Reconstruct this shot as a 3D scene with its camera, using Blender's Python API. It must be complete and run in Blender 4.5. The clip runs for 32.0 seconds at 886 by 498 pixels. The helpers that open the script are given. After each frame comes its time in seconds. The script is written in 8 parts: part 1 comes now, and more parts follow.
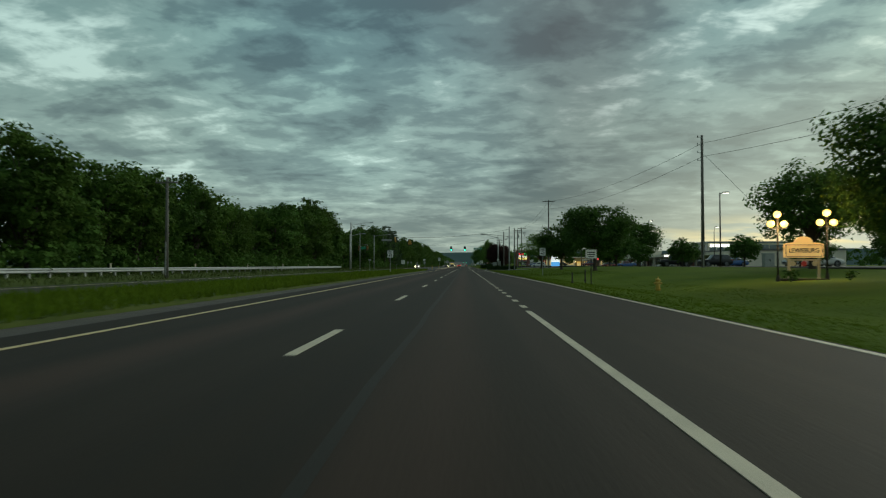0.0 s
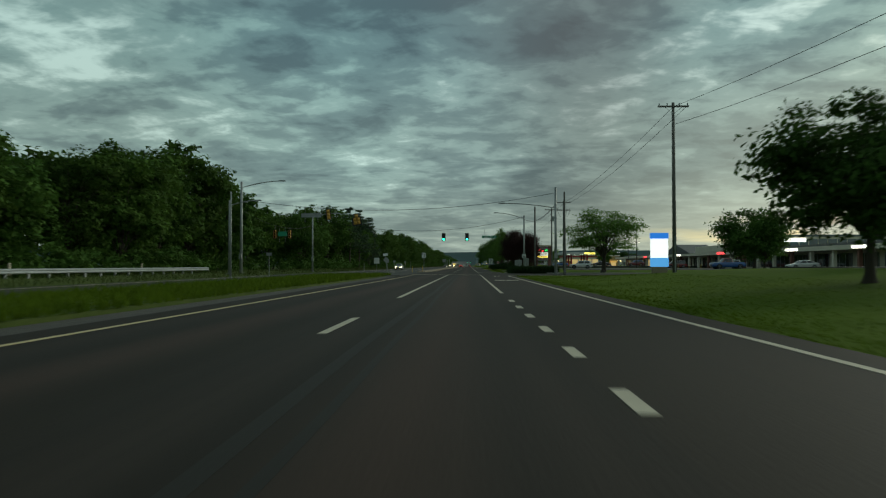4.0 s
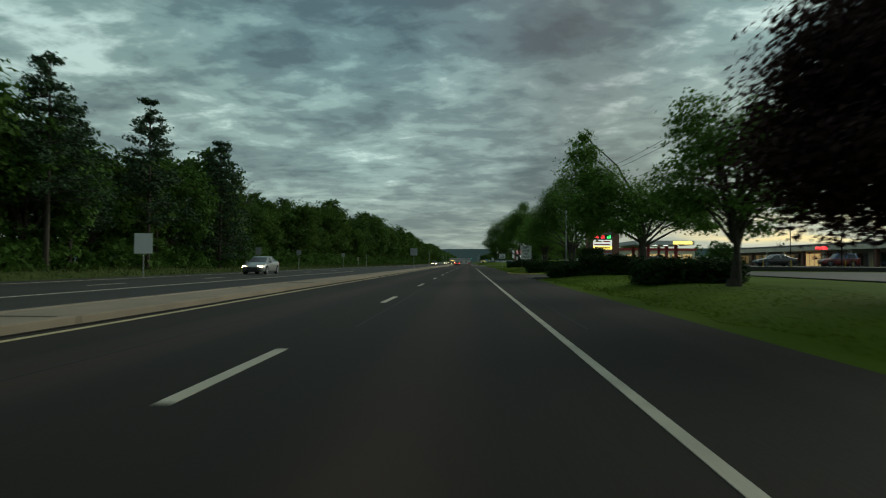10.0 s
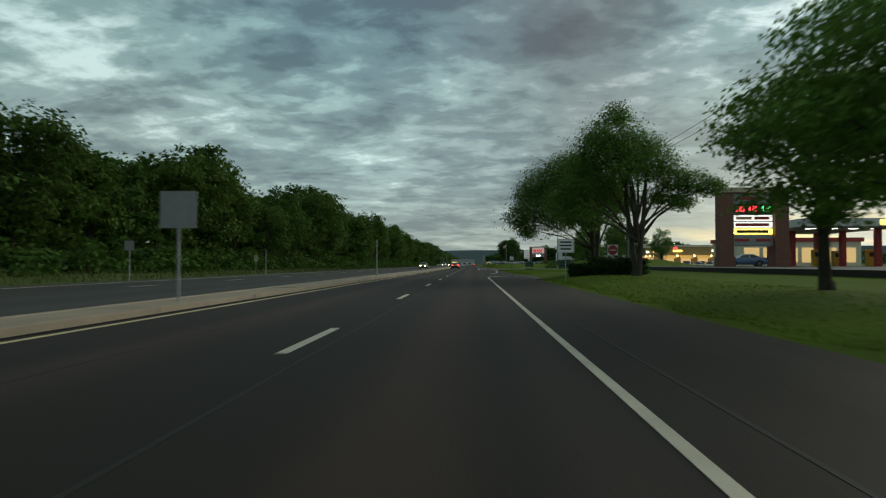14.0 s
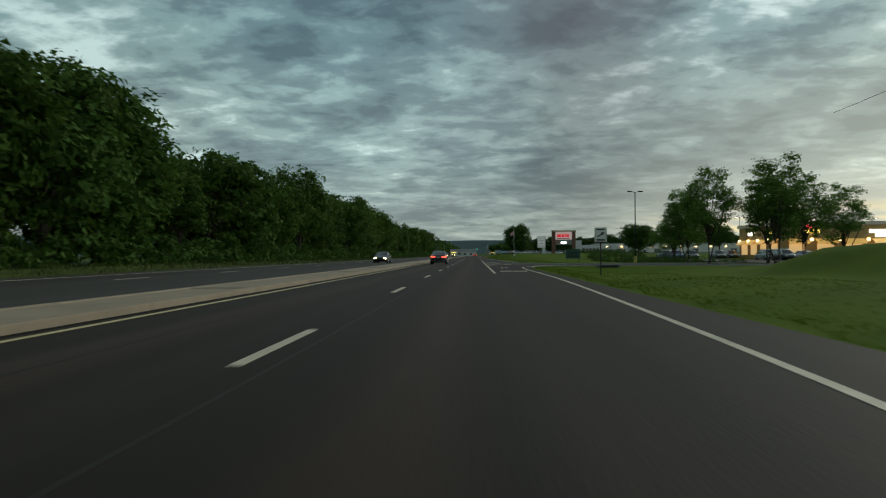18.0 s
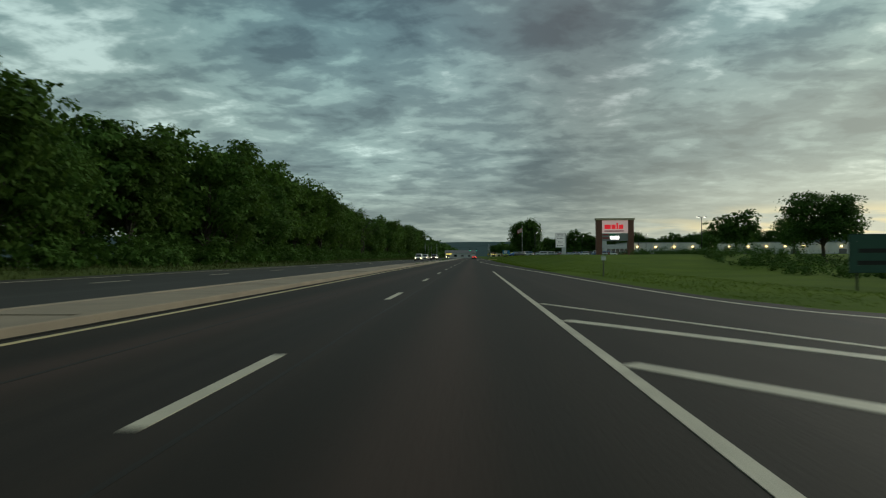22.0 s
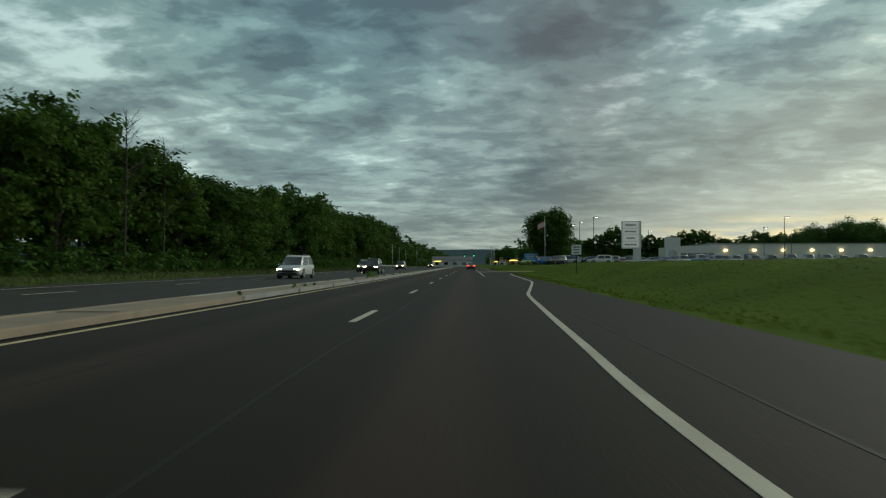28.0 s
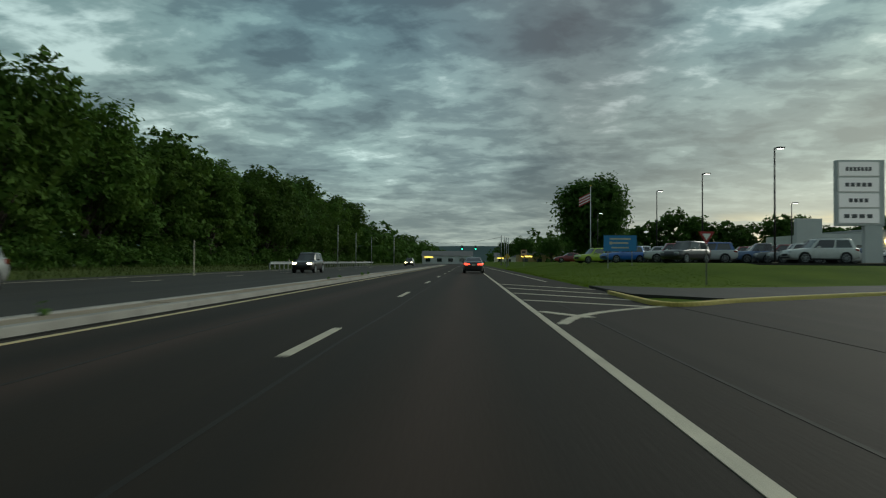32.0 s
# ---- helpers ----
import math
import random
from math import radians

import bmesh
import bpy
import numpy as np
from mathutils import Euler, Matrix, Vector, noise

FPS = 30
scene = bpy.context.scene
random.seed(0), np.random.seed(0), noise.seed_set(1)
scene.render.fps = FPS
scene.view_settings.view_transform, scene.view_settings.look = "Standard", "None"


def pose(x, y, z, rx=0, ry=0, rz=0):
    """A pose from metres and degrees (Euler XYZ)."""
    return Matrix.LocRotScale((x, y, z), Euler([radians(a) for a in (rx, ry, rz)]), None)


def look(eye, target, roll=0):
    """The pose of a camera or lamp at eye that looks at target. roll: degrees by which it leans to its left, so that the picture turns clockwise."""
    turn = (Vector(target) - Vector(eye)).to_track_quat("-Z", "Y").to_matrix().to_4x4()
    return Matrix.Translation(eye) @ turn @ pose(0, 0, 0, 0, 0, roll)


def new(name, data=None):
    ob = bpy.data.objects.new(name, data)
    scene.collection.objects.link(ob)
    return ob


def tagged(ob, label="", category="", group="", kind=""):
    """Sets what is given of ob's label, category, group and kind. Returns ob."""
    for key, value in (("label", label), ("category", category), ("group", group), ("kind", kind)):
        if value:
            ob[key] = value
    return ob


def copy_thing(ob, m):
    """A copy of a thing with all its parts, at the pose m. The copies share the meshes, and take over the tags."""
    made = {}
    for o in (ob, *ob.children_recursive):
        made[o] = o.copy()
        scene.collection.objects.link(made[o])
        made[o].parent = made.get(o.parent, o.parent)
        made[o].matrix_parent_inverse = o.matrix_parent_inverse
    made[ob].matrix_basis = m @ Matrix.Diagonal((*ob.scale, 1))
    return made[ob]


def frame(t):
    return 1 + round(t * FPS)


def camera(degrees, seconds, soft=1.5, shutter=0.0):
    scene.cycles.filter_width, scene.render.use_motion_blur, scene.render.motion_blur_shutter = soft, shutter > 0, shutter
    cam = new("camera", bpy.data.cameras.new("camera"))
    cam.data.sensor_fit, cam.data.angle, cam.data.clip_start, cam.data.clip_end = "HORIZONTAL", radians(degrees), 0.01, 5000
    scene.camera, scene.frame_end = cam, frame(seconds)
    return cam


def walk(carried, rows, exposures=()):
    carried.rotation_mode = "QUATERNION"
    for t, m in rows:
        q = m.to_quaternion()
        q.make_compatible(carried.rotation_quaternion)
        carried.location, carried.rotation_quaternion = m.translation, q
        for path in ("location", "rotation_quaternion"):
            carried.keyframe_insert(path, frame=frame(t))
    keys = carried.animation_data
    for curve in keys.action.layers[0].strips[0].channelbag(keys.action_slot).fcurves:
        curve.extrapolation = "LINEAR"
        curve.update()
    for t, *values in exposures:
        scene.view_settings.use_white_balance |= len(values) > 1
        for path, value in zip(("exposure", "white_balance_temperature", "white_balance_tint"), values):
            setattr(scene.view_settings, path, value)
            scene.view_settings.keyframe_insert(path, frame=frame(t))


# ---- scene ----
# A drive along a highway at dusk: y runs along the road, x = 0 is the middle of the driven lane.
cam = camera(67.8, 32.0, soft=1.15, shutter=0.35)
PATH = [
    (0, (0.254, 1.353, 1.05), (-0.079, 11.345, 1.298), -0.02),
    (0.5, (0.293, 10.036, 1.05), (-0.048, 20.027, 1.296), 0.01),
    (1, (0.342, 18.715, 1.05), (-0.002, 28.706, 1.293), 0.02),
    (1.5, (0.410, 27.387, 1.05), (0.081, 37.379, 1.281), 0.05),
    (2, (0.457, 36.188, 1.05), (0.110, 46.180, 1.281), -0.06),
    (2.5, (0.473, 45.136, 1.05), (0.099, 55.126, 1.289), 0.01),
    (3, (0.486, 54.075, 1.05), (0.111, 64.065, 1.297), -0.06),
    (3.5, (0.485, 63.038, 1.05), (0.098, 73.028, 1.302), -0.04),
    (4, (0.478, 72.026, 1.05), (0.088, 82.015, 1.299), -0.06),
    (4.5, (0.469, 81.037, 1.05), (0.076, 91.026, 1.295), -0.10),
    (5, (0.459, 90.069, 1.05), (0.063, 100.059, 1.292), -0.16),
    (5.5, (0.453, 99.122, 1.05), (0.054, 109.111, 1.288), -0.28),
    (6, (0.453, 108.194, 1.05), (0.058, 118.183, 1.294), -0.27),
    (6.5, (0.447, 117.344, 1.05), (0.055, 127.333, 1.288), -0.16),
    (7, (0.438, 126.410, 1.05), (0.044, 136.399, 1.304), -0.10),
    (7.5, (0.448, 135.313, 1.05), (0.077, 145.303, 1.300), -0.09),
    (8, (0.488, 144.110, 1.05), (0.145, 154.102, 1.285), -0.24),
    (8.5, (0.529, 153.020, 1.05), (0.167, 163.011, 1.279), -0.21),
    (9, (0.505, 161.940, 1.05), (0.128, 171.931, 1.250), -0.00),
    (9.5, (0.490, 170.774, 1.05), (0.106, 180.765, 1.257), 0.19),
    (10, (0.466, 179.533, 1.05), (0.071, 189.523, 1.253), 0.35),
    (10.5, (0.420, 188.240, 1.05), (0.010, 198.230, 1.227), 0.46),
    (11, (0.380, 196.928, 1.05), (-0.019, 206.918, 1.266), 0.27),
    (11.5, (0.361, 205.652, 1.05), (-0.042, 215.642, 1.262), 0.18),
    (12, (0.362, 214.390, 1.05), (-0.046, 224.379, 1.269), 0.16),
    (12.5, (0.377, 223.099, 1.05), (-0.051, 233.087, 1.282), 0.13),
    (13, (0.438, 231.823, 1.05), (0.002, 241.811, 1.284), 0.22),
    (13.5, (0.481, 240.676, 1.05), (0.034, 250.664, 1.280), 0.16),
    (14, (0.527, 249.628, 1.05), (0.074, 259.616, 1.280), -0.00),
    (14.5, (0.564, 258.669, 1.05), (0.110, 268.656, 1.259), 0.05),
    (15, (0.581, 267.821, 1.05), (0.118, 277.808, 1.268), 0.04),
    (15.5, (0.584, 277.077, 1.05), (0.116, 287.064, 1.241), 0.01),
    (16, (0.579, 286.413, 1.05), (0.105, 296.401, 1.215), -0.01),
    (16.5, (0.569, 295.808, 1.05), (0.091, 305.796, 1.189), -0.04),
    (17, (0.560, 305.241, 1.05), (0.076, 315.229, 1.163), -0.08),
    (17.5, (0.555, 314.690, 1.05), (0.066, 324.677, 1.136), -0.15),
    (18, (0.559, 324.132, 1.05), (0.080, 334.120, 1.137), -0.23),
    (18.5, (0.573, 333.556, 1.05), (0.095, 343.544, 1.121), -0.27),
    (19, (0.565, 342.937, 1.05), (0.088, 352.925, 1.129), -0.28),
    (19.5, (0.542, 352.269, 1.05), (0.063, 362.257, 1.116), -0.13),
    (20, (0.528, 361.661, 1.05), (0.051, 371.649, 1.125), -0.08),
    (20.5, (0.498, 371.078, 1.05), (0.018, 381.065, 1.147), -0.04),
    (21, (0.447, 380.503, 1.05), (-0.030, 390.492, 1.147), -0.12),
    (21.5, (0.395, 389.922, 1.05), (-0.073, 399.910, 1.154), -0.14),
    (22, (0.347, 399.332, 1.05), (-0.108, 409.321, 1.165), -0.18),
    (22.5, (0.313, 408.719, 1.05), (-0.140, 418.708, 1.189), -0.10),
    (23, (0.321, 418.080, 1.05), (-0.115, 428.069, 1.198), 0.01),
    (23.5, (0.336, 427.463, 1.05), (-0.095, 437.453, 1.207), -0.02),
    (24, (0.360, 436.867, 1.05), (-0.066, 446.857, 1.215), -0.01),
    (24.5, (0.346, 446.293, 1.05), (-0.076, 456.282, 1.234), 0.02),
    (25, (0.315, 455.744, 1.05), (-0.090, 465.734, 1.241), 0.07),
    (25.5, (0.292, 465.222, 1.05), (-0.107, 475.212, 1.261), 0.08),
    (26, (0.281, 474.718, 1.05), (-0.113, 484.708, 1.267), 0.04),
    (26.5, (0.278, 484.231, 1.05), (-0.112, 494.221, 1.274), 0.02),
    (27, (0.281, 493.763, 1.05), (-0.105, 503.753, 1.281), 0.00),
    (27.5, (0.284, 503.316, 1.05), (-0.097, 513.305, 1.287), -0.01),
    (28, (0.286, 512.889, 1.05), (-0.105, 522.879, 1.287), -0.04),
    (28.5, (0.285, 522.485, 1.05), (-0.092, 532.475, 1.280), -0.08),
    (29, (0.278, 532.110, 1.05), (-0.093, 542.101, 1.269), -0.07),
    (29.5, (0.263, 541.774, 1.05), (-0.097, 551.765, 1.263), -0.01),
    (30, (0.246, 551.477, 1.05), (-0.117, 561.468, 1.255), 0.07),
    (30.5, (0.247, 561.201, 1.05), (-0.107, 571.193, 1.251), 0.24),
    (31, (0.259, 570.987, 1.05), (-0.101, 580.979, 1.250), 0.31),
    (31.5, (0.277, 580.842, 1.05), (-0.088, 590.833, 1.239), 0.34),
    (32, (0.266, 590.752, 1.05), (-0.118, 600.743, 1.238), 0.36),
]
EXPOSURES = [(0, 0.0, 6500, 0.0), (2, -0.05, 6500, 0.0), (3, -0.12, 6500, 0.0), (6, 0.0, 6500, 1.0), (8.5, 0.0, 6500, 1.0), (10, -0.02, 6500, 4.0), (10.6, 0.15, 6500, 6.0), (11, 0.36, 6500, 7.0), (11.6, 0.3, 6500, 8.0),
             (12.2, 0.2, 6500, 9.0), (13, 0.06, 6450, 9.0), (13.5, 0.12, 6450, 9.0), (14, 0.2, 6450, 9.0), (15, 0.08, 6450, 9.0), (18, 0.03, 6400, 9.0), (20, 0.03, 6450, 7.0), (23, 0.0, 6500, 6.0), (28, 0.0, 6450, 6.0), (32, 0.0, 6400, 7.0)]
walk(cam, [(t, look(eye, target, roll)) for t, eye, target, roll in PATH], EXPOSURES)
DASH_A, DASH_B = 9.0, 172.15   # first lane dash before and after the junction

# ---- sky, sun and exposure ----
world = bpy.data.worlds.new("dusk_sky")
scene.world = world
world.use_nodes = True


def build_sky():
    nt = world.node_tree
    nt.nodes.clear()
    N, L = nt.nodes.new, nt.links.new

    def math_(op, a, b=None, c=None):
        n = N("ShaderNodeMath")
        n.operation = op
        for i, v in enumerate((a, b, c)):
            if v is None:
                continue
            if isinstance(v, (int, float)):
                n.inputs[i].default_value = v
            else:
                L(v, n.inputs[i])
        return n.outputs[0]

    def mix(fac, a, b):
        n = N("ShaderNodeMix")
        n.data_type = "RGBA"
        for i, v in ((0, fac), (6, a), (7, b)):
            if isinstance(v, (int, float, tuple)):
                n.inputs[i].default_value = v
            else:
                L(v, n.inputs[i])
        return n.outputs[2]

    def ramp(fac, stops):
        n = N("ShaderNodeValToRGB")
        n.color_ramp.interpolation = "EASE"
        els = n.color_ramp.elements
        while len(els) < len(stops):
            els.new(0.5)
        for e, (p, c) in zip(els, stops):
            e.position, e.color = p, (*c, 1) if isinstance(c, tuple) else (c, c, c, 1)
        L(fac, n.inputs[0])
        return n.outputs[0]

    def noise_(vec, scale, detail, rough, distort=0.0):
        n = N("ShaderNodeTexNoise")
        n.inputs["Scale"].default_value, n.inputs["Detail"].default_value = scale, detail
        n.inputs["Roughness"].default_value, n.inputs["Distortion"].default_value = rough, distort
        L(vec, n.inputs["Vector"])
        return n.outputs["Fac"]

    coord = N("ShaderNodeTexCoord").outputs["Generated"]
    sep = N("ShaderNodeSeparateXYZ")
    L(coord, sep.inputs[0])
    x, y, z = sep.outputs
    up = math_("ADD", math_("MAXIMUM", z, 0.0), 0.14)
    comb = N("ShaderNodeCombineXYZ")
    L(math_("DIVIDE", x, up), comb.inputs[0])
    L(math_("DIVIDE", y, up), comb.inputs[1])

    def plane(sx, sy, rot, off):
        m = N("ShaderNodeMapping")
        m.inputs["Scale"].default_value, m.inputs["Rotation"].default_value = (sx, sy, 1), (0, 0, rot)
        m.inputs["Location"].default_value = (off, off * 0.7, 0)
        L(comb.outputs[0], m.inputs["Vector"])
        return m.outputs[0]

    rolls = noise_(plane(1.2, 0.80, 0.2, 3.1), 1.0, 5, 0.55, 0.4)
    broad = noise_(plane(0.30, 0.42, -0.5, 7.4), 1.0, 3, 0.5, 0.2)
    cross = noise_(plane(2.4, 2.9, 0.25, 8.3), 1.0, 5, 0.56, 0.4)
    fine = noise_(plane(6.8, 7.8, 0.25, 1.7), 1.0, 4, 0.58, 0.35)
    cover = math_("ADD", math_("MULTIPLY", rolls, 0.46), math_("MULTIPLY", broad, 0.28))
    cover = math_("ADD", cover, math_("ADD", math_("MULTIPLY", cross, 0.44), math_("MULTIPLY", fine, 0.24)))
    side = ramp(math_("ABSOLUTE", x), [(0.06, 0.0), (0.62, 0.03)])
    cover = math_("ADD", cover, math_("SUBTRACT", side, -0.004))
    tone = ramp(cover, [(0.60, (0.086, 0.128, 0.152)), (0.69, (0.142, 0.212, 0.234)), (0.77, (0.250, 0.358, 0.364)), (0.88, (0.66, 0.80, 0.78))])
    warm = ramp(math_("MULTIPLY_ADD", x, 0.5, 0.5), [(0.26, (0.86, 0.93, 0.93)), (0.40, (1.18, 1.28, 1.28)), (0.49, (1.10, 1.14, 1.16)), (0.585, (0.70, 0.69, 0.725)), (0.68, (1.10, 1.10, 1.10)), (0.81, (1.72, 1.60, 1.44))])
    lit = N("ShaderNodeMix")
    lit.data_type, lit.blend_type = "RGBA", "MULTIPLY"
    lit.inputs[0].default_value = 1.0
    L(tone, lit.inputs[6])
    L(warm, lit.inputs[7])
    tone = lit.outputs[2]
    # a faint pink cast in the thick cloud overhead
    pink = math_("MULTIPLY", ramp(noise_(plane(0.35, 0.16, 0.0, 2.2), 1.0, 2, 0.5), [(0.52, 0.0), (0.66, 1.0)]), 0.35)
    tone = mix(pink, tone, (0.235, 0.225, 0.222, 1))
    # paler air towards the horizon
    low = ramp(z, [(0.0, 1.0), (0.16, 0.35), (0.34, 0.0)])
    pale = ramp(cover, [(0.55, (0.25, 0.310, 0.288)), (0.85, (0.50, 0.54, 0.46))])
    tone = mix(math_("MULTIPLY", low, 0.72), tone, pale)
    # the gap in the clouds where the sun has gone down
    glow_dir = Vector((math.sin(radians(44)), math.cos(radians(44)), 0.04)).normalized()
    dot = math_("ADD", math_("ADD", math_("MULTIPLY", x, glow_dir.x), math_("MULTIPLY", y, glow_dir.y)), math_("MULTIPLY", z, glow_dir.z))
    wide = ramp(dot, [(0.78, 0.0), (0.99, 1.0)])
    core = ramp(dot, [(0.84, 0.0), (0.965, 1.0)])
    band = ramp(z, [(0.024, 0.0), (0.036, 1.0), (0.050, 0.6), (0.075, 0.0)])
    gaps = ramp(noise_(plane(0.9, 1.3, 0.3, 5.2), 1.0, 4, 0.55, 0.3), [(0.46, 0.0), (0.58, 1.0)])
    glow = math_("MULTIPLY", math_("MULTIPLY", core, band), gaps)
    bright = mix(math_("MULTIPLY", math_("MULTIPLY", wide, low), 0.85), tone, (0.74, 0.75, 0.60, 1))
    tone = mix(glow, bright, (1.12, 0.92, 0.48, 1))
    sky = N("ShaderNodeTexSky")
    sky.sky_type = "NISHITA"
    sky.sun_disc = False
    sky.sun_elevation, sky.sun_rotation = radians(3.0), radians(52)
    bg_sky, bg_cloud = N("ShaderNodeBackground"), N("ShaderNodeBackground")
    L(sky.outputs[0], bg_sky.inputs[0])
    bg_sky.inputs[1].default_value = 0.06
    L(tone, bg_cloud.inputs[0])
    bg_cloud.inputs[1].default_value = SKY_STRENGTH
    both = N("ShaderNodeMixShader")
    both.inputs[0].default_value = 0.94
    L(bg_sky.outputs[0], both.inputs[1])
    L(bg_cloud.outputs[0], both.inputs[2])
    out = N("ShaderNodeOutputWorld")
    L(both.outputs[0], out.inputs[0])


SKY_STRENGTH = 1.0
build_sky()
sun = new("sun", bpy.data.lights.new("sun", "SUN"))
sun.data.energy, sun.data.angle, sun.data.color = 1.15, radians(35), (1.0, 0.97, 0.84)
sun.matrix_world = look((0, 0, 0), (-math.sin(radians(52)), -math.cos(radians(52)), -0.42))


# ---- materials ----
def material(name, a, b=None, scale=4.0, rough=0.6, bump=0.0, metal=0.0, fine=60.0, emit=0.0, spec=0.5, coat=0.0, vary=0.0, island=0.0, stretch=(1, 1, 1), trans=0.0, bump_scale=None):
    m = bpy.data.materials.new(name)
    m.use_nodes = True
    nt = m.node_tree
    p = nt.nodes["Principled BSDF"]
    p.inputs["Roughness"].default_value, p.inputs["Metallic"].default_value = rough, metal
    p.inputs["Specular IOR Level"].default_value = spec
    p.inputs["Coat Weight"].default_value = coat
    N, L = nt.nodes.new, nt.links.new
    b = b or tuple(c * 0.8 for c in a)
    tc = N("ShaderNodeTexCoord")
    mp = N("ShaderNodeMapping")
    mp.inputs["Scale"].default_value = stretch
    L(tc.outputs["Object"], mp.inputs[0])
    n1, n2 = N("ShaderNodeTexNoise"), N("ShaderNodeTexNoise")
    for n, s, d in ((n1, scale, 6), (n2, fine, 3)):
        n.inputs["Scale"].default_value, n.inputs["Detail"].default_value = s, d
        L(mp.outputs[0], n.inputs["Vector"])
    mx = N("ShaderNodeMix")
    mx.data_type = "RGBA"
    mx.inputs[6].default_value, mx.inputs[7].default_value = (*a, 1), (*b, 1)
    add = N("ShaderNodeMath")
    add.operation = "MULTIPLY_ADD"
    add.inputs[1].default_value, add.inputs[2].default_value = 2.4, -0.7
    mean = N("ShaderNodeMix")
    mean.inputs[0].default_value = 0.35
    L(n1.outputs["Fac"], mean.inputs[2])
    L(n2.outputs["Fac"], mean.inputs[3])
    L(mean.outputs[0], add.inputs[0])
    add.use_clamp = True
    L(add.outputs[0], mx.inputs[0])
    colour = mx.outputs[2]
    for amount, node, socket in ((vary, "ShaderNodeObjectInfo", "Random"), (island, "ShaderNodeNewGeometry", "Random Per Island")):
        if amount:
            hs = N("ShaderNodeHueSaturation")
            mr = N("ShaderNodeMapRange")
            mr.inputs[3].default_value, mr.inputs[4].default_value = 1 - amount, 1 + amount
            L(N(node).outputs[socket], mr.inputs[0])
            L(mr.outputs[0], hs.inputs["Value"])
            L(colour, hs.inputs["Color"])
            colour = hs.outputs[0]
    L(colour, p.inputs["Base Color"])
    if bump:
        bp = N("ShaderNodeBump")
        bp.inputs["Strength"].default_value, bp.inputs["Distance"].default_value = bump, 0.02
        L(n2.outputs["Fac"], bp.inputs["Height"])
        L(bp.outputs[0], p.inputs["Normal"])
    if emit:
        L(colour, p.inputs["Emission Color"])
        p.inputs["Emission Strength"].default_value = emit
    if trans:
        tb = N("ShaderNodeBsdfTranslucent")
        L(colour, tb.inputs[0])
        ms = N("ShaderNodeMixShader")
        ms.inputs[0].default_value = trans
        L(p.outputs[0], ms.inputs[1])
        L(tb.outputs[0], ms.inputs[2])
        L(ms.outputs[0], nt.nodes["Material Output"].inputs[0])
    return m


def streaked(m, dark, warm):
    """Long wheel-track streaks along the road, over the grain."""
    nt = m.node_tree
    N, L = nt.nodes.new, nt.links.new
    p = nt.nodes["Principled BSDF"]
    base = p.inputs["Base Color"].links[0].from_socket
    tc, mp = N("ShaderNodeTexCoord"), N("ShaderNodeMapping")
    mp.inputs["Scale"].default_value = (1.0, 0.012, 1.0)
    L(tc.outputs["Object"], mp.inputs[0])
    for scale, lo, hi, colour, amount, off in ((0.75, 0.50, 0.66, dark, 0.75, 0.0), (0.55, 0.50, 0.68, warm, 0.55, 9.0), (3.2, 0.50, 0.75, dark, 0.5, 4.0)):
        n, r, mx, ad = N("ShaderNodeTexNoise"), N("ShaderNodeMapRange"), N("ShaderNodeMix"), N("ShaderNodeVectorMath")
        ad.inputs[1].default_value = (off, off, 0)
        L(mp.outputs[0], ad.inputs[0])
        n.inputs["Scale"].default_value, n.inputs["Detail"].default_value = scale, 4
        L(ad.outputs[0], n.inputs["Vector"])
        r.inputs[1].default_value, r.inputs[2].default_value, r.inputs[4].default_value = lo, hi, amount
        L(n.outputs["Fac"], r.inputs[0])
        mx.data_type = "RGBA"
        mx.inputs[7].default_value = (*colour, 1)
        L(r.outputs[0], mx.inputs[0])
        L(base, mx.inputs[6])
        base = mx.outputs[2]
    L(base, p.inputs["Base Color"])
    return m


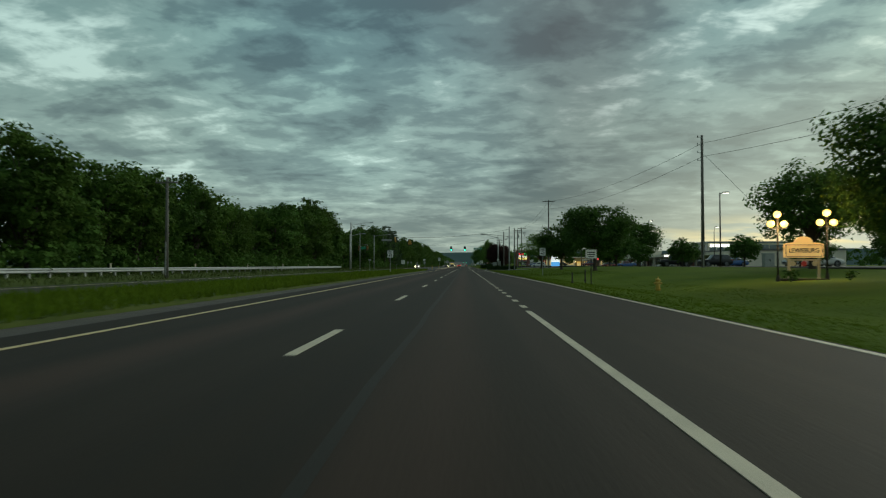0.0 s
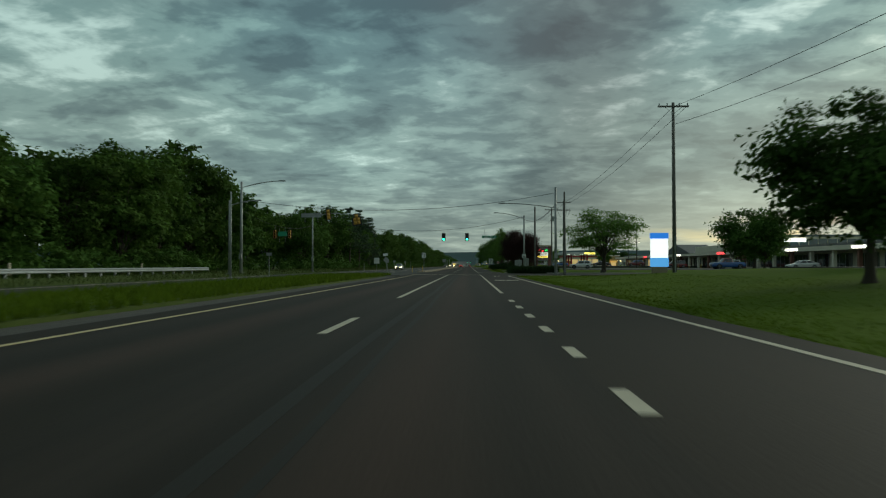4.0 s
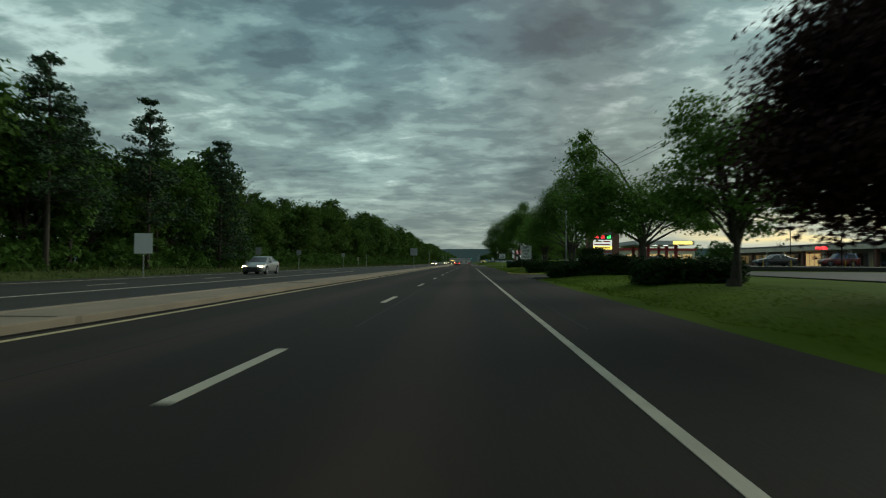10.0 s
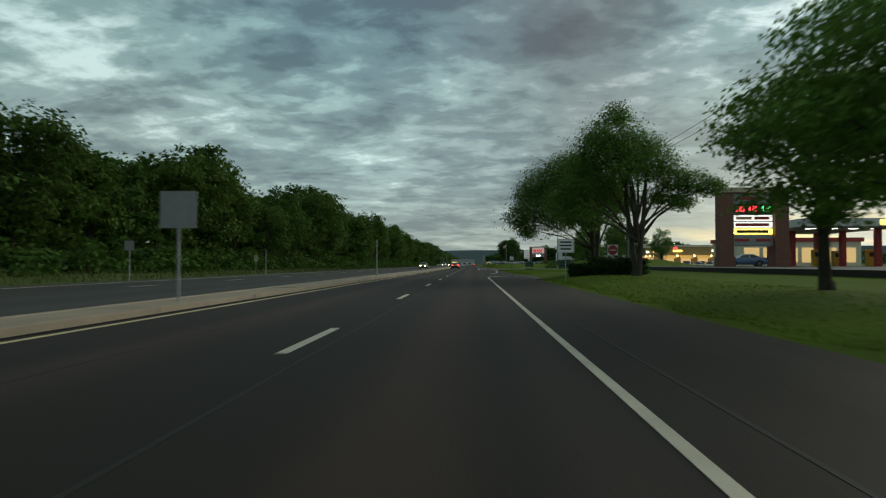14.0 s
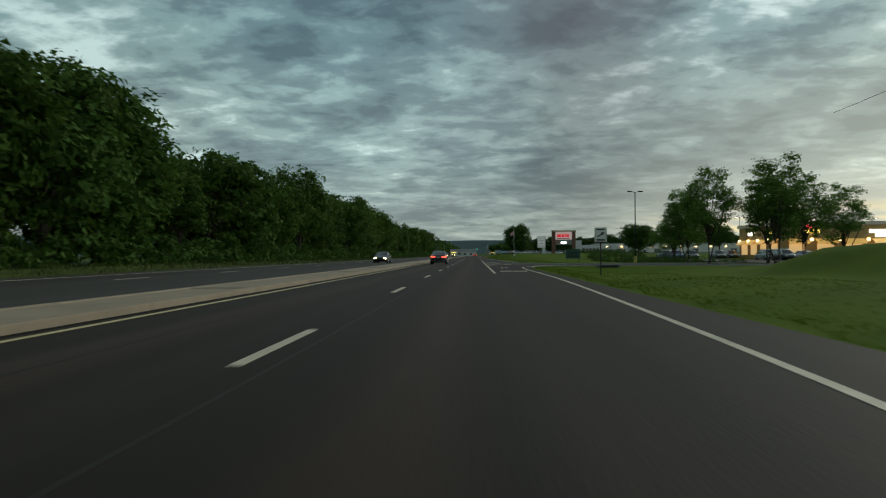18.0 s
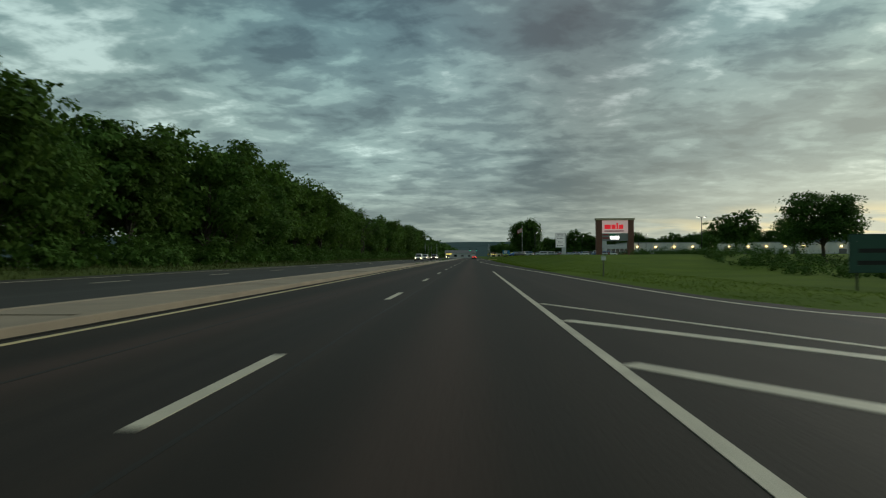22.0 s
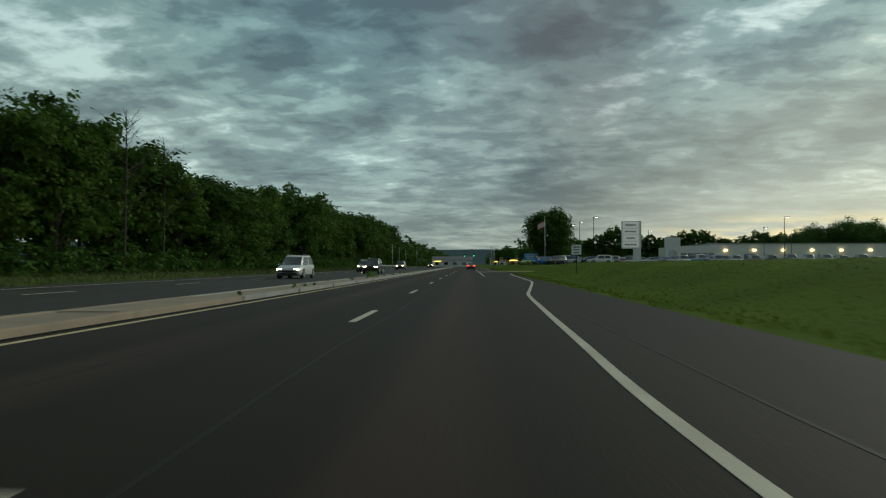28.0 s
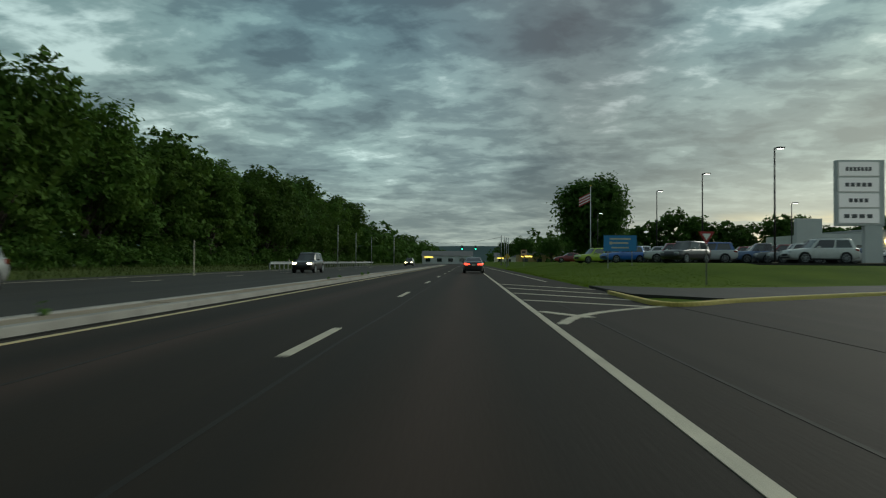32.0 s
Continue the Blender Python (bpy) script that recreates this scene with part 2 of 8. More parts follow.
def lane_wear_and_reflection(m, reflection_tint, polished):
    """Brownish windscreen reflection painted mid-lane in each lane, between two darker wheel tracks."""
    nt = m.node_tree
    N, L = nt.nodes.new, nt.links.new
    p = nt.nodes["Principled BSDF"]
    base = p.inputs["Base Color"].links[0].from_socket
    tc, sep, mr = N("ShaderNodeTexCoord"), N("ShaderNodeSeparateXYZ"), N("ShaderNodeMapRange")
    L(tc.outputs["Object"], sep.inputs[0])
    mr.inputs[1].default_value, mr.inputs[2].default_value = -6.5, 5.5
    L(sep.outputs[0], mr.inputs[0])
    mp, n = N("ShaderNodeMapping"), N("ShaderNodeTexNoise")
    mp.inputs["Scale"].default_value = (1.2, 0.06, 1.0)
    n.inputs["Scale"].default_value, n.inputs["Detail"].default_value = 1.0, 5
    L(tc.outputs["Object"], mp.inputs[0])
    L(mp.outputs[0], n.inputs["Vector"])
    at = lambda x: (x + 6.5) / 12.0
    for stops, colour, amount in (([(-4.5, 0), (-3.6, 1), (-2.7, 0), (-0.85, 0), (0.0, 1), (0.85, 0)], reflection_tint, 1.25), ([(-4.9, 0), (-4.4, 1), (-3.9, 0), (-1.3, 0), (-0.85, 1), (-0.4, 0), (0.4, 0), (0.85, 1), (1.3, 0)], polished, 0.9)):
        r, k, mx = N("ShaderNodeValToRGB"), N("ShaderNodeMath"), N("ShaderNodeMix")
        r.color_ramp.interpolation = "EASE"
        els = r.color_ramp.elements
        while len(els) < len(stops):
            els.new(0.5)
        for e, (x, v) in zip(els, stops):
            e.position, e.color = at(x), (v, v, v, 1)
        L(mr.outputs[0], r.inputs[0])
        k.operation = "MULTIPLY"
        L(r.outputs[0], k.inputs[0])
        L(n.outputs["Fac"], k.inputs[1])
        k2 = N("ShaderNodeMath")
        k2.operation, k2.use_clamp = "MULTIPLY", True
        k2.inputs[1].default_value = amount
        L(k.outputs[0], k2.inputs[0])
        mx.data_type = "RGBA"
        mx.inputs[7].default_value = (*colour, 1)
        L(k2.outputs[0], mx.inputs[0])
        L(base, mx.inputs[6])
        base = mx.outputs[2]
    L(base, p.inputs["Base Color"])


def glow(name, colour, strength):
    return material(name, colour, colour, emit=strength, rough=0.4)


def glass_material(name, tint, rough=0.05):
    m = material(name, tint, tuple(c * 0.7 for c in tint), scale=0.6, rough=rough, spec=0.9, coat=0.5)
    return m


def paint_random(name, colours, rough=0.3):
    """Car paint that differs from car to car."""
    m = material(name, colours[0], colours[0], rough=rough, coat=0.6, scale=2)
    nt = m.node_tree
    r = nt.nodes.new("ShaderNodeValToRGB")
    r.color_ramp.interpolation = "CONSTANT"
    els = r.color_ramp.elements
    while len(els) < len(colours):
        els.new(0.5)
    for i, (e, c) in enumerate(zip(els, colours)):
        e.position, e.color = i / len(colours), (*c, 1)
    nt.links.new(nt.nodes.new("ShaderNodeObjectInfo").outputs["Random"], r.inputs[0])
    nt.links.new(r.outputs[0], nt.nodes["Principled BSDF"].inputs["Base Color"])
    return m


ASPHALT = material("asphalt", (0.0245, 0.0172, 0.0108), (0.0148, 0.0106, 0.0069), scale=0.35, rough=0.78, spec=0.20, bump=0.2, fine=26, stretch=(1, 0.45, 1))
ASPHALT_OLD = material("old_grey_asphalt", (0.050, 0.0475, 0.041), (0.034, 0.0325, 0.028), scale=0.4, rough=0.76, spec=0.24, bump=0.2, fine=26, stretch=(1, 0.45, 1))
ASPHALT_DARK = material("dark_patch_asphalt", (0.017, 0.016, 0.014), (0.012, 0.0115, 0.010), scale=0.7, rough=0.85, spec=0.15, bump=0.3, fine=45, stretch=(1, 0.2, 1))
streaked(ASPHALT, (0.0146, 0.0116, 0.0086), (0.044, 0.033, 0.027))
# first colour: windscreen reflection put into the asphalt; second: worn wheel tracks
lane_wear_and_reflection(ASPHALT, (0.056, 0.034, 0.026), (0.0155, 0.0124, 0.0092))
ASPHALT_SEAM = material("sealed_seam", (0.0175, 0.0145, 0.0110), (0.0130, 0.0110, 0.0085), scale=0.7, rough=0.73, spec=0.28, bump=0.3, fine=45, stretch=(1, 0.2, 1))
streaked(ASPHALT_OLD, (0.033, 0.0325, 0.030), (0.064, 0.062, 0.057))
GRAVEL = material("gravelly_shoulder", (0.085, 0.075, 0.066), (0.048, 0.046, 0.040), scale=1.3, rough=0.9, bump=0.8, fine=30)
LINE_WHITE = material("worn_white_paint", (0.64, 0.575, 0.44), (0.39, 0.345, 0.265), scale=1.6, rough=0.6, bump=0.2, fine=70)
LINE_YELLOW = material("worn_yellow_paint", (0.62, 0.50, 0.26), (0.42, 0.34, 0.18), scale=1.6, rough=0.6, bump=0.2, fine=70)
GRASS = material("mown_grass", (0.102, 0.150, 0.012), (0.050, 0.088, 0.008), scale=0.22, rough=0.95, bump=0.5, fine=40, spec=0.04)
GRASS_ROUGH = material("rough_grass", (0.100, 0.125, 0.036), (0.055, 0.082, 0.022), scale=0.6, rough=0.95, bump=1.0, fine=18, spec=0.1)
BLADE = material("grass_blades", (0.118, 0.172, 0.014), (0.066, 0.110, 0.010), scale=0.5, rough=0.9, spec=0.05, island=0.25, trans=0.3)
SOIL = material("forest_soil", (0.035, 0.034, 0.022), (0.02, 0.024, 0.012), scale=0.8, rough=1.0, bump=0.6)
CONCRETE = material("tan_concrete", (0.33, 0.262, 0.185), (0.22, 0.178, 0.13), scale=0.8, rough=0.85, bump=0.3, fine=35)
KERB = material("weathered_kerb", (0.36, 0.35, 0.32), (0.22, 0.21, 0.19), scale=1.0, rough=0.85, bump=0.3)
KERB_DARK = material("dark_kerb_face", (0.085, 0.075, 0.065), (0.05, 0.046, 0.042), scale=1.0, rough=0.85, bump=0.3)
KERB_YELLOW = material("yellow_kerb_paint", (0.62, 0.48, 0.10), (0.40, 0.33, 0.12), scale=1.5, rough=0.7, bump=0.2)
GALV = material("galvanised_steel", (0.42, 0.44, 0.45), (0.30, 0.32, 0.33), scale=2.5, rough=0.45, metal=0.6)
GALV_DULL = material("dull_galvanised_steel", (0.36, 0.37, 0.37), (0.25, 0.26, 0.26), scale=1.5, rough=0.6, metal=0.3)
STEEL_DARK = material("dark_bronze_steel", (0.035, 0.032, 0.03), (0.022, 0.02, 0.02), rough=0.5, metal=0.4)
WOOD_POLE = material("weathered_pole_wood", (0.165, 0.155, 0.140), (0.090, 0.084, 0.076), scale=3, rough=0.9, bump=0.5, stretch=(6, 6, 0.6))
WIRE = material("black_cable", (0.015, 0.015, 0.016), rough=0.6)
BARK = material("brown_bark", (0.085, 0.068, 0.052), (0.040, 0.033, 0.027), scale=5, rough=0.95, bump=0.9, fine=25, stretch=(3, 3, 0.7))
LEAF_WOODS = material("woodland_leaves", (0.086, 0.150, 0.025), (0.042, 0.090, 0.014), scale=0.5, rough=0.8, spec=0.12, vary=0.25, island=0.28, trans=0.32)
LEAF_DARK = material("dark_leaves", (0.074, 0.142, 0.025), (0.040, 0.088, 0.016), scale=0.5, rough=0.8, spec=0.12, vary=0.2, island=0.28, trans=0.3)
LEAF_LIGHT = material("fresh_green_leaves", (0.132, 0.235, 0.046), (0.076, 0.152, 0.028), scale=0.5, rough=0.8, spec=0.12, vary=0.15, island=0.28, trans=0.34)
LEAF_PURPLE = material("purple_leaves", (0.062, 0.028, 0.026), (0.032, 0.020, 0.018), scale=0.5, rough=0.8, spec=0.12, island=0.3, trans=0.25)
LEAF_PINE = material("pine_needles", (0.050, 0.090, 0.040), (0.030, 0.058, 0.027), scale=0.7, rough=0.75, spec=0.2, island=0.4, trans=0.1)
LEAF_HEDGE = material("hedge_leaves", (0.030, 0.060, 0.016), (0.017, 0.036, 0.010), scale=0.8, rough=0.85, spec=0.08, island=0.45, trans=0.15)
# the blue-green of distance haze is put straight into the hill's colour
HILL = material("hazy_wooded_hill", (0.075, 0.110, 0.115), (0.058, 0.086, 0.090), scale=0.004, rough=1.0, fine=0.03, spec=0)


# ---- building helpers ----
def part(name, bm, mat, parent=None, label="", smooth=False):
    me = bpy.data.meshes.new(name)
    bm.normal_update()
    bm.to_mesh(me)
    bm.free()
    me.materials.append(mat)
    if smooth:
        me.polygons.foreach_set("use_smooth", [True] * len(me.polygons))
    ob = new(name, me)
    ob.parent = parent
    if label:
        tagged(ob, label=label)
    return ob


def thing(name, label, category, group="", at=(0, 0, 0), rz=0.0, kind=""):
    ob = new(name)
    ob.empty_display_size = 0.2
    ob.matrix_world = pose(*at, 0, 0, rz)
    return tagged(ob, label, category, group, kind)


def box(bm, x0, y0, z0, x1, y1, z1, bevel=0.0):
    r = bmesh.ops.create_cube(bm, size=1.0, matrix=Matrix.LocRotScale(((x0 + x1) / 2, (y0 + y1) / 2, (z0 + z1) / 2), None, (abs(x1 - x0), abs(y1 - y0), abs(z1 - z0))))
    if bevel:
        edges = list({e for v in r["verts"] for e in v.link_edges})
        bmesh.ops.bevel(bm, geom=edges, offset=bevel, segments=2, affect="EDGES", profile=0.6)
    return bm


def tube(bm, p0, p1, r0, r1=None, seg=10, cap=True):
    r1 = r0 if r1 is None else r1
    a, b = Vector(p0), Vector(p1)
    d = b - a
    m = Matrix.Translation((a + b) / 2) @ d.to_track_quat("Z", "Y").to_matrix().to_4x4()
    bmesh.ops.create_cone(bm, cap_ends=cap, segments=seg, radius1=r0, radius2=max(r1, 1e-4), depth=d.length, matrix=m)
    return bm


def ball(bm, c, r, seg=14, squash=1.0):
    bmesh.ops.create_uvsphere(bm, u_segments=seg, v_segments=max(6, seg // 2), radius=r, matrix=Matrix.LocRotScale(c, None, (1, 1, squash)))
    return bm


def loft(bm, rings, cap=True, closed=True):
    """A skin through rings of equally many points."""
    rows = [[bm.verts.new(p) for p in ring] for ring in rings]
    n = len(rows[0])
    for a, b in zip(rows, rows[1:]):
        for i in range(n if closed else n - 1):
            j = (i + 1) % n
            bm.faces.new((a[i], a[j], b[j], b[i]))
    if cap and closed:
        bm.faces.new(list(reversed(rows[0])))
        bm.faces.new(rows[-1])
    return bm


def prism(bm, outline, z0, z1):
    """An upright prism over an outline of (x, y) points, counter-clockwise."""
    return loft(bm, [[(x, y, z0) for x, y in outline], [(x, y, z1) for x, y in outline]])


def B():
    return bmesh.new()


def wire(name, points, sag, r, parent=None, label="", category="", n=14):
    bm = B()
    a, b = Vector(points[0]), Vector(points[1])
    pts = [a.lerp(b, i / n) - Vector((0, 0, sag * 4 * (i / n) * (1 - i / n))) for i in range(n + 1)]
    d = (b - a).normalized()
    u = d.cross(Vector((0, 0, 1))).normalized()
    w = u.cross(d)
    loft(bm, [[tuple(p + (u * math.cos(k * 1.2566) + w * math.sin(k * 1.2566)) * r) for k in range(5)] for p in pts])
    bmesh.ops.recalc_face_normals(bm, faces=bm.faces)
    ob = part(name, bm, WIRE, parent)
    if category:
        tagged(ob, label, category)
    return ob


def letters(body, size, mat, m, parent, depth=0.006, name="lettering", label="", align="CENTER", bold=0.0, squeeze=1.0):
    cu = bpy.data.curves.new(name, "FONT")
    cu.body, cu.size, cu.extrude, cu.offset = body, size, depth, bold
    cu.align_x, cu.align_y = align, "CENTER"
    tmp = new(name, cu)
    me = bpy.data.meshes.new_from_object(tmp.evaluated_get(bpy.context.evaluated_depsgraph_get()))
    bpy.data.objects.remove(tmp)
    me.materials.clear()
    me.materials.append(mat)
    ob = new(name, me)
    ob.parent = parent
    ob.matrix_local = m @ Matrix.Diagonal((squeeze, 1, 1, 1))
    if label:
        tagged(ob, label=label)
    return ob


FACING = pose(0, 0, 0, 90, 0, 0)   # turns flat lettering upright, to be read by someone who looks along +y


# ---- ground, roads and markings ----
def smooth(a, b, v):
    t = min(max((v - a) / (b - a), 0.0), 1.0)
    return t * t * (3 - 2 * t)


def bump_in(v, a0, a1, b0, b1):
    return smooth(a0, a1, v) * (1 - smooth(b0, b1, v))


def ground_z(x, y):
    """Height of the grass beside the road."""
    if x > 4.9:
        lawn = 0.85 * bump_in(y, -400, -300, 118, 140)
        shops = bump_in(y, 160, 172, 340, 358)
        bank = 1.25 * bump_in(y, 440, 490, 587, 597.5)
        lot = 1.05 * smooth(622, 636, y)
        h = lawn * smooth(5.2, 22, x) + shops * (0.30 * smooth(5.0, 9, x) + 0.45 * smooth(11, 24, x) * smooth(236, 262, y)) + bank * smooth(5.6, 12.5, x) + lot * smooth(6.0, 17, x)
        h += 1.3 * bump_in(y, 338, 347, 354, 361) * smooth(12.5, 16.5, x) * (1 - smooth(26, 36, x))
        h -= 0.45 * bump_in(y, 360, 370, 374, 381) * bump_in(x, 6.5, 9.5, 13, 18)
        h -= 0.62 * smooth(5.8, 11.5, x) * (1 - smooth(50, 66, y)) * (1 - smooth(23, 31, x))
        h -= 0.06 * (1 - smooth(5.2, 5.7, x))
        h -= 0.3 * bump_in(y, 400, 412, 470, 490) * bump_in(x, 9, 16, 40, 70)
        h *= 1 - bump_in(y, 223.6, 228, 239.0, 242) * bump_in(x, 4, 5, 17, 19)
        h -= 0.08 * bump_in(y, 224, 226, 239.4, 240.6) * bump_in(x, 4, 5, 17, 19)
        h += 0.02 * noise.noise((x * 0.3, y * 0.3, 0))
        # just below the asphalt of the side roads
        paved = max(bump_in(y, 596.0, 598.0, 606.5 + 0.62 * max(x - 6, 0), 608.5 + 0.62 * max(x - 6, 0)) * (1 - smooth(28, 34, x)), bump_in(y, 138.6, 141.2, 157.4, 160.0), bump_in(y, 381.5, 383.6, 395.0, 397.5), bump_in(y, 403.2, 405.2, 409.6, 412.8) * (1 - smooth(8.2, 9.4, x)), bump_in(y, 403.2, 405.2, 432, 446) * (1 - smooth(6.2, 7.2, x)))
        return h * (1 - paved) - 0.03 * paved
    if x < -22.0:
        return 0.35 * smooth(-22, -26, x) + 0.12 * noise.noise((x * 0.2, y * 0.2, 3))
    return -0.06


def spread(a, b, step):
    n = max(1, round((b - a) / step))
    return [a + (b - a) * i / n for i in range(n)]


def ground_sheet():
    xs = [-4000, -1500, -600, -250, -120, -70] + spread(-50, -22, 2.8) + [-22, -21.9, 0, 4.8, 4.92] + spread(5.2, 24, 0.9) + spread(24, 60, 4) + [60, 90, 140, 250, 600, 1500, 4000]
    ys = [-3000, -800, -250, -120] + spread(-80, 132, 4) + spread(132, 166, 1) + spread(166, 220, 3) + spread(220, 250, 1) + spread(250, 374, 4) + spread(374, 416, 1) + spread(416, 584, 4) + spread(584, 628, 1.1) + spread(628, 740, 4) + [740, 800, 900, 1100, 1500, 2200, 3200, 4600]
    me = bpy.data.meshes.new("ground")
    verts = [(x, y, ground_z(x, y)) for y in ys for x in xs]
    w = len(xs)
    faces = [(j * w + i, j * w + i + 1, (j + 1) * w + i + 1, (j + 1) * w + i) for j in range(len(ys) - 1) for i in range(w - 1)]
    me.from_pydata(verts, [], faces)
    me.materials.append(GRASS)
    me.materials.append(GRASS_ROUGH)
    me.polygons.foreach_set("material_index", [1 if xs[k % (w - 1)] < -20 else 0 for k in range(len(me.polygons))])
    me.polygons.foreach_set("use_smooth", [True] * len(me.polygons))
    tagged(new("ground", me), "mown green grass verge beside the highway", "grass", kind="structure")


def slab(name, outline, z, mat, label, category, thick=0.05, kind="structure"):
    ob = part(name, prism(B(), outline, z - thick, z), mat)
    return tagged(ob, label, category, kind=kind)


def rect(x0, y0, x1, y1):
    return [(x0, y0), (x1, y0), (x1, y1), (x0, y1)]


ground_sheet()
LEFT_EDGE, YELLOW_X = -6.5, -5.62
# our carriageway, with the turn lanes on the right
slab("road", [(LEFT_EDGE, -150), (5.1, -150), (5.3, 60), (4.9, 132), (5.2, 138), (5.2, 172), (4.4, 178), (4.8, 230), (4.9, 300), (4.9, 330), (4.8, 374), (5.05, 378.2), (5.7, 380.9), (6.8, 382.9), (8.6, 383.45), (5.2, 383.46),
              (5.2, 398), (5.3, 404), (8.6, 406.0), (8.8, 409.6), (7.3, 412.4), (6.5, 416), (6.1, 422), (5.6, 440), (5.1, 470), (4.8, 515), (5.0, 560), (5.2, 585), (5.2, 612), (5.3, 640), (5.2, 700), (5.2, 1500), (LEFT_EDGE, 1500)], 0.0, ASPHALT, "dark asphalt highway with worn wheel tracks", "road")
slab("road", rect(-21.5, -150, -13.6, 140), 0.0, ASPHALT_OLD, "grey asphalt carriageway beyond the grass median", "road")
slab("road", rect(-21.8, 140, LEFT_EDGE - 0.004, 172), 0.0, ASPHALT_OLD, "grey asphalt junction beside the highway", "road")
slab("road", rect(-21.8, 172.004, LEFT_EDGE - 0.004, 1500), 0.0, ASPHALT_OLD, "grey asphalt carriageway of the oncoming traffic", "road")
slab("side_road", [(5.204, 143), (9, 141.5), (150, 141.5), (150, 157), (9, 157), (5.204, 160)], 0.0, ASPHALT, "dark asphalt side road at the junction", "road")
slab("driveway", [(4.85, 223.6), (7, 226.4), (17.996, 227.5), (17.996, 241.4), (13, 242.0), (10, 240.7), (7.4, 240.1), (5.2, 240.9), (4.85, 243)], 0.0, ASPHALT_OLD, "grey asphalt driveway to the shops", "driveway")
ramp_ = loft(B(), [[(11, 227.2, -0.1), (11, 241.0, -0.1), (11, 241.0, 0.004), (11, 227.2, 0.004)], [(18.0, 227.2, -0.1), (18.0, 241.0, -0.1), (18.0, 241.0, 0.364), (18.0, 227.2, 0.364)]])
bmesh.ops.recalc_face_normals(ramp_, faces=ramp_.faces)
tagged(part("driveway", ramp_, ASPHALT_OLD), "grey asphalt ramp up to the parking lot", "driveway", kind="structure")
slab("driveway", [(4.904, 296), (9, 300), (60, 302), (60, 312), (9, 312), (4.904, 318)], 0.006, ASPHALT_OLD, "grey asphalt driveway to the fuel station", "driveway")
slab("driveway", [(5.204, 383.5), (9, 384), (60, 384), (60, 396), (10, 395.5), (5.204, 393.5)], 0.006, ASPHALT, "dark asphalt driveway to the shopping plaza", "driveway")
slab("driveway", [(5.204, 588), (8, 596), (20, 600), (80, 602), (80, 621.5), (24, 619.2), (14.3, 613.4), (8.4, 609.2), (5.204, 606.9)], 0.006, ASPHALT, "dark asphalt driveway to the car dealer", "driveway")
slab("parking_lot", rect(18, 176, 130, 244), 0.36, ASPHALT_OLD, "grey asphalt parking lot before the shops", "parking lot", 0.3)
slab("parking_lot", rect(17, 244.004, 130, 340), 0.80, ASPHALT_OLD, "grey asphalt forecourt round the fuel station", "parking lot", 0.5)
slab("parking_lot", rect(34, 398, 160, 500), -0.02, ASPHALT_OLD, "grey asphalt parking lot of the plaza", "parking lot", 0.4)
slab("parking_lot", rect(19, 634, 90, 720), 1.07, ASPHALT_OLD, "grey asphalt sales lot full of cars", "parking lot", 0.4)
slab("parking_lot", rect(30, 20, 140, 138), 0.88, ASPHALT_OLD, "grey asphalt parking lot behind the lawn", "parking lot", 0.4)
# shoulder and seams
slab("shoulder", [(LEFT_EDGE - 0.9, -150), (LEFT_EDGE - 0.004, -150), (LEFT_EDGE - 0.004, 136), (LEFT_EDGE - 0.9, 136)], -0.004, GRAVEL, "gravelly broken asphalt shoulder", "shoulder")


def ribbon(name, pts, width, z, mat, label, category, thick=0.03):
    """A band of even width along a line of points."""
    bm = B()
    left, right = [], []
    for i, p in enumerate(pts):
        a, b = Vector(pts[max(i - 1, 0)]), Vector(pts[min(i + 1, len(pts) - 1)])
        d = (b - a).normalized()
        s = Vector((-d.y, d.x)) * width / 2
        left.append(Vector(p) + s)
        right.append(Vector(p) - s)
    rings = [[(r.x, r.y, z - thick), (r.x, r.y, z), (l.x, l.y, z), (l.x, l.y, z - thick)] for l, r in zip(left, right)]
    loft(bm, rings)
    bmesh.ops.recalc_face_normals(bm, faces=bm.faces)
    return tagged(part(name, bm, mat), label, category, kind="structure")


def bend(points, n=8):
    """Points on a soft curve through the given ones."""
    out = []
    P = [Vector(p) for p in points]
    for i in range(len(P) - 1):
        p0, p1, p2, p3 = P[max(i - 1, 0)], P[i], P[i + 1], P[min(i + 2, len(P) - 1)]
        for k in range(n):
            t = k / n
            out.append(0.5 * (2 * p1 + (p2 - p0) * t + (2 * p0 - 5 * p1 + 4 * p2 - p3) * t * t + (3 * p1 - p0 - 3 * p2 + p3) * t ** 3))
    out.append(P[-1])
    return [tuple(p) for p in out]


def yellow_x(y):
    """The yellow line beside the median."""
    pts = [(170, -5.72), (188, -5.5), (206, -5.65), (258, -5.72), (280, -5.68), (332, -5.25), (370, -5.2), (407, -5.32), (464, -5.7), (521, -5.85), (560, -5.6), (600, -5.42), (900, -5.5)]
    for (y0, x0), (y1, x1) in zip(pts, pts[1:]):
        if y0 <= y <= y1:
            return x0 + (x1 - x0) * smooth(y0, y1, y)
    return -5.5


def dash_x(y):
    """The lane line wanders a little from side to side."""
    pts = [(-200, -1.80), (160, -1.78), (250, -1.72), (400, -1.73), (460, -1.85), (560, -1.86), (600, -1.75), (2000, -1.75)]
    for (y0, x0), (y1, x1) in zip(pts, pts[1:]):
        if y0 <= y <= y1:
            return x0 + (x1 - x0) * (y - y0) / (y1 - y0)


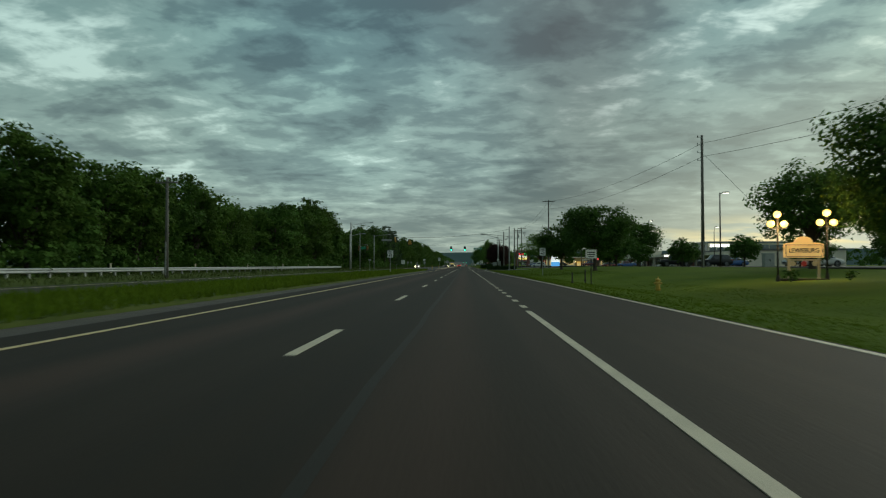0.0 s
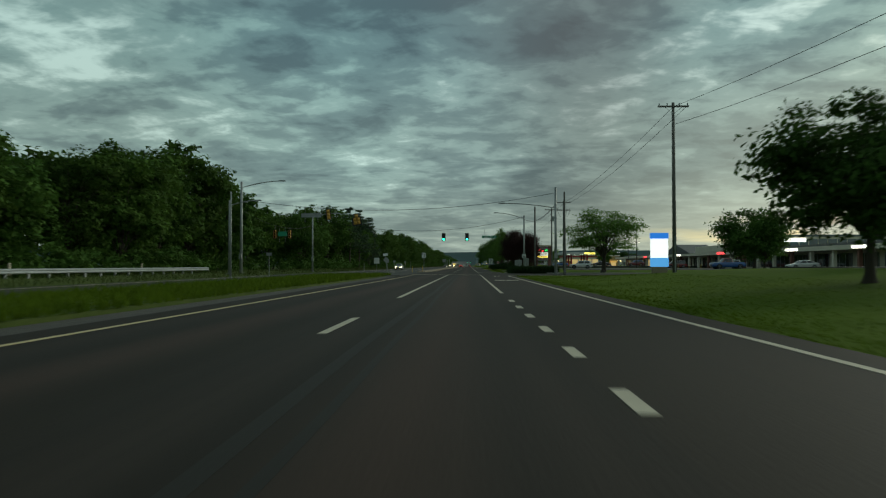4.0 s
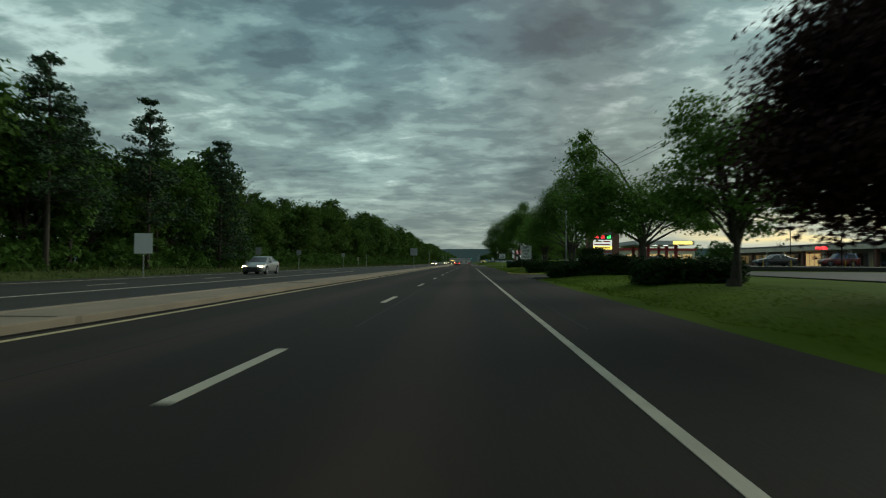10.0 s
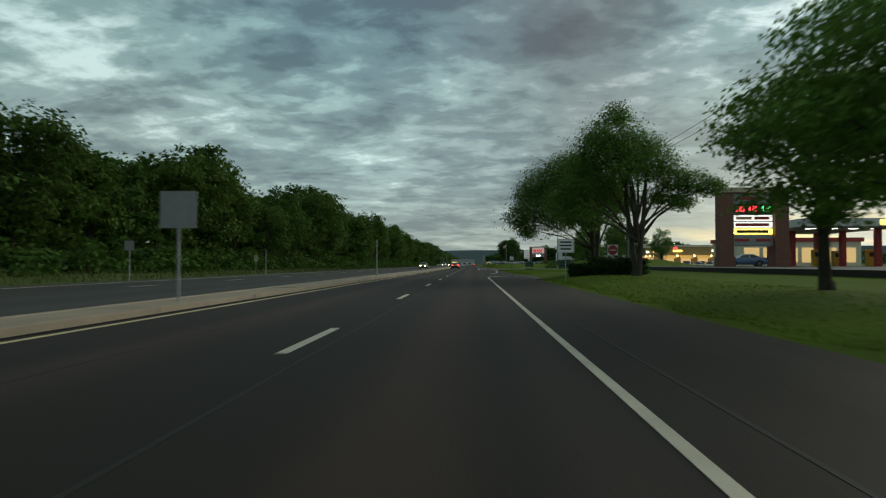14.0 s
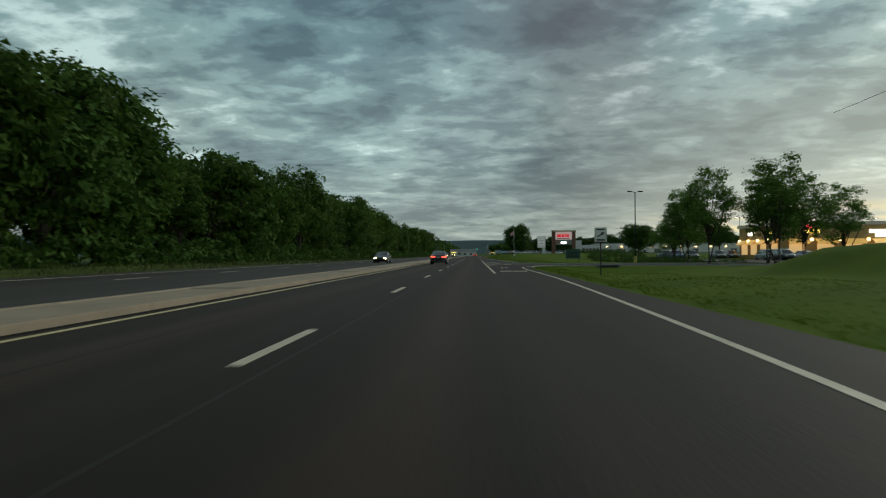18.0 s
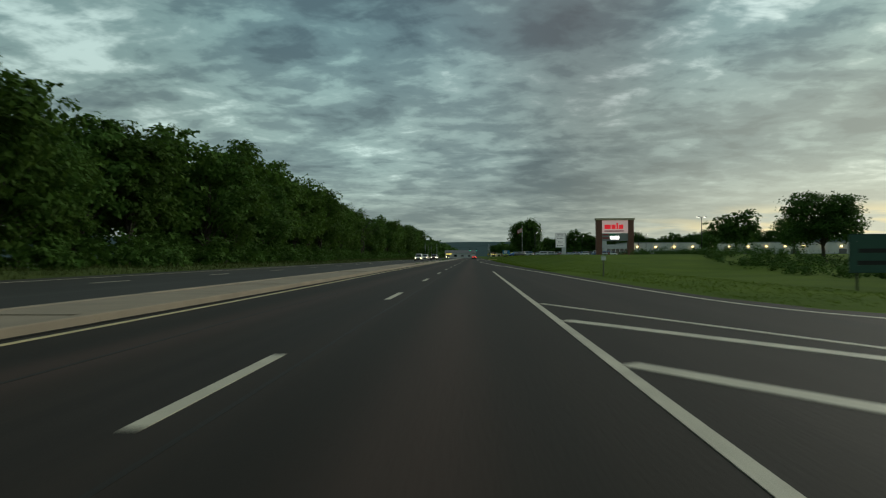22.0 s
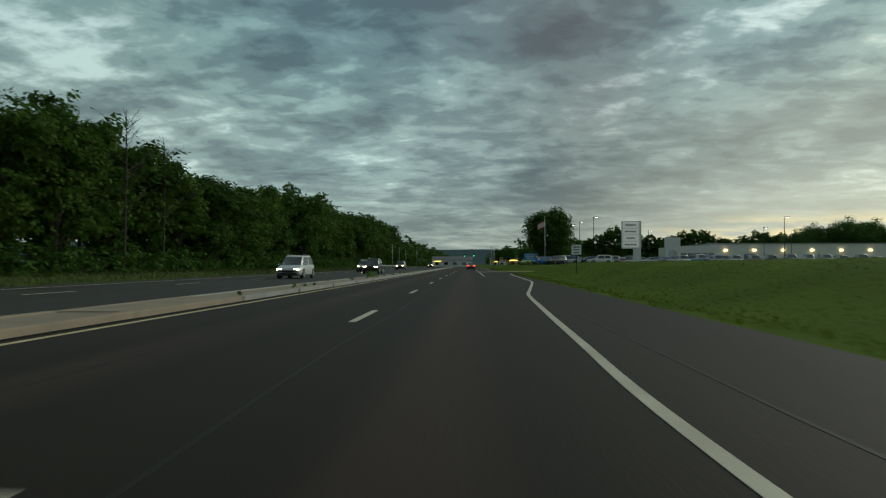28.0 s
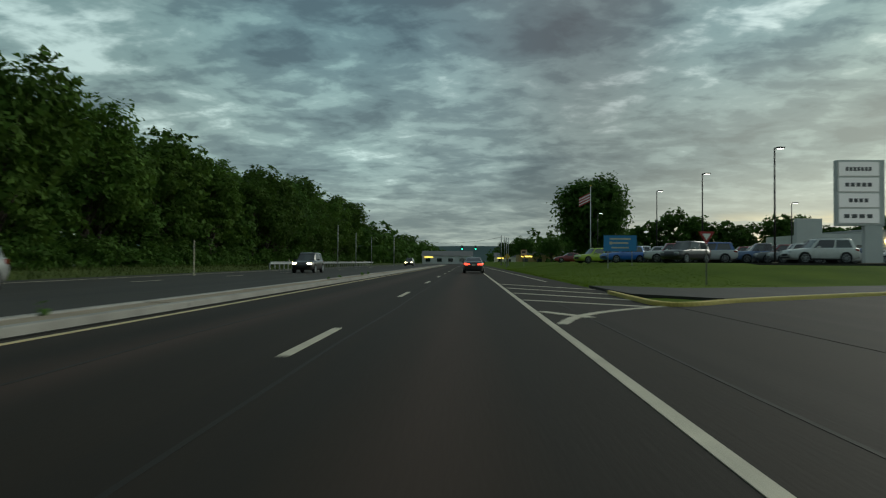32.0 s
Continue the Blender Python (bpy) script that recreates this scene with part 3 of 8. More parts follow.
ZL = 0.006
solid = lambda pts, w=0.13, mat=LINE_WHITE, label="worn white edge line painted on asphalt": ribbon("road_line", pts, w, ZL, mat, label, "road marking")
solid(bend([(-5.5, -150), (-5.55, 20), (-5.72, 63), (-5.5, 105), (-5.46, 128), (-5.75, 149)]), 0.12, LINE_YELLOW, "worn pale yellow edge line painted on asphalt")
solid([(yellow_x(172 + 4 * k), 172 + 4 * k) for k in range(155)], 0.12, LINE_YELLOW, "worn yellow edge line beside the median kerb")
# lane line: solid to the stop bar, dashed elsewhere
solid([(-1.80, 93.5), (-1.80, 146)], 0.14)
solid([(1.69, -40), (1.70, 16.6)], 0.13)
solid([(1.72, 97), (1.75, 143.3)], 0.12)
solid(bend([(4.9, -60), (5.1, 10), (5.05, 45), (4.5, 80), (4.4, 118), (4.35, 134), (4.6, 138.3), (6.6, 140.2), (12, 140.6)]))
solid([(-5.8, 148.6), (-1.9, 146.4), (1.8, 143.6)], 0.45, LINE_WHITE, "white stop bar across the lanes")
solid(bend([(5.6, 160.5), (3.2, 164.5), (2.2, 168.5), (1.88, 174), (1.77, 182), (1.72, 296)]), 0.11)
solid(bend([(1.72, 296), (1.86, 303), (3.2, 307), (5.6, 308.2)]), 0.13)
solid(bend([(2.4, 321), (3.3, 328), (3.9, 342), (4.2, 355), (4.2, 371), (4.32, 376), (4.75, 379.5), (5.7, 382.3), (7.2, 383.6), (9.5, 384.3)]))
solid([(1.69, 360.6), (1.74, 445)], 0.13)
solid(bend([(8.6, 408.9), (7.2, 410.6), (6.25, 413.4), (5.7, 418.6), (5.25, 428), (4.85, 440), (3.9, 462), (3.75, 468), (3.2, 476), (2.4, 495), (1.85, 510), (1.66, 517), (1.8, 522), (2.05, 529), (2.35, 535.8), (2.82, 540.5), (4.1, 553), (4.3, 560), (4.4, 566), (5.0, 587), (6.9, 596), (9.5, 598)]))
solid([(1.67, 572), (1.68, 760)], 0.13)
solid([(4.4, 626), (3.6, 700), (1.9, 760)], 0.12)


def dashes(x, ys, length, width, group):
    base = part("lane_dash", box(B(), -width / 2, 0, -0.02, width / 2, length, 0.0), LINE_WHITE)
    tagged(base, "worn white lane dash painted on asphalt", "road marking", group, "structure")
    base.matrix_world = pose(x(ys[0]) if callable(x) else x, ys[0], ZL)
    for y in ys[1:]:
        copy_thing(base, pose(x(y) if callable(x) else x, y, ZL))


dashes(dash_x, [DASH_A + 12.19 * k for k in range(-6, 7)], 3.05, 0.14, "lane dashes before the junction")
dashes(dash_x, [DASH_B + 12.165 * k for k in range(0, 60)], 3.05, 0.14, "lane dashes after the junction")
dashes(1.74, [17.75, 20.55] + [23.35 + 2.733 * k for k in range(6)] + [39.75 + 2.814 * k for k in range(7)] + [59.45 + 2.88 * k for k in range(12)], 0.95, 0.15, "short turn lane dashes")
dashes(-14.0, [4 + 12.19 * k for k in range(-4, 11)], 3.05, 0.14, "far lane dashes")
dashes(-15.4, [182 + 12.19 * k for k in range(0, 45)], 3.05, 0.13, "oncoming lane dashes")
solid([(-12.6, 176), (-12.3, 252)], 0.13)
solid(bend([(-8.5, 252), (-8.5, 380), (-9.1, 440), (-9.4, 475), (-8.6, 535), (-7.9, 570), (-7.6, 605), (-7.6, 700)]), 0.12, LINE_YELLOW, "worn yellow line beside the median kerb")
solid([(-20.2, -150), (-20.2, 140)], 0.12)
solid([(-19.6, 172), (-19.6, 800)], 0.12)
solid([(-21.5, 168.6), (-10, 168.2)], 0.4, LINE_WHITE, "white stop bar of the oncoming lanes")


def painted_word(word, x, y, w, h, flip=False):
    ob = letters(word, 1.0, LINE_WHITE, Matrix.Identity(4), None, 0.004, "road_word", bold=0.02)
    d = ob.dimensions
    bpy.context.view_layer.update()
    xs = [v.co.x for v in ob.data.vertices]
    ysz = [v.co.y for v in ob.data.vertices]
    ob.matrix_world = Matrix.Translation((x, y, ZL)) @ Matrix.Diagonal((w / (max(xs) - min(xs)), h / (max(ysz) - min(ysz)), 1, 1))
    return tagged(ob, "white word painted on the turn lane", "road marking", kind="structure")


painted_word("ONLY", 3.16, 118.3, 1.75, 2.35)
painted_word("ONLY", 3.02, 365.3, 1.8, 2.5)


def turn_arrow(x, y, wide=0.52, long_=1.18):
    bm = B()
    line = [(-0.30, -1.2), (-0.30, 0.1), (-0.18, 0.65), (0.25, 0.85)]
    pts = bend(line, 5)
    left = [(p[0] - 0.11, p[1] + (0.0 if i < 6 else 0.10)) for i, p in enumerate(pts)]
    right = [(p[0] + 0.11, p[1] - (0.0 if i < 6 else 0.16)) for i, p in enumerate(pts)]
    loft(bm, [[(r[0], r[1], -0.02), (r[0], r[1], 0), (l[0], l[1], 0), (l[0], l[1], -0.02)] for l, r in zip(left, right)])
    prism(bm, [(0.24, 0.25), (0.80, 0.80), (0.24, 1.35)], -0.02, 0.001)
    bmesh.ops.recalc_face_normals(bm, faces=bm.faces)
    ob = tagged(part("turn_arrow", bm, LINE_WHITE), "white curved arrow painted on the turn lane", "road marking", kind="structure")
    ob.matrix_world = pose(x, y, ZL) @ Matrix.Diagonal((wide, long_, 1, 1))


turn_arrow(3.1, 135.2)
turn_arrow(2.85, 376.0, 0.60)

# hatched gores
def hatch(lines, w=0.28):
    for a, b in lines:
        ribbon("hatch_line", [a, b], w, ZL + 0.001, LINE_WHITE, "white hatch line painted on asphalt", "road marking")


hatch([((1.9, 392.0), (2.7, 390.7)), ((1.85, 396.0), (4.3, 392.9)), ((1.85, 400.2), (4.7, 395.2)), ((1.85, 405.8), (4.9, 401.4)), ((1.85, 410.2), (4.9, 405.6))])
hatch([((1.85, 414.0), (5.0, 406.9))], 0.14)
solid(bend([(1.82, 387.4), (2.12, 389.2), (2.8, 390.9), (3.6, 392.0), (5.0, 392.9)]), 0.16)
hatch([((1.8, 604.8), (2.6, 603.4)), ((1.8, 609.0), (4.6, 606.6)), ((1.8, 613.0), (5.0, 609.2)), ((1.8, 617.2), (5.1, 612.4)), ((1.8, 621.6), (5.1, 616.4))], 0.25)
solid(bend([(1.86, 602.0), (2.4, 603.6), (3.4, 605.2), (5.1, 607.0)]), 0.2)


# ---- the raised median after the junction ----
def median():
    far = [(171.5, -7.3), (177, -7.8), (195, -7.75), (228, -7.4), (300, -7.8), (362, -7.6), (375, -7.7), (414, -8.1), (452, -8.4), (471, -8.7), (527, -7.9), (546, -7.9), (564, -7.4), (583, -7.1), (603, -6.9), (780, -6.9)]
    base = thing("median", "raised tan concrete traffic median with dark kerb", "median", kind="structure")
    ys = [171.8 + 6.1 * k for k in range(100)]

    def far_at(y):
        for (y0, x0), (y1, x1) in zip(far, far[1:]):
            if y0 <= y <= y1:
                return x0 + (x1 - x0) * (y - y0) / (y1 - y0)
        return -6.9

    for i, (a, b) in enumerate(zip(ys, ys[1:])):
        near = yellow_x(a) - 0.38
        nose = 0.7 if i == 0 else 0.0
        xa, xb = far_at(a), far_at(b)
        inner = 0.22
        outline = [(xa + 0.2 + nose, a), (near - inner - nose, a), (near - inner, b - 0.015), (xb + 0.2, b - 0.015)]
        part("slab", prism(B(), outline, -0.1, 0.125 + 0.012 * math.sin(i * 2.3)), CONCRETE, base)
        for x0, x1, mat in ((near - inner + 0.004, near, KERB), (xa, xa + 0.196, KERB)):
            k = part("kerb", box(B(), x0, a, -0.1, x1, b - 0.02, 0.15, 0.025), KERB if i > 58 else CONCRETE, base)
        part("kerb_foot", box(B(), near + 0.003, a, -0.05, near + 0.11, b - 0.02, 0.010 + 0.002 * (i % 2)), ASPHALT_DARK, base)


median()
slab("median_grass", [(-13.6, -150), (-7.45, -150), (-7.45, 133), (-9, 139.5), (-13.6, 139.5)], 0.10, GRASS_ROUGH, "rough unmown grass median between the carriageways", "grass", 0.3)


def seam(x, y0, y1, w, seed, mat=None):
    """A dark sealed crack that wanders along the lane."""
    n = int((y1 - y0) / 3)
    pts = [(x + 0.10 * noise.noise((k * 0.35, seed, 0)) + 0.03 * noise.noise((k * 1.7, seed, 5)), y0 + (y1 - y0) * k / n) for k in range(n + 1)]
    ribbon("road_seam", pts, w, 0.003, mat or ASPHALT_SEAM, "dark sealed crack along the lane", "road seam", 0.02)


seam(-0.55, -20, 140, 0.10, 1)
seam(-0.9, 60, 141, 0.16, 2)
seam(-1.35, 190, 780, 0.05, 3)
seam(2.35, 190, 300, 0.05, 4)
seam(2.55, 430, 780, 0.05, 5)
seam(-3.6, 175, 780, 0.06, 6)
for k, (x, y, w, l) in enumerate(((-0.8, 132, 0.5, 5), (-3.4, 300, 0.9, 5))):
    slab("asphalt_patch", [(x - w / 2, y), (x + w / 2, y + 0.1), (x + w / 2 - 0.05, y + l), (x - w / 2 + 0.08, y + l - 0.1)], 0.0025, ASPHALT_SEAM, "dark repair patch in the asphalt", "road patch", 0.02)


def kerb_line(pts, mat, label, h=0.15, w=0.2, n=6):
    base = thing("kerb", label, "kerb", kind="structure")
    line = bend(pts, n)
    for a, b in zip(line, line[1:]):
        d = Vector((b[0] - a[0], b[1] - a[1], 0))
        bm = box(B(), -w / 2, 0.004, -0.2, w / 2, max(d.length - 0.008, 0.05), h, 0.03)
        ob = part("kerb_stone", bm, mat, base)
        ob.matrix_local = Matrix.Translation((a[0], a[1], 0)) @ Euler((0, 0, math.atan2(-d.x, d.y))).to_matrix().to_4x4()


kerb_line([(4.5, 247.0), (4.5, 244.0), (5.3, 241.0), (7.4, 240.2), (10, 240.8), (14, 242.4)], KERB_YELLOW, "worn yellow painted kerb at the driveway", 0.09, 0.16)
kerb_line([(4.7, 222.6), (5.0, 224.4), (7.2, 226.4), (14, 227.6)], KERB_DARK, "dark weathered kerb at the driveway corner", 0.10)
kerb_line([(5.0, 402.0), (5.25, 396.5), (5.9, 394.2), (8.5, 394.6), (14, 396.3), (30, 397.5)], KERB, "pale concrete kerb at the plaza driveway", 0.09, 0.18)
kerb_line([(5.15, 377.6), (5.7, 380.3), (6.9, 382.5), (9.0, 383.35), (14, 383.75), (30, 383.8)], KERB, "pale concrete kerb round the driveway corner", 0.08, 0.16)
slab("apron", [(5.3, 611.5), (7.3, 609.0), (14.4, 613.9), (24, 619.8), (24, 624), (14, 618.6), (8.6, 616.4), (5.3, 618.5)], 0.085, ASPHALT_OLD, "grey asphalt strip behind the yellow kerb", "pavement", 0.25)
kerb_line([(5.0, 613), (4.9, 609.5), (4.95, 607.2), (5.6, 606.9), (7.3, 608.5), (9.6, 610.3), (14.3, 613.6), (24, 619.6), (45, 622)], KERB_YELLOW, "worn yellow painted kerb at the dealer driveway", 0.11, 0.18, n=8)
kerb_line([(5.4, 162), (6.6, 160.2), (9.5, 158.8), (24, 157.4)], KERB, "weathered concrete kerb at the junction corner", 0.10)


# ---- trees ----
def leaf_cloud(name, centres, radii, counts, leaf, mat, rng, flat=1.0, droop=0.0, shell=0.5, spray=13, sides=4):
    """Many small leaves in sprays round clump centres, as one mesh."""
    pos, nrm = [], []
    for c, r, n in zip(centres, radii, counts):
        k = max(3, n // spray)
        d = rng.normal(size=(k, 3))
        d /= np.linalg.norm(d, axis=1, keepdims=True)
        rr = r * (shell + (1 - shell) * rng.random((k, 1)) ** 0.5) * (1 + 0.20 * rng.normal(size=(k, 1)))
        own = rng.integers(0, k, n)
        d = d[own]
        off = d * rr[own] + rng.normal(size=(n, 3)) * r * np.array([0.20, 0.20, 0.14])
        off *= np.array([1, 1, flat])
        off[:, 2] -= droop * (off[:, 0] ** 2 + off[:, 1] ** 2) / max(r, 0.1)
        pos.append(np.asarray(c) + off)
        nrm.append(d * 0.8 + rng.normal(size=(n, 3)) * 0.45 + np.array([0, 0, 0.55]))
    pos, nrm = np.concatenate(pos), np.concatenate(nrm)
    nrm /= np.linalg.norm(nrm, axis=1, keepdims=True)
    t = np.cross(nrm, rng.normal(size=nrm.shape))
    t /= np.linalg.norm(t, axis=1, keepdims=True) + 1e-9
    b = np.cross(nrm, t)
    n = len(pos)
    size = leaf * (0.6 + 0.8 * rng.random((n, 1)))
    fold = nrm * size * 0.22
    if sides == 4:
        ring = [pos - t * size, pos - b * size * 0.55 + fold, pos + t * size, pos + b * size * 0.55 + fold]
        ring.reverse()
    else:
        ring = [pos + t * size * 1.1, pos - t * size * 0.5 + b * size * 0.75, pos - t * size * 0.5 - b * size * 0.75]
    q = np.stack(ring, 1).reshape(-1, 3)
    me = bpy.data.meshes.new(name)
    me.vertices.add(sides * n)
    me.vertices.foreach_set("co", q.ravel())
    me.loops.add(sides * n)
    me.loops.foreach_set("vertex_index", np.arange(sides * n))
    me.polygons.add(n)
    me.polygons.foreach_set("loop_start", np.arange(0, sides * n, sides))
    me.materials.append(mat)
    me.update(calc_edges=True)
    return me


def limb(bm, pts, r0, r1, seg=7):
    n = len(pts) - 1
    for i, (a, b) in enumerate(zip(pts, pts[1:])):
        tube(bm, a, b, r0 + (r1 - r0) * i / n, r0 + (r1 - r0) * (i + 1) / n, seg, cap=False)


def broadleaf(seed, height, radius, base, leaves, leaf, mat, label, lobes=16, flat=0.8, trunk=0.2, forks=1, group="", droop=0.0, name="tree", shell=0.45, top=0.75, sides=4, lobe_list=(), spray=13):
    """A tree with forked limbs and a crown of leafy clumps."""
    rng = np.random.default_rng(seed)
    tree = thing(name, label, "tree", group)
    cz, hz = (base + height) / 2, (height - base) / 2
    centres, radii = [], []
    for i in range(lobes):
        a = i * 2.39996 + rng.random() * 0.7
        v = -0.85 + 1.75 * (i + 0.5) / lobes
        ring = math.sqrt(max(0.05, 1 - abs(v) ** 2.3)) * (0.50 + 0.28 * rng.random())
        r = radius * (0.30 + 0.16 * rng.random()) * (1.0 if v < top else 0.75)
        c = (math.cos(a) * ring * radius, math.sin(a) * ring * radius, cz + v * hz * 0.78 + rng.normal() * 0.12 * hz)
        centres.append(c)
        radii.append(r)
    if lobe_list:
        centres, radii = [c[:3] for c in lobe_list], [c[3] for c in lobe_list]
    counts = [max(20, int(leaves * r ** 2 / sum(q ** 2 for q in radii))) for r in radii]
    bm = B()
    stems = [(0, 0)] if forks == 1 else [(0.12 * math.cos(k * 2.2 + seed), 0.12 * math.sin(k * 2.2 + seed)) for k in range(forks)]
    for k, (sx, sy) in enumerate(stems):
        top_z = height * 0.62
        lean = rng.normal(size=2) * 0.04 * height * (2.2 if forks > 1 else 1)
        pts = [(sx, sy, -0.2), (sx * 1.4 + lean[0] * 0.2, sy * 1.4 + lean[1] * 0.2, base * 0.7), (sx * 2 + lean[0] * 0.7, sy * 2 + lean[1] * 0.7, (base + top_z) / 2), (lean[0], lean[1], top_z)]
        limb(bm, pts, trunk / math.sqrt(forks) * 1.15, trunk * 0.35)
        if k == 0:
            limb(bm, [(sx, sy, -0.2), (sx, sy, 0.35)], trunk * 1.7, trunk * 1.1)
    for j, (c, r) in enumerate(zip(centres, radii)):
        sx, sy = stems[j % len(stems)]
        z0 = base * 0.85 + (c[2] - base) * (0.05 + 0.30 * rng.random())
        z0 = min(z0, c[2] - 0.2)
        m = (sx + (c[0] - sx) * 0.45, sy + (c[1] - sy) * 0.45, z0 + (c[2] - z0) * 0.62)
        limb(bm, [(sx * 1.6, sy * 1.6, z0), m, c], trunk * (0.34 if r < radius * 0.3 else 0.40), trunk * 0.08, 5)
    part("trunk", bm, BARK, tree, "brown forked trunk", smooth=True)
    crown = new("crown", leaf_cloud("crown", centres, radii, counts, leaf, mat, rng, flat, droop, shell, spray, sides))
    crown.parent = tree
    return tree


def pine(seed, height, radius, base, mat, label, name="pine_tree", sparse=0.0):
    rng = np.random.default_rng(seed)
    tree = thing(name, label, "tree")
    bm = B()
    limb(bm, [(0, 0, -0.2), (0.1, 0, height * 0.5), (0.05, 0.1, height * 0.97)], 0.2, 0.04)
    centres, radii = [], []
    z = base
    while z < height * 0.98:
        f = (z - base) / (height - base)
        r = radius * (1 - f) ** 0.75 * (0.75 + 0.4 * rng.random()) + 0.25
        k = 5 if f < 0.8 else 3
        a0 = rng.random() * 6.28
        for i in range(k):
            if rng.random() < sparse:
                continue
            a = a0 + i * 6.283 / k + rng.normal() * 0.2
            tip = (math.cos(a) * r, math.sin(a) * r, z + r * 0.10 + rng.normal() * 0.1)
            limb(bm, [(0, 0, z - 0.1), tip], 0.05, 0.015, 4)
            for s in (0.45, 0.75, 1.0):
                centres.append((tip[0] * s, tip[1] * s, z + (tip[2] - z) * s + 0.08))
                radii.append(0.30 + 0.17 * r)
        z += 0.55 + 0.35 * rng.random()
    part("trunk", bm, BARK, tree, smooth=True)
    counts = [46] * len(centres)
    crown = new("crown", leaf_cloud("crown", centres, radii, counts, 0.13, mat, rng, 0.62, 0, 0.10, spray=2))
    crown.parent = tree
    return tree


def bare_snag(seed, height, label):
    """A dead tree of bare twigs."""
    rng = np.random.default_rng(seed)
    tree = thing("dead_tree", label, "tree")
    bm = B()
    limb(bm, [(0, 0, -0.2), (0.1, 0, height * 0.6), (0, 0.1, height)], 0.13, 0.02, 6)
    for i in range(26):
        z = height * (0.35 + 0.6 * rng.random())
        a, l = rng.random() * 6.28, height * 0.20 * (1.25 - z / height) * (0.6 + rng.random())
        p = (math.cos(a) * l, math.sin(a) * l, z + l * 0.9)
        limb(bm, [(0, 0, z), (p[0] * 0.5, p[1] * 0.5, z + l * 0.35), p], 0.04, 0.008, 4)
        for k in range(3):
            b = a + rng.normal() * 0.7
            q = (p[0] + math.cos(b) * l * 0.4, p[1] + math.sin(b) * l * 0.4, p[2] + l * (0.2 + 0.3 * rng.random()))
            limb(bm, [(p[0] * 0.7, p[1] * 0.7, z + l * 0.6), q], 0.015, 0.005, 3)
    part("trunk", bm, BARK, tree)
    return tree


def stand(tree, x, y, s=1.0, rz=0.0, z=None, first=[]):
    """Puts a tree down: the first time the tree itself, then copies of it."""
    m = pose(x, y, (ground_z(x, y) if z is None else z) - 0.03, 0, 0, rz)
    if tree.name in first:
        c = copy_thing(tree, m)
        c.scale = (s, s, s)
        return c
    first.append(tree.name)
    tree.matrix_world = m
    tree.scale = (s, s, s)
    return tree


# the wood along the far side of the highway
def wood_edge():
    kinds = []
    for k, (h, r, b, mat, n) in enumerate([(11.0, 3.6, 1.0, LEAF_WOODS, 5600), (11.8, 3.0, 1.6, LEAF_WOODS, 5400), (9.6, 3.4, 0.4, LEAF_WOODS, 5200), (10.4, 3.9, 0.8, LEAF_DARK, 5600), (11.6, 4.0, 1.8, LEAF_WOODS, 5800), (9.0, 3.1, 0.3, LEAF_DARK, 4800)]):
        kinds.append(broadleaf(20 + k, h, r, b, int(n * 1.15), 0.185, mat, ("leafy green deciduous tree at the edge of the wood", "tall green deciduous tree in the roadside wood", "bushy light green tree at the edge of the wood", "dark green deciduous tree in the roadside wood", "broad green deciduous tree in the roadside wood", "low dark green tree at the edge of the wood")[k], lobes=15, flat=0.85, trunk=0.16, group="trees of the roadside wood", shell=0.55, sides=3))
    back = [broadleaf(30 + k, h, 4.2, 2.0, 2600, 0.38, mat, "tall green deciduous tree deep in the roadside wood", lobes=15, flat=0.85, trunk=0.17, group="trees of the roadside wood", shell=0.55, sides=3) for k, (h, mat) in enumerate(((11.5, LEAF_WOODS), (12.2, LEAF_DARK), (10.6, LEAF_WOODS)))]
    rng = random.Random(11)
    y = -6.0
    while y < 760:
        k = rng.choice(kinds)
        tall = KIND_H[kinds.index(k)]
        stand(k, WOOD_X(y) + 0.6 - 4.2 * rng.random() ** 1.3, y, WOOD_H(y) / tall * (0.80 + 0.24 * rng.random()), rng.random() * 360)
        y += 3.3 + 2.4 * rng.random()
    y = -8.0
    while y < 780:
        k = rng.choice(back)
        stand(k, WOOD_X(y) - 6.4 - 2.5 * rng.random(), y, WOOD_H(y) / 11.4 * (0.82 + 0.16 * rng.random()), rng.random() * 360)
        y += 5.0 + 2.2 * rng.random()
    return kinds


KIND_H = (11.0, 11.8, 9.6, 10.4, 11.6, 9.0)


def WOOD_X(y):
    """Where the wood begins, left of the road."""
    return -29.0 - 2.0 * smooth(60, 0, y) + 1.2 * smooth(300, 380, y) - 2.5 * smooth(500, 560, y) - 6.0 * bump_in(y, 136, 146, 173, 184)


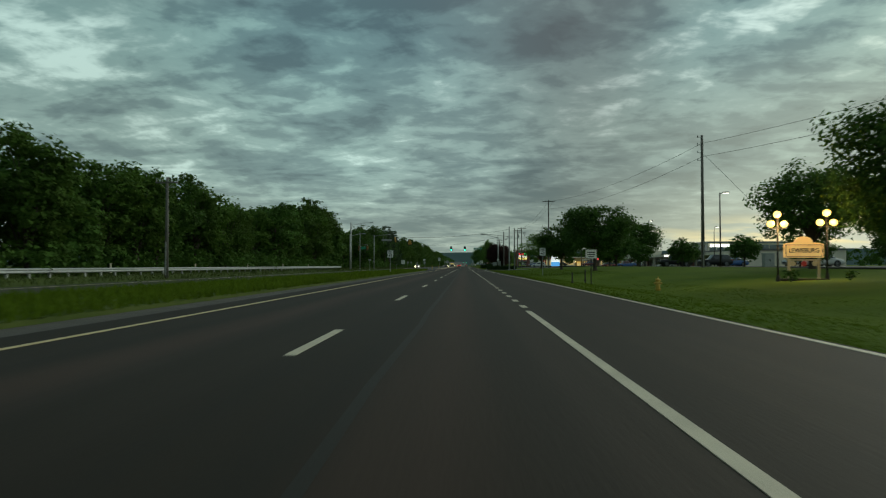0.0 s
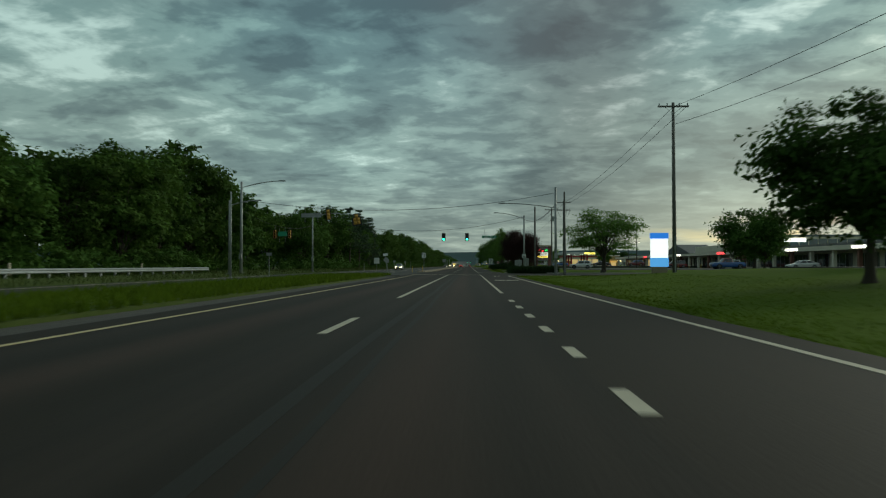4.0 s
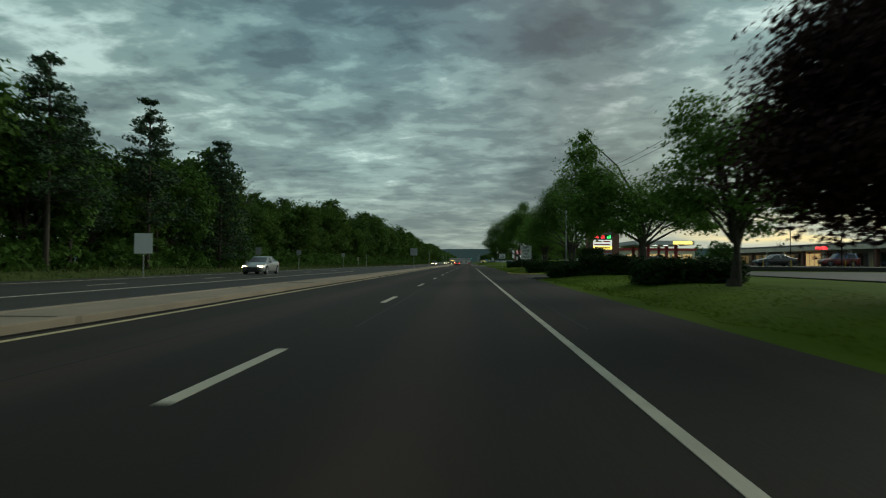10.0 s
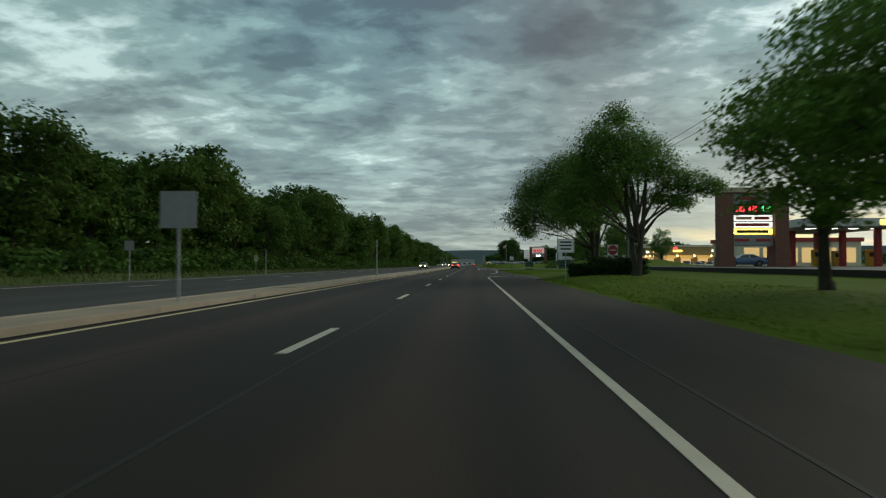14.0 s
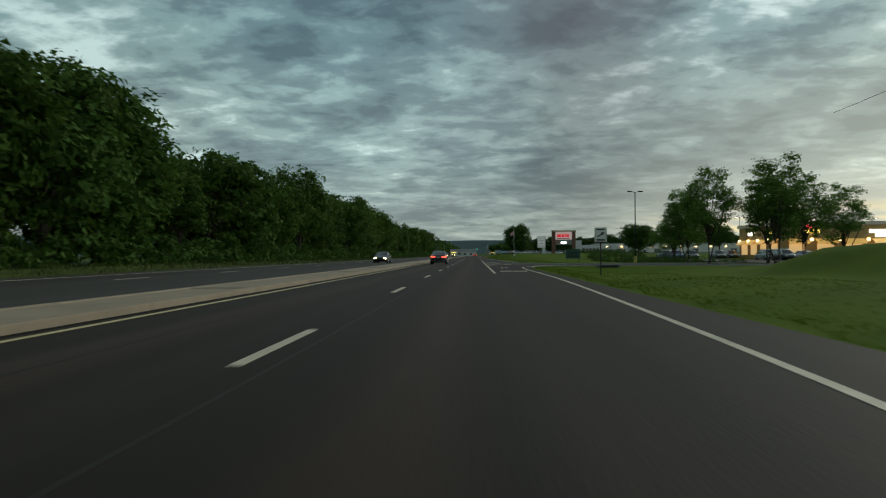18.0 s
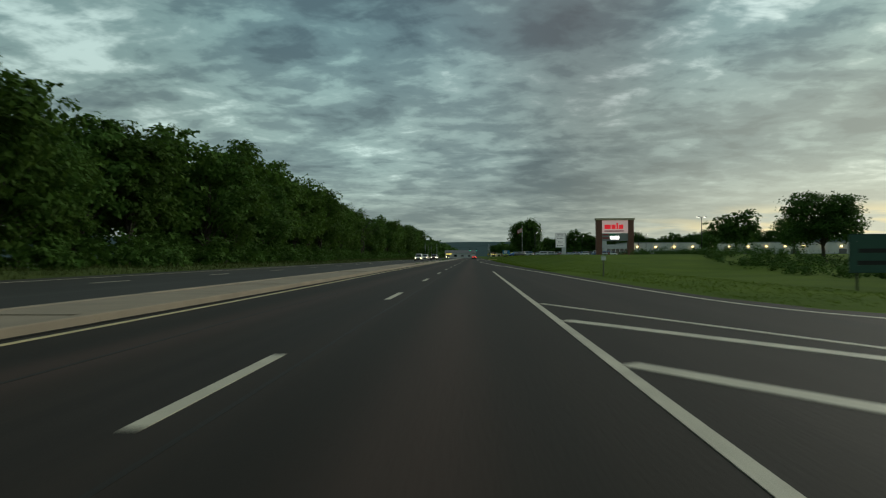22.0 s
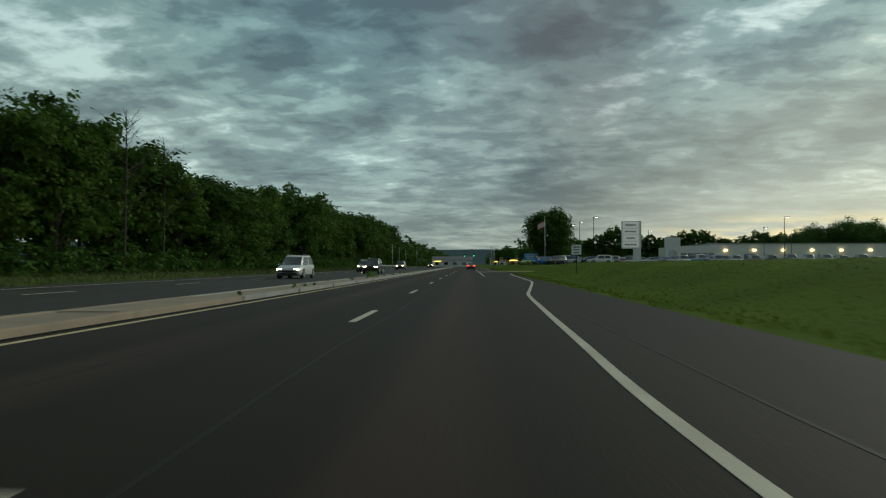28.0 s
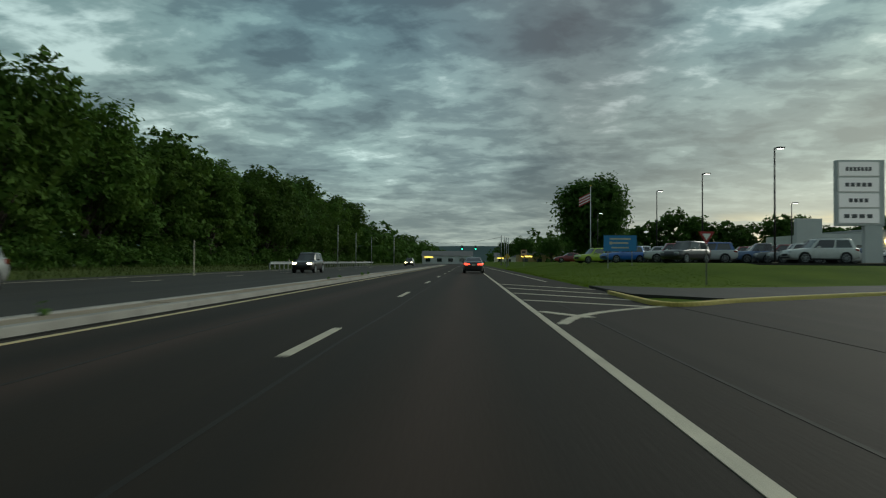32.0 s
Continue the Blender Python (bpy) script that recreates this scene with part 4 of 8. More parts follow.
def WOOD_H(y):
    """Height of the canopy along the road, in metres."""
    pts = [(-100, 9.8), (0, 10.2), (62, 10.8), (69, 11.2), (79, 10.2), (88, 10.0), (100, 11.2), (118, 11.9), (136, 12.6), (150, 16.0), (170, 15.4), (180, 12.8), (194, 11.6), (203, 13.4), (214, 14.0), (222, 12.2),
           (246, 12.4), (257, 13.4), (265, 10.0), (274, 9.2), (281, 10.8), (288, 13.8), (295, 13.6), (300, 10.6), (304, 10.4), (309, 12.8), (323, 13.8), (331, 14.6), (340, 12.0), (352, 13.0), (364, 15.2), (375, 16.6),
           (381, 14.6), (385, 12.0), (393, 13.6), (402, 15.0), (407, 11.8), (413, 12.0), (421, 14.2), (430, 15.6), (436, 12.2), (444, 11.8), (452, 12.6), (461, 14.2), (473, 16.4), (480, 13.2), (492, 15.4), (506, 17.2), (512, 13.8), (529, 14.4),
           (545, 15.8), (555, 15.2), (572, 14.2), (586, 14.4), (601, 12.6), (612, 13.6), (622, 13.0), (631, 16.2), (638, 14.0), (652, 15.8), (664, 14.8), (690, 16.5), (1000, 16.5)]
    for (y0, h0), (y1, h1) in zip(pts, pts[1:]):
        if y0 <= y <= y1:
            return h0 + (h1 - h0) * (y - y0) / (y1 - y0)
    return 12.0


def undergrowth():
    """Shrubs and saplings along the foot of the wood."""
    rng = np.random.default_rng(8)
    centres, radii, counts = [], [], []
    y = -10.0
    while y < 770:
        if True:
            for k in range(2):
                r = 0.7 + 0.8 * rng.random()
                centres.append((WOOD_X(y) + 1.8 + rng.normal() * 0.6 - 1.4 * k, y + rng.normal() * 0.5, 0.3 + r * 0.6 + k * 0.9))
                radii.append(r)
                counts.append(int(90 * r * r + 30))
            # the dim inside of the wood
            for k in range(3):
                centres.append((WOOD_X(y) - 4.5 + rng.normal() * 0.6, y + rng.normal() * 0.5, 0.9 + 1.5 * k))
                radii.append(1.5)
                counts.append(90)
        y += 1.6
    me = leaf_cloud("undergrowth", centres, radii, counts, 0.20, LEAF_DARK, rng, 0.9, 0, 0.4, sides=3)
    tagged(new("undergrowth", me), "dense green shrubs along the foot of the wood", "shrubs", kind="stuff")


def far_woods():
    rng = np.random.default_rng(9)
    centres, radii, counts = [], [], []
    for y in np.arange(770, 1500, 6.5):
        for x in (-27, -35, 24 + 20 * rng.random(), 44 + 30 * rng.random()):
            if x > 0 and y < 830:
                continue
            h = 8 + 5 * rng.random()
            for k in range(3):
                r = 2.6 + 1.4 * rng.random()
                centres.append((x + rng.normal() * 1.5, y + rng.normal() * 2, r * 0.7 + (h - r) * k / 2.3))
                radii.append(r)
                counts.append(70)
    for x in np.arange(60, 420, 7):
        for y0 in (760, 560, 330, 120):
            y = y0 + 50 * rng.random() + 0.15 * x
            if x < 150 + (60 if y0 < 500 else 0):
                continue
            h = 8 + 4 * rng.random()
            for k in range(3):
                r = 2.8 + 1.4 * rng.random()
                centres.append((x + rng.normal() * 1.5, y + rng.normal() * 2, r * 0.7 + (h - r) * k / 2.3))
                radii.append(r)
                counts.append(60)
    for x in np.arange(-500, -38, 9):
        for y in (1100.0, 1300.0):
            r = 4 + 2 * rng.random()
            centres.append((x, y + 60 * rng.random(), 5.0))
            radii.append(r)
            counts.append(50)
    me = leaf_cloud("far_woods", centres, radii, counts, 0.85, LEAF_DARK, rng, 1.0, 0, 0.5, sides=3)
    tagged(new("far_woods", me), "dark green woods in the distance", "woods", kind="stuff")


def hills():
    bm = B()
    for d, hgt, seed in ((3300, 105, 1.0), (2300, 48, 6.0)):
        front, top, back = [], [], []
        for i in range(61):
            a = radians(-75 + 150 * i / 60)
            h = hgt * (0.75 + 0.35 * noise.noise((i * 0.14, seed, 0)) + 0.10 * noise.noise((i * 0.6, seed, 4)))
            sx, sy = math.sin(a), math.cos(a)
            front.append((sx * (d - 500), sy * (d - 500) + 300, -3))
            top.append((sx * d, sy * d + 300, h))
            back.append((sx * (d + 500), sy * (d + 500) + 300, -3))
        loft(bm, [front, top, back], closed=False)
    bmesh.ops.recalc_face_normals(bm, faces=bm.faces)
    tagged(part("backdrop", bm, HILL, smooth=True), "long wooded ridge on the horizon, tinted with blue-green haze", "hill", kind="structure")


wood_edge()
undergrowth()
far_woods()
hills()
LAWN_TREE = broadleaf(51, 7.4, 3.8, 1.7, 15000, 0.14, LEAF_DARK, "round dark green shade tree on the lawn", lobes=22, trunk=0.2, flat=0.7, group="shade trees on the lawn")
LAWN_TREE_TALL = broadleaf(52, 8.6, 4.0, 2.0, 15000, 0.14, LEAF_DARK, "tall dark green shade tree on the lawn", lobes=22, trunk=0.22, flat=0.7, group="shade trees on the lawn")
LOCUST = broadleaf(53, 8.0, 3.6, 2.0, 17000, 0.085, LEAF_LIGHT, "feathery green honey locust on the grass strip", lobes=24, trunk=0.19, flat=0.5, forks=2, group="honey locusts beside the highway", droop=0.12, sides=3)
PLUM = broadleaf(54, 7.1, 3.7, 1.1, 62000, 0.080, LEAF_PURPLE, "round purple-leaved plum tree with forked trunk", lobes=26, trunk=0.24, flat=0.75, forks=3, shell=0.35, sides=3, spray=4)
YOUNG = broadleaf(55, 10.6, 2.8, 2.2, 12000, 0.105, LEAF_LIGHT, "young green tree at the edge of the parking lot", lobes=26, trunk=0.10, flat=0.7, forks=2, group="young trees of the plaza")
SMALL_ROUND = broadleaf(56, 4.8, 2.6, 1.0, 3600, 0.17, LEAF_DARK, "small round dark green tree in the parking lot", lobes=14, trunk=0.13)
for x, y, s, rz in ((14.2, 72.7, 1.0, 20), (13.8, 94.5, 0.86, 200), (25, 110, 0.8, 10), (31.5, 145, 1.0, 190)):
    stand(LAWN_TREE, x, y, s, rz)
for x, y, s, rz in ((29, 57, 1.05, 10), (24.6, 37, 1.16, 130), (29.5, 114, 0.95, 80), (40, 62, 0.9, 30)):
    stand(LAWN_TREE_TALL, x, y, s, rz)
stand(PLUM, 10.1, 193.0, 1.0, 0)
for x, y, s, rz in ((9.5, 202.3, 0.84, 40), (10.06, 263.5, 0.96, 150), (10.75, 269.2, 0.86, 250), (33, 146, 0.75, 60)):
    stand(LOCUST, x, y, s, rz)
for x, y, s, rz in ((25.6, 396, 1.0, 0), (26.7, 409, 0.85, 60), (33, 398.7, 1.0, 120), (28.9, 413.2, 1.0, 200), (31, 392, 1.05, 250), (37, 399, 0.95, 310), (44, 404, 0.9, 20)):
    stand(YOUNG, x, y, s, rz)
for x, y, s, rz in ((31, 75, 0.72, 0), (36.5, 74, 0.68, 70), (40, 77, 0.66, 30), (25.2, 78, 0.66, 160), (28, 84, 0.6, 210), (22.5, 86, 0.62, 50), (60, 95, 1.1, 140), (66, 80, 1.0, 220), (48, 306, 0.95, 40), (70, 470, 1.5, 100), (82, 478, 1.3, 180), (48, 521, 1.6, 250), (62, 575, 1.1, 30)):
    stand(SMALL_ROUND, x, y, s, rz)
LEANER = broadleaf(58, 9.3, 4.0, 1.9, 34000, 0.08, LEAF_LIGHT, "tall uneven honey locust above the clipped hedge", trunk=0.26, flat=0.8, group="honey locusts beside the highway", droop=0.06, sides=3, lobe_list=((-3.7, 0, 5.0, 1.7), (-3.7, 0.2, 6.6, 1.45), (-3.8, 0, 8.0, 1.0), (-3.75, 0, 8.9, 0.5), (-2.3, 0.6, 4.6, 1.5), (-0.6, -0.6, 5.0, 1.4), (1.3, 0.3, 4.6, 1.2), (2.9, 0.1, 4.2, 1.15), (4.2, 0.4, 3.5, 0.95), (-3.4, 0.8, 3.5, 1.4), (-1.6, -0.9, 3.4, 1.1), (0.4, 0.9, 3.8, 1.2), (2.2, -0.8, 3.6, 0.9), (-2.6, -1.0, 5.8, 1.2)))
stand(LEANER, 11.6, 222, 1.0, 0)
LOCUST_TALL = broadleaf(59, 11.3, 4.0, 2.3, 50000, 0.070, LEAF_LIGHT, "tall open honey locust with a low side limb", trunk=0.25, flat=0.72, forks=2, group="honey locusts beside the highway", droop=0.10, sides=3, spray=8, lobe_list=((-4.5, 0.2, 4.9, 1.4), (-4.0, -0.4, 3.9, 1.1), (-2.8, 0.6, 3.7, 1.0), (-1.6, 0, 9.0, 1.9), (-1.3, 0.3, 10.5, 1.0), (-2.4, -0.5, 8.2, 1.6), (-3.4, 0.4, 7.2, 1.4), (0.2, 0.8, 8.5, 1.6), (0.9, -0.6, 7.2, 1.5), (-0.8, -1.2, 7.0, 1.6), (-2.2, 1.2, 6.4, 1.5), (2.4, 0.3, 6.3, 1.2), (3.6, 0.1, 6.0, 1.15), (4.7, -0.2, 5.7, 0.85), (1.6, 0.9, 5.3, 1.1), (3.0, 0.6, 5.0, 0.8), (-3.9, -0.3, 5.6, 1.2), (-1.4, 0.9, 5.2, 1.2), (2.3, -1.0, 4.6, 0.7)))
LOCUST_WIDE = broadleaf(60, 9.6, 4.6, 1.9, 48000, 0.070, LEAF_LIGHT, "wide drooping honey locust above dark shrubs", trunk=0.24, flat=0.75, forks=2, group="honey locusts beside the highway", droop=0.14, sides=3, spray=8, lobe_list=((-4.4, 0, 5.4, 1.8), (-3.6, 0.4, 7.4, 1.8), (-5.6, -0.2, 4.4, 1.3), (-2.0, -0.5, 8.2, 1.7), (-1.0, 0.8, 6.4, 1.9), (1.0, 0.2, 7.0, 1.7), (-3.0, -1.0, 4.2, 1.3), (-2.6, 1.2, 5.8, 1.6), (0.6, -1.0, 5.2, 1.5), (2.4, 0.5, 5.6, 1.3), (-4.8, 0.9, 6.4, 1.3), (-0.6, 0.2, 8.6, 1.1), (-5.0, 0.5, 3.5, 0.9)))
stand(LOCUST_TALL, 10.9, 246.5, 0.85, 0)
stand(LOCUST_TALL, 11.0, 292, 1.0, 0)
stand(LOCUST_WIDE, 9.8, 300.5, 1.0, 0)
stand(LOCUST, 35, 440, 1.0, 130)
stand(LAWN_TREE, 36, 468, 1.0, 70)
BIG_DOME = broadleaf(57, 19.5, 7.6, 1.5, 22000, 0.36, LEAF_DARK, "huge domed dark green willow beside the sales lot", lobes=30, trunk=0.55, flat=1.0, droop=0.1, shell=0.5, sides=3)
stand(BIG_DOME, 27.0, 735, 1.0, 0)
for x, y, s, rz in ((21.5, 760, 0.8, 0), (17, 790, 0.9, 60), (14.5, 830, 0.9, 100)):
    stand(LAWN_TREE_TALL, x, y, s, rz)
for x, y, h, r, b, sp in ((-26.5, 220.5, 14.3, 3.3, 4.5, 0.22), (-26.6, 234, 14.6, 3.2, 4.0, 0.22), (-26.6, 250, 14.3, 3.2, 1.0, 0.0), (-29, 227, 12.5, 2.7, 3.0, 0.1), (-30, 243, 12.0, 2.7, 2.0, 0.1)):
    stand(pine(int(y), h, r, b, LEAF_PINE, "tall dark pine standing out of the wood", sparse=sp), x, y)
for x, y, h in ((-27.5, 256, 10.5), (-28.5, 262, 11.0), (-27.8, 238, 9.5), (-28, 566, 13.5), (-29, 575, 12.5)):
    stand(bare_snag(int(y), h, "bare dead tree at the edge of the wood"), x, y)


# the row of trees behind the sales lot and the plaza
def lot_row():
    rng = random.Random(12)
    kinds = [broadleaf(70 + k, h, r, 0.6, 3400, 0.42, LEAF_DARK, "dark green tree in the row behind the lots", lobes=15, flat=0.85, trunk=0.18, group="trees behind the lots", shell=0.5, sides=3) for k, (h, r) in enumerate(((11.5, 4.6), (10.0, 4.0), (12.6, 4.4)))]
    x = 33.0
    while x < 150:
        y = 778 - 0.20 * max(0, x - 70) + rng.random() * 14
        stand(rng.choice(kinds), x, y, 0.88 + 0.40 * rng.random(), rng.random() * 360)
        x += 3.4 + 4.0 * rng.random()


lot_row()
wide = stand(LOCUST, 18.9, 163.2, 1.0, 75)
wide.scale = (1.5, 1.5, 1.12)
for x, y, s, rz in ((118, 752, 1.45, 0), (128, 757, 1.75, 50), (138, 753, 1.95, 90), (148, 758, 1.9, 140), (159, 755, 1.7, 200), (170, 760, 1.5, 20), (118, 647, 1.72, 60)):
    stand(LAWN_TREE_TALL, x, y, s, rz)


# ---- street furniture ----
WHITE_SIGN = material("white_sign_sheet", (0.80, 0.80, 0.78), (0.70, 0.70, 0.68), scale=3, rough=0.45)
ORANGE_SIGN = material("pale_orange_sign_sheet", (0.62, 0.36, 0.24), (0.52, 0.30, 0.20), scale=3, rough=0.45)
GREY_SIGN = material("bare_aluminium_sign_back", (0.33, 0.34, 0.34), (0.25, 0.26, 0.26), scale=3, rough=0.5, metal=0.3)
BLACK = material("black_sign_paint", (0.012, 0.012, 0.012), rough=0.5)
# slight emission stands in for headlight light thrown back by the green sheet
GREEN_SIGN_GLOW = material("glowing_green_sign_sheet", (0.012, 0.16, 0.085), (0.010, 0.12, 0.065), rough=0.45, emit=0.15)
SITE_GREEN = material("dull_green_site_board", (0.035, 0.105, 0.075), (0.026, 0.08, 0.06), scale=2, rough=0.6)
BLUE_SIGN = material("blue_sign_sheet", (0.02, 0.22, 0.50), (0.02, 0.18, 0.42), rough=0.45)
RED_SIGN = material("red_sign_sheet", (0.42, 0.03, 0.03), (0.33, 0.025, 0.025), rough=0.45)
YELLOW = material("yellow_plastic", (0.65, 0.42, 0.04), (0.50, 0.32, 0.03), rough=0.55)
SIGNAL_YELLOW = material("signal_yellow_housing", (0.60, 0.34, 0.05), (0.45, 0.25, 0.04), rough=0.5)
SIGNAL_BLACK = material("black_signal_housing", (0.014, 0.018, 0.016), rough=0.5)
LENS_GREEN = glow("green_signal_light", (0.05, 1.0, 0.55), 5.0)
LENS_DARK = material("unlit_signal_lens", (0.05, 0.02, 0.012), rough=0.25)
HYDRANT_PAINT = material("yellow_hydrant_paint", (0.55, 0.36, 0.05), (0.42, 0.27, 0.04), rough=0.5)
LAMP_WARM = glow("warm_globe_glass", (1.0, 0.62, 0.16), 3.2)
LAMP_WHITE = glow("white_lamp_glass", (1.0, 0.95, 0.82), 4.0)
LAMP_AMBER = glow("amber_wall_lamp_glass", (1.0, 0.70, 0.30), 4.0)
CREAM_LIT = material("lit_cream_board", (0.85, 0.55, 0.22), (0.66, 0.40, 0.15), scale=2, rough=0.8, bump=0.2, emit=0.45)
CREAM = material("cream_stone", (0.55, 0.46, 0.32), (0.42, 0.35, 0.25), scale=2, rough=0.8, bump=0.2)


def sign(label, x, y, w, h, z_mid, mat, texts=(), posts=1, post_mat=GALV_DULL, z=None, rz=0.0, bars=(), name="road_sign", round_=0.03, back=False, group=""):
    """A flat sign on one or two posts. texts: (words, size, dx, dz, squeeze); bars: (dx, dz, w, h)."""
    z0 = ground_z(x, y) if z is None else z
    z0 = max(z0, -0.05)
    t = thing(name, label, "road sign", group, (x, y, z0), rz)
    zm = z_mid - z0
    part("panel", box(B(), -w / 2, -0.006, zm - h / 2, w / 2, 0.006, zm + h / 2, 0.0), mat, t)
    for dx in ((0,) if posts == 1 else (-w * 0.36, w * 0.36)):
        bm = B()
        box(bm, dx - 0.03, 0.008, -0.3, dx + 0.03, 0.05, zm + h * 0.42, 0.008)
        part("post", bm, post_mat, t)
    for bz in (zm + h * 0.3, zm - h * 0.3):
        part("bolt", tube(B(), (0 if posts == 1 else -w * 0.36, -0.014, bz), (0 if posts == 1 else -w * 0.36, -0.004, bz), 0.012, seg=8), GALV, t)
    if not back:
        bm = B()
        e, q = 0.02, 0.012
        for x0, z0_, x1, z1_ in ((-w / 2 + e, -h / 2 + e, w / 2 - e, -h / 2 + e + q), (-w / 2 + e, h / 2 - e - q, w / 2 - e, h / 2 - e), (-w / 2 + e, -h / 2 + e + q, -w / 2 + e + q, h / 2 - e - q), (w / 2 - e - q, -h / 2 + e + q, w / 2 - e, h / 2 - e - q)):
            box(bm, x0, -0.0095, zm + z0_, x1, -0.0065, zm + z1_)
        part("border", bm, BLACK, t)
    for words, size, dx, dz, sq in texts:
        letters(words, size, BLACK, Matrix.Translation((dx, -0.009, zm + dz)) @ FACING, t, 0.002, squeeze=sq, bold=0.004)
    for dx, dz, bw, bh in bars:
        part("text_bar", box(B(), dx - bw / 2, -0.010, zm + dz - bh / 2, dx + bw / 2, -0.0065, zm + dz + bh / 2), BLACK, t)
    return t


def arrow_mark(t, zm, size, mat, angle=0.0, dx=0.0):
    bm = B()
    box(bm, -0.07 * size, -0.003, -0.5 * size, 0.07 * size, 0.0, 0.2 * size)
    loft(bm, [[(-0.24 * size, -0.003, 0.15 * size), (0.24 * size, -0.003, 0.15 * size), (0, -0.003, 0.55 * size)], [(-0.24 * size, 0, 0.15 * size), (0.24 * size, 0, 0.15 * size), (0, 0, 0.55 * size)]])
    bmesh.ops.recalc_face_normals(bm, faces=bm.faces)
    ob = part("arrow", bm, mat, t)
    ob.matrix_local = Matrix.Translation((dx, -0.0072, zm)) @ Euler((0, radians(angle), 0)).to_matrix().to_4x4()


def delineator(x, y, h, mat, label, name="marker_post", cap=None, group=""):
    t = thing(name, label, "post", group, (x, y, max(ground_z(x, y), 0)))
    part("post", tube(B(), (0, 0, -0.2), (0, 0, h), 0.045, 0.04, 10), mat, t)
    part("base", tube(B(), (0, 0, -0.05), (0, 0, 0.05), 0.11, 0.08, 10), mat, t)
    if cap:
        part("reflector", box(B(), -0.09, -0.02, h - 0.16, 0.09, 0.0, h + 0.02), cap, t)
    return t


def utility_pole(x, y, h, label, arms=(0.35,), arm_w=2.2, z=None, transformer=False, mat=WOOD_POLE, r=0.16, single=False, lean=0.0, group="utility poles along the highway"):
    z0 = ground_z(x, y) if z is None else z
    t = thing("utility_pole", label, "utility pole", group, (x, y, z0))
    part("shaft", tube(B(), (0, 0, -0.5), (lean, 0, h - z0), r, r * 0.62, 12), mat, t, smooth=True)
    for k, d in enumerate(arms):
        zz = h - z0 - d
        part("crossarm", box(B(), -arm_w / 2, -0.12, zz - 0.06, arm_w / 2, -0.02, zz + 0.06, 0.01), mat, t)
        for dx in (-0.46, -0.2, 0.2, 0.46):
            part("insulator", tube(B(), (dx * arm_w, -0.07, zz + 0.06), (dx * arm_w, -0.07, zz + 0.24), 0.05, 0.035, 8), GALV_DULL, t)
        for sgn in (-1, 1):
            part("brace", tube(B(), (0, -0.1, zz - 0.55), (sgn * arm_w * 0.28, -0.08, zz - 0.06), 0.014, seg=6), GALV_DULL, t)
    if single:
        for k in range(4):
            zz = h - z0 - 0.25 - 0.75 * k
            part("bracket", tube(B(), (0, 0, zz), (-0.42, 0, zz + 0.08), 0.025, seg=6), GALV_DULL, t)
            part("insulator", tube(B(), (-0.42, 0, zz + 0.02), (-0.42, 0, zz + 0.24), 0.05, 0.04, 8), GALV_DULL, t)
    if transformer:
        zz = h - z0 - 1.9
        part("transformer", tube(B(), (0.28, 0, zz - 0.45), (0.28, 0, zz + 0.45), 0.22, seg=14), GALV_DULL, t, "grey can transformer", smooth=False)
    part("cable_guard", box(B(), -0.04, -r - 0.03, 0, 0.04, -r * 0.75, 2.6), GALV_DULL, t)
    return t


def steel_pole(x, y, h, label, r=0.14, z=None, name="signal_pole", arm=None, boxes=0, group=""):
    """A round galvanised pole; arm: (reach, rise, z) of a street-light arm towards -x or +x."""
    z0 = ground_z(x, y) if z is None else z
    t = thing(name, label, "pole", group, (x, y, z0))
    hh = h - z0
    part("shaft", tube(B(), (0, 0, -0.4), (0, 0, hh), r, r * 0.7, 14), GALV_DULL, t, smooth=True)
    part("base_plate", box(B(), -r * 1.8, -r * 1.8, -0.05, r * 1.8, r * 1.8, 0.06, 0.01), GALV_DULL, t)
    part("cap", ball(B(), (0, 0, hh), r * 0.75, 10, 0.5), GALV_DULL, t)
    for k in range(boxes):
        part("junction_box", box(B(), -0.16, -r - 0.16, 1.6 + k * 0.9, 0.16, -r * 0.8, 2.15 + k * 0.9, 0.02), GALV_DULL, t)
    if arm:
        reach, rise, za = arm
        pts = [(reach * s, 0, za - z0 + rise * math.sin(s * math.pi / 2)) for s in (0, 0.15, 0.35, 0.6, 0.8, 1.0)]
        bm = B()
        for a, b in zip(pts, pts[1:]):
            tube(bm, a, b, 0.05, 0.045, 8)
        part("arm", bm, GALV_DULL, t, smooth=True)
        s = 1 if reach > 0 else -1
        e = pts[-1]
        bm = B()
        loft(bm, [[(e[0] + s * u, v, e[2] + w) for v, w in ((-0.13 * k, -0.05 * k), (0.13 * k, -0.05 * k), (0.11 * k, 0.09 * k), (-0.11 * k, 0.09 * k))] for u, k in ((-0.1, 0.5), (0.1, 1), (0.5, 1), (0.68, 0.4))])
        bmesh.ops.recalc_face_normals(bm, faces=bm.faces)
        part("luminaire", bm, GALV_DULL, t, "grey cobra-head street light")
    return t


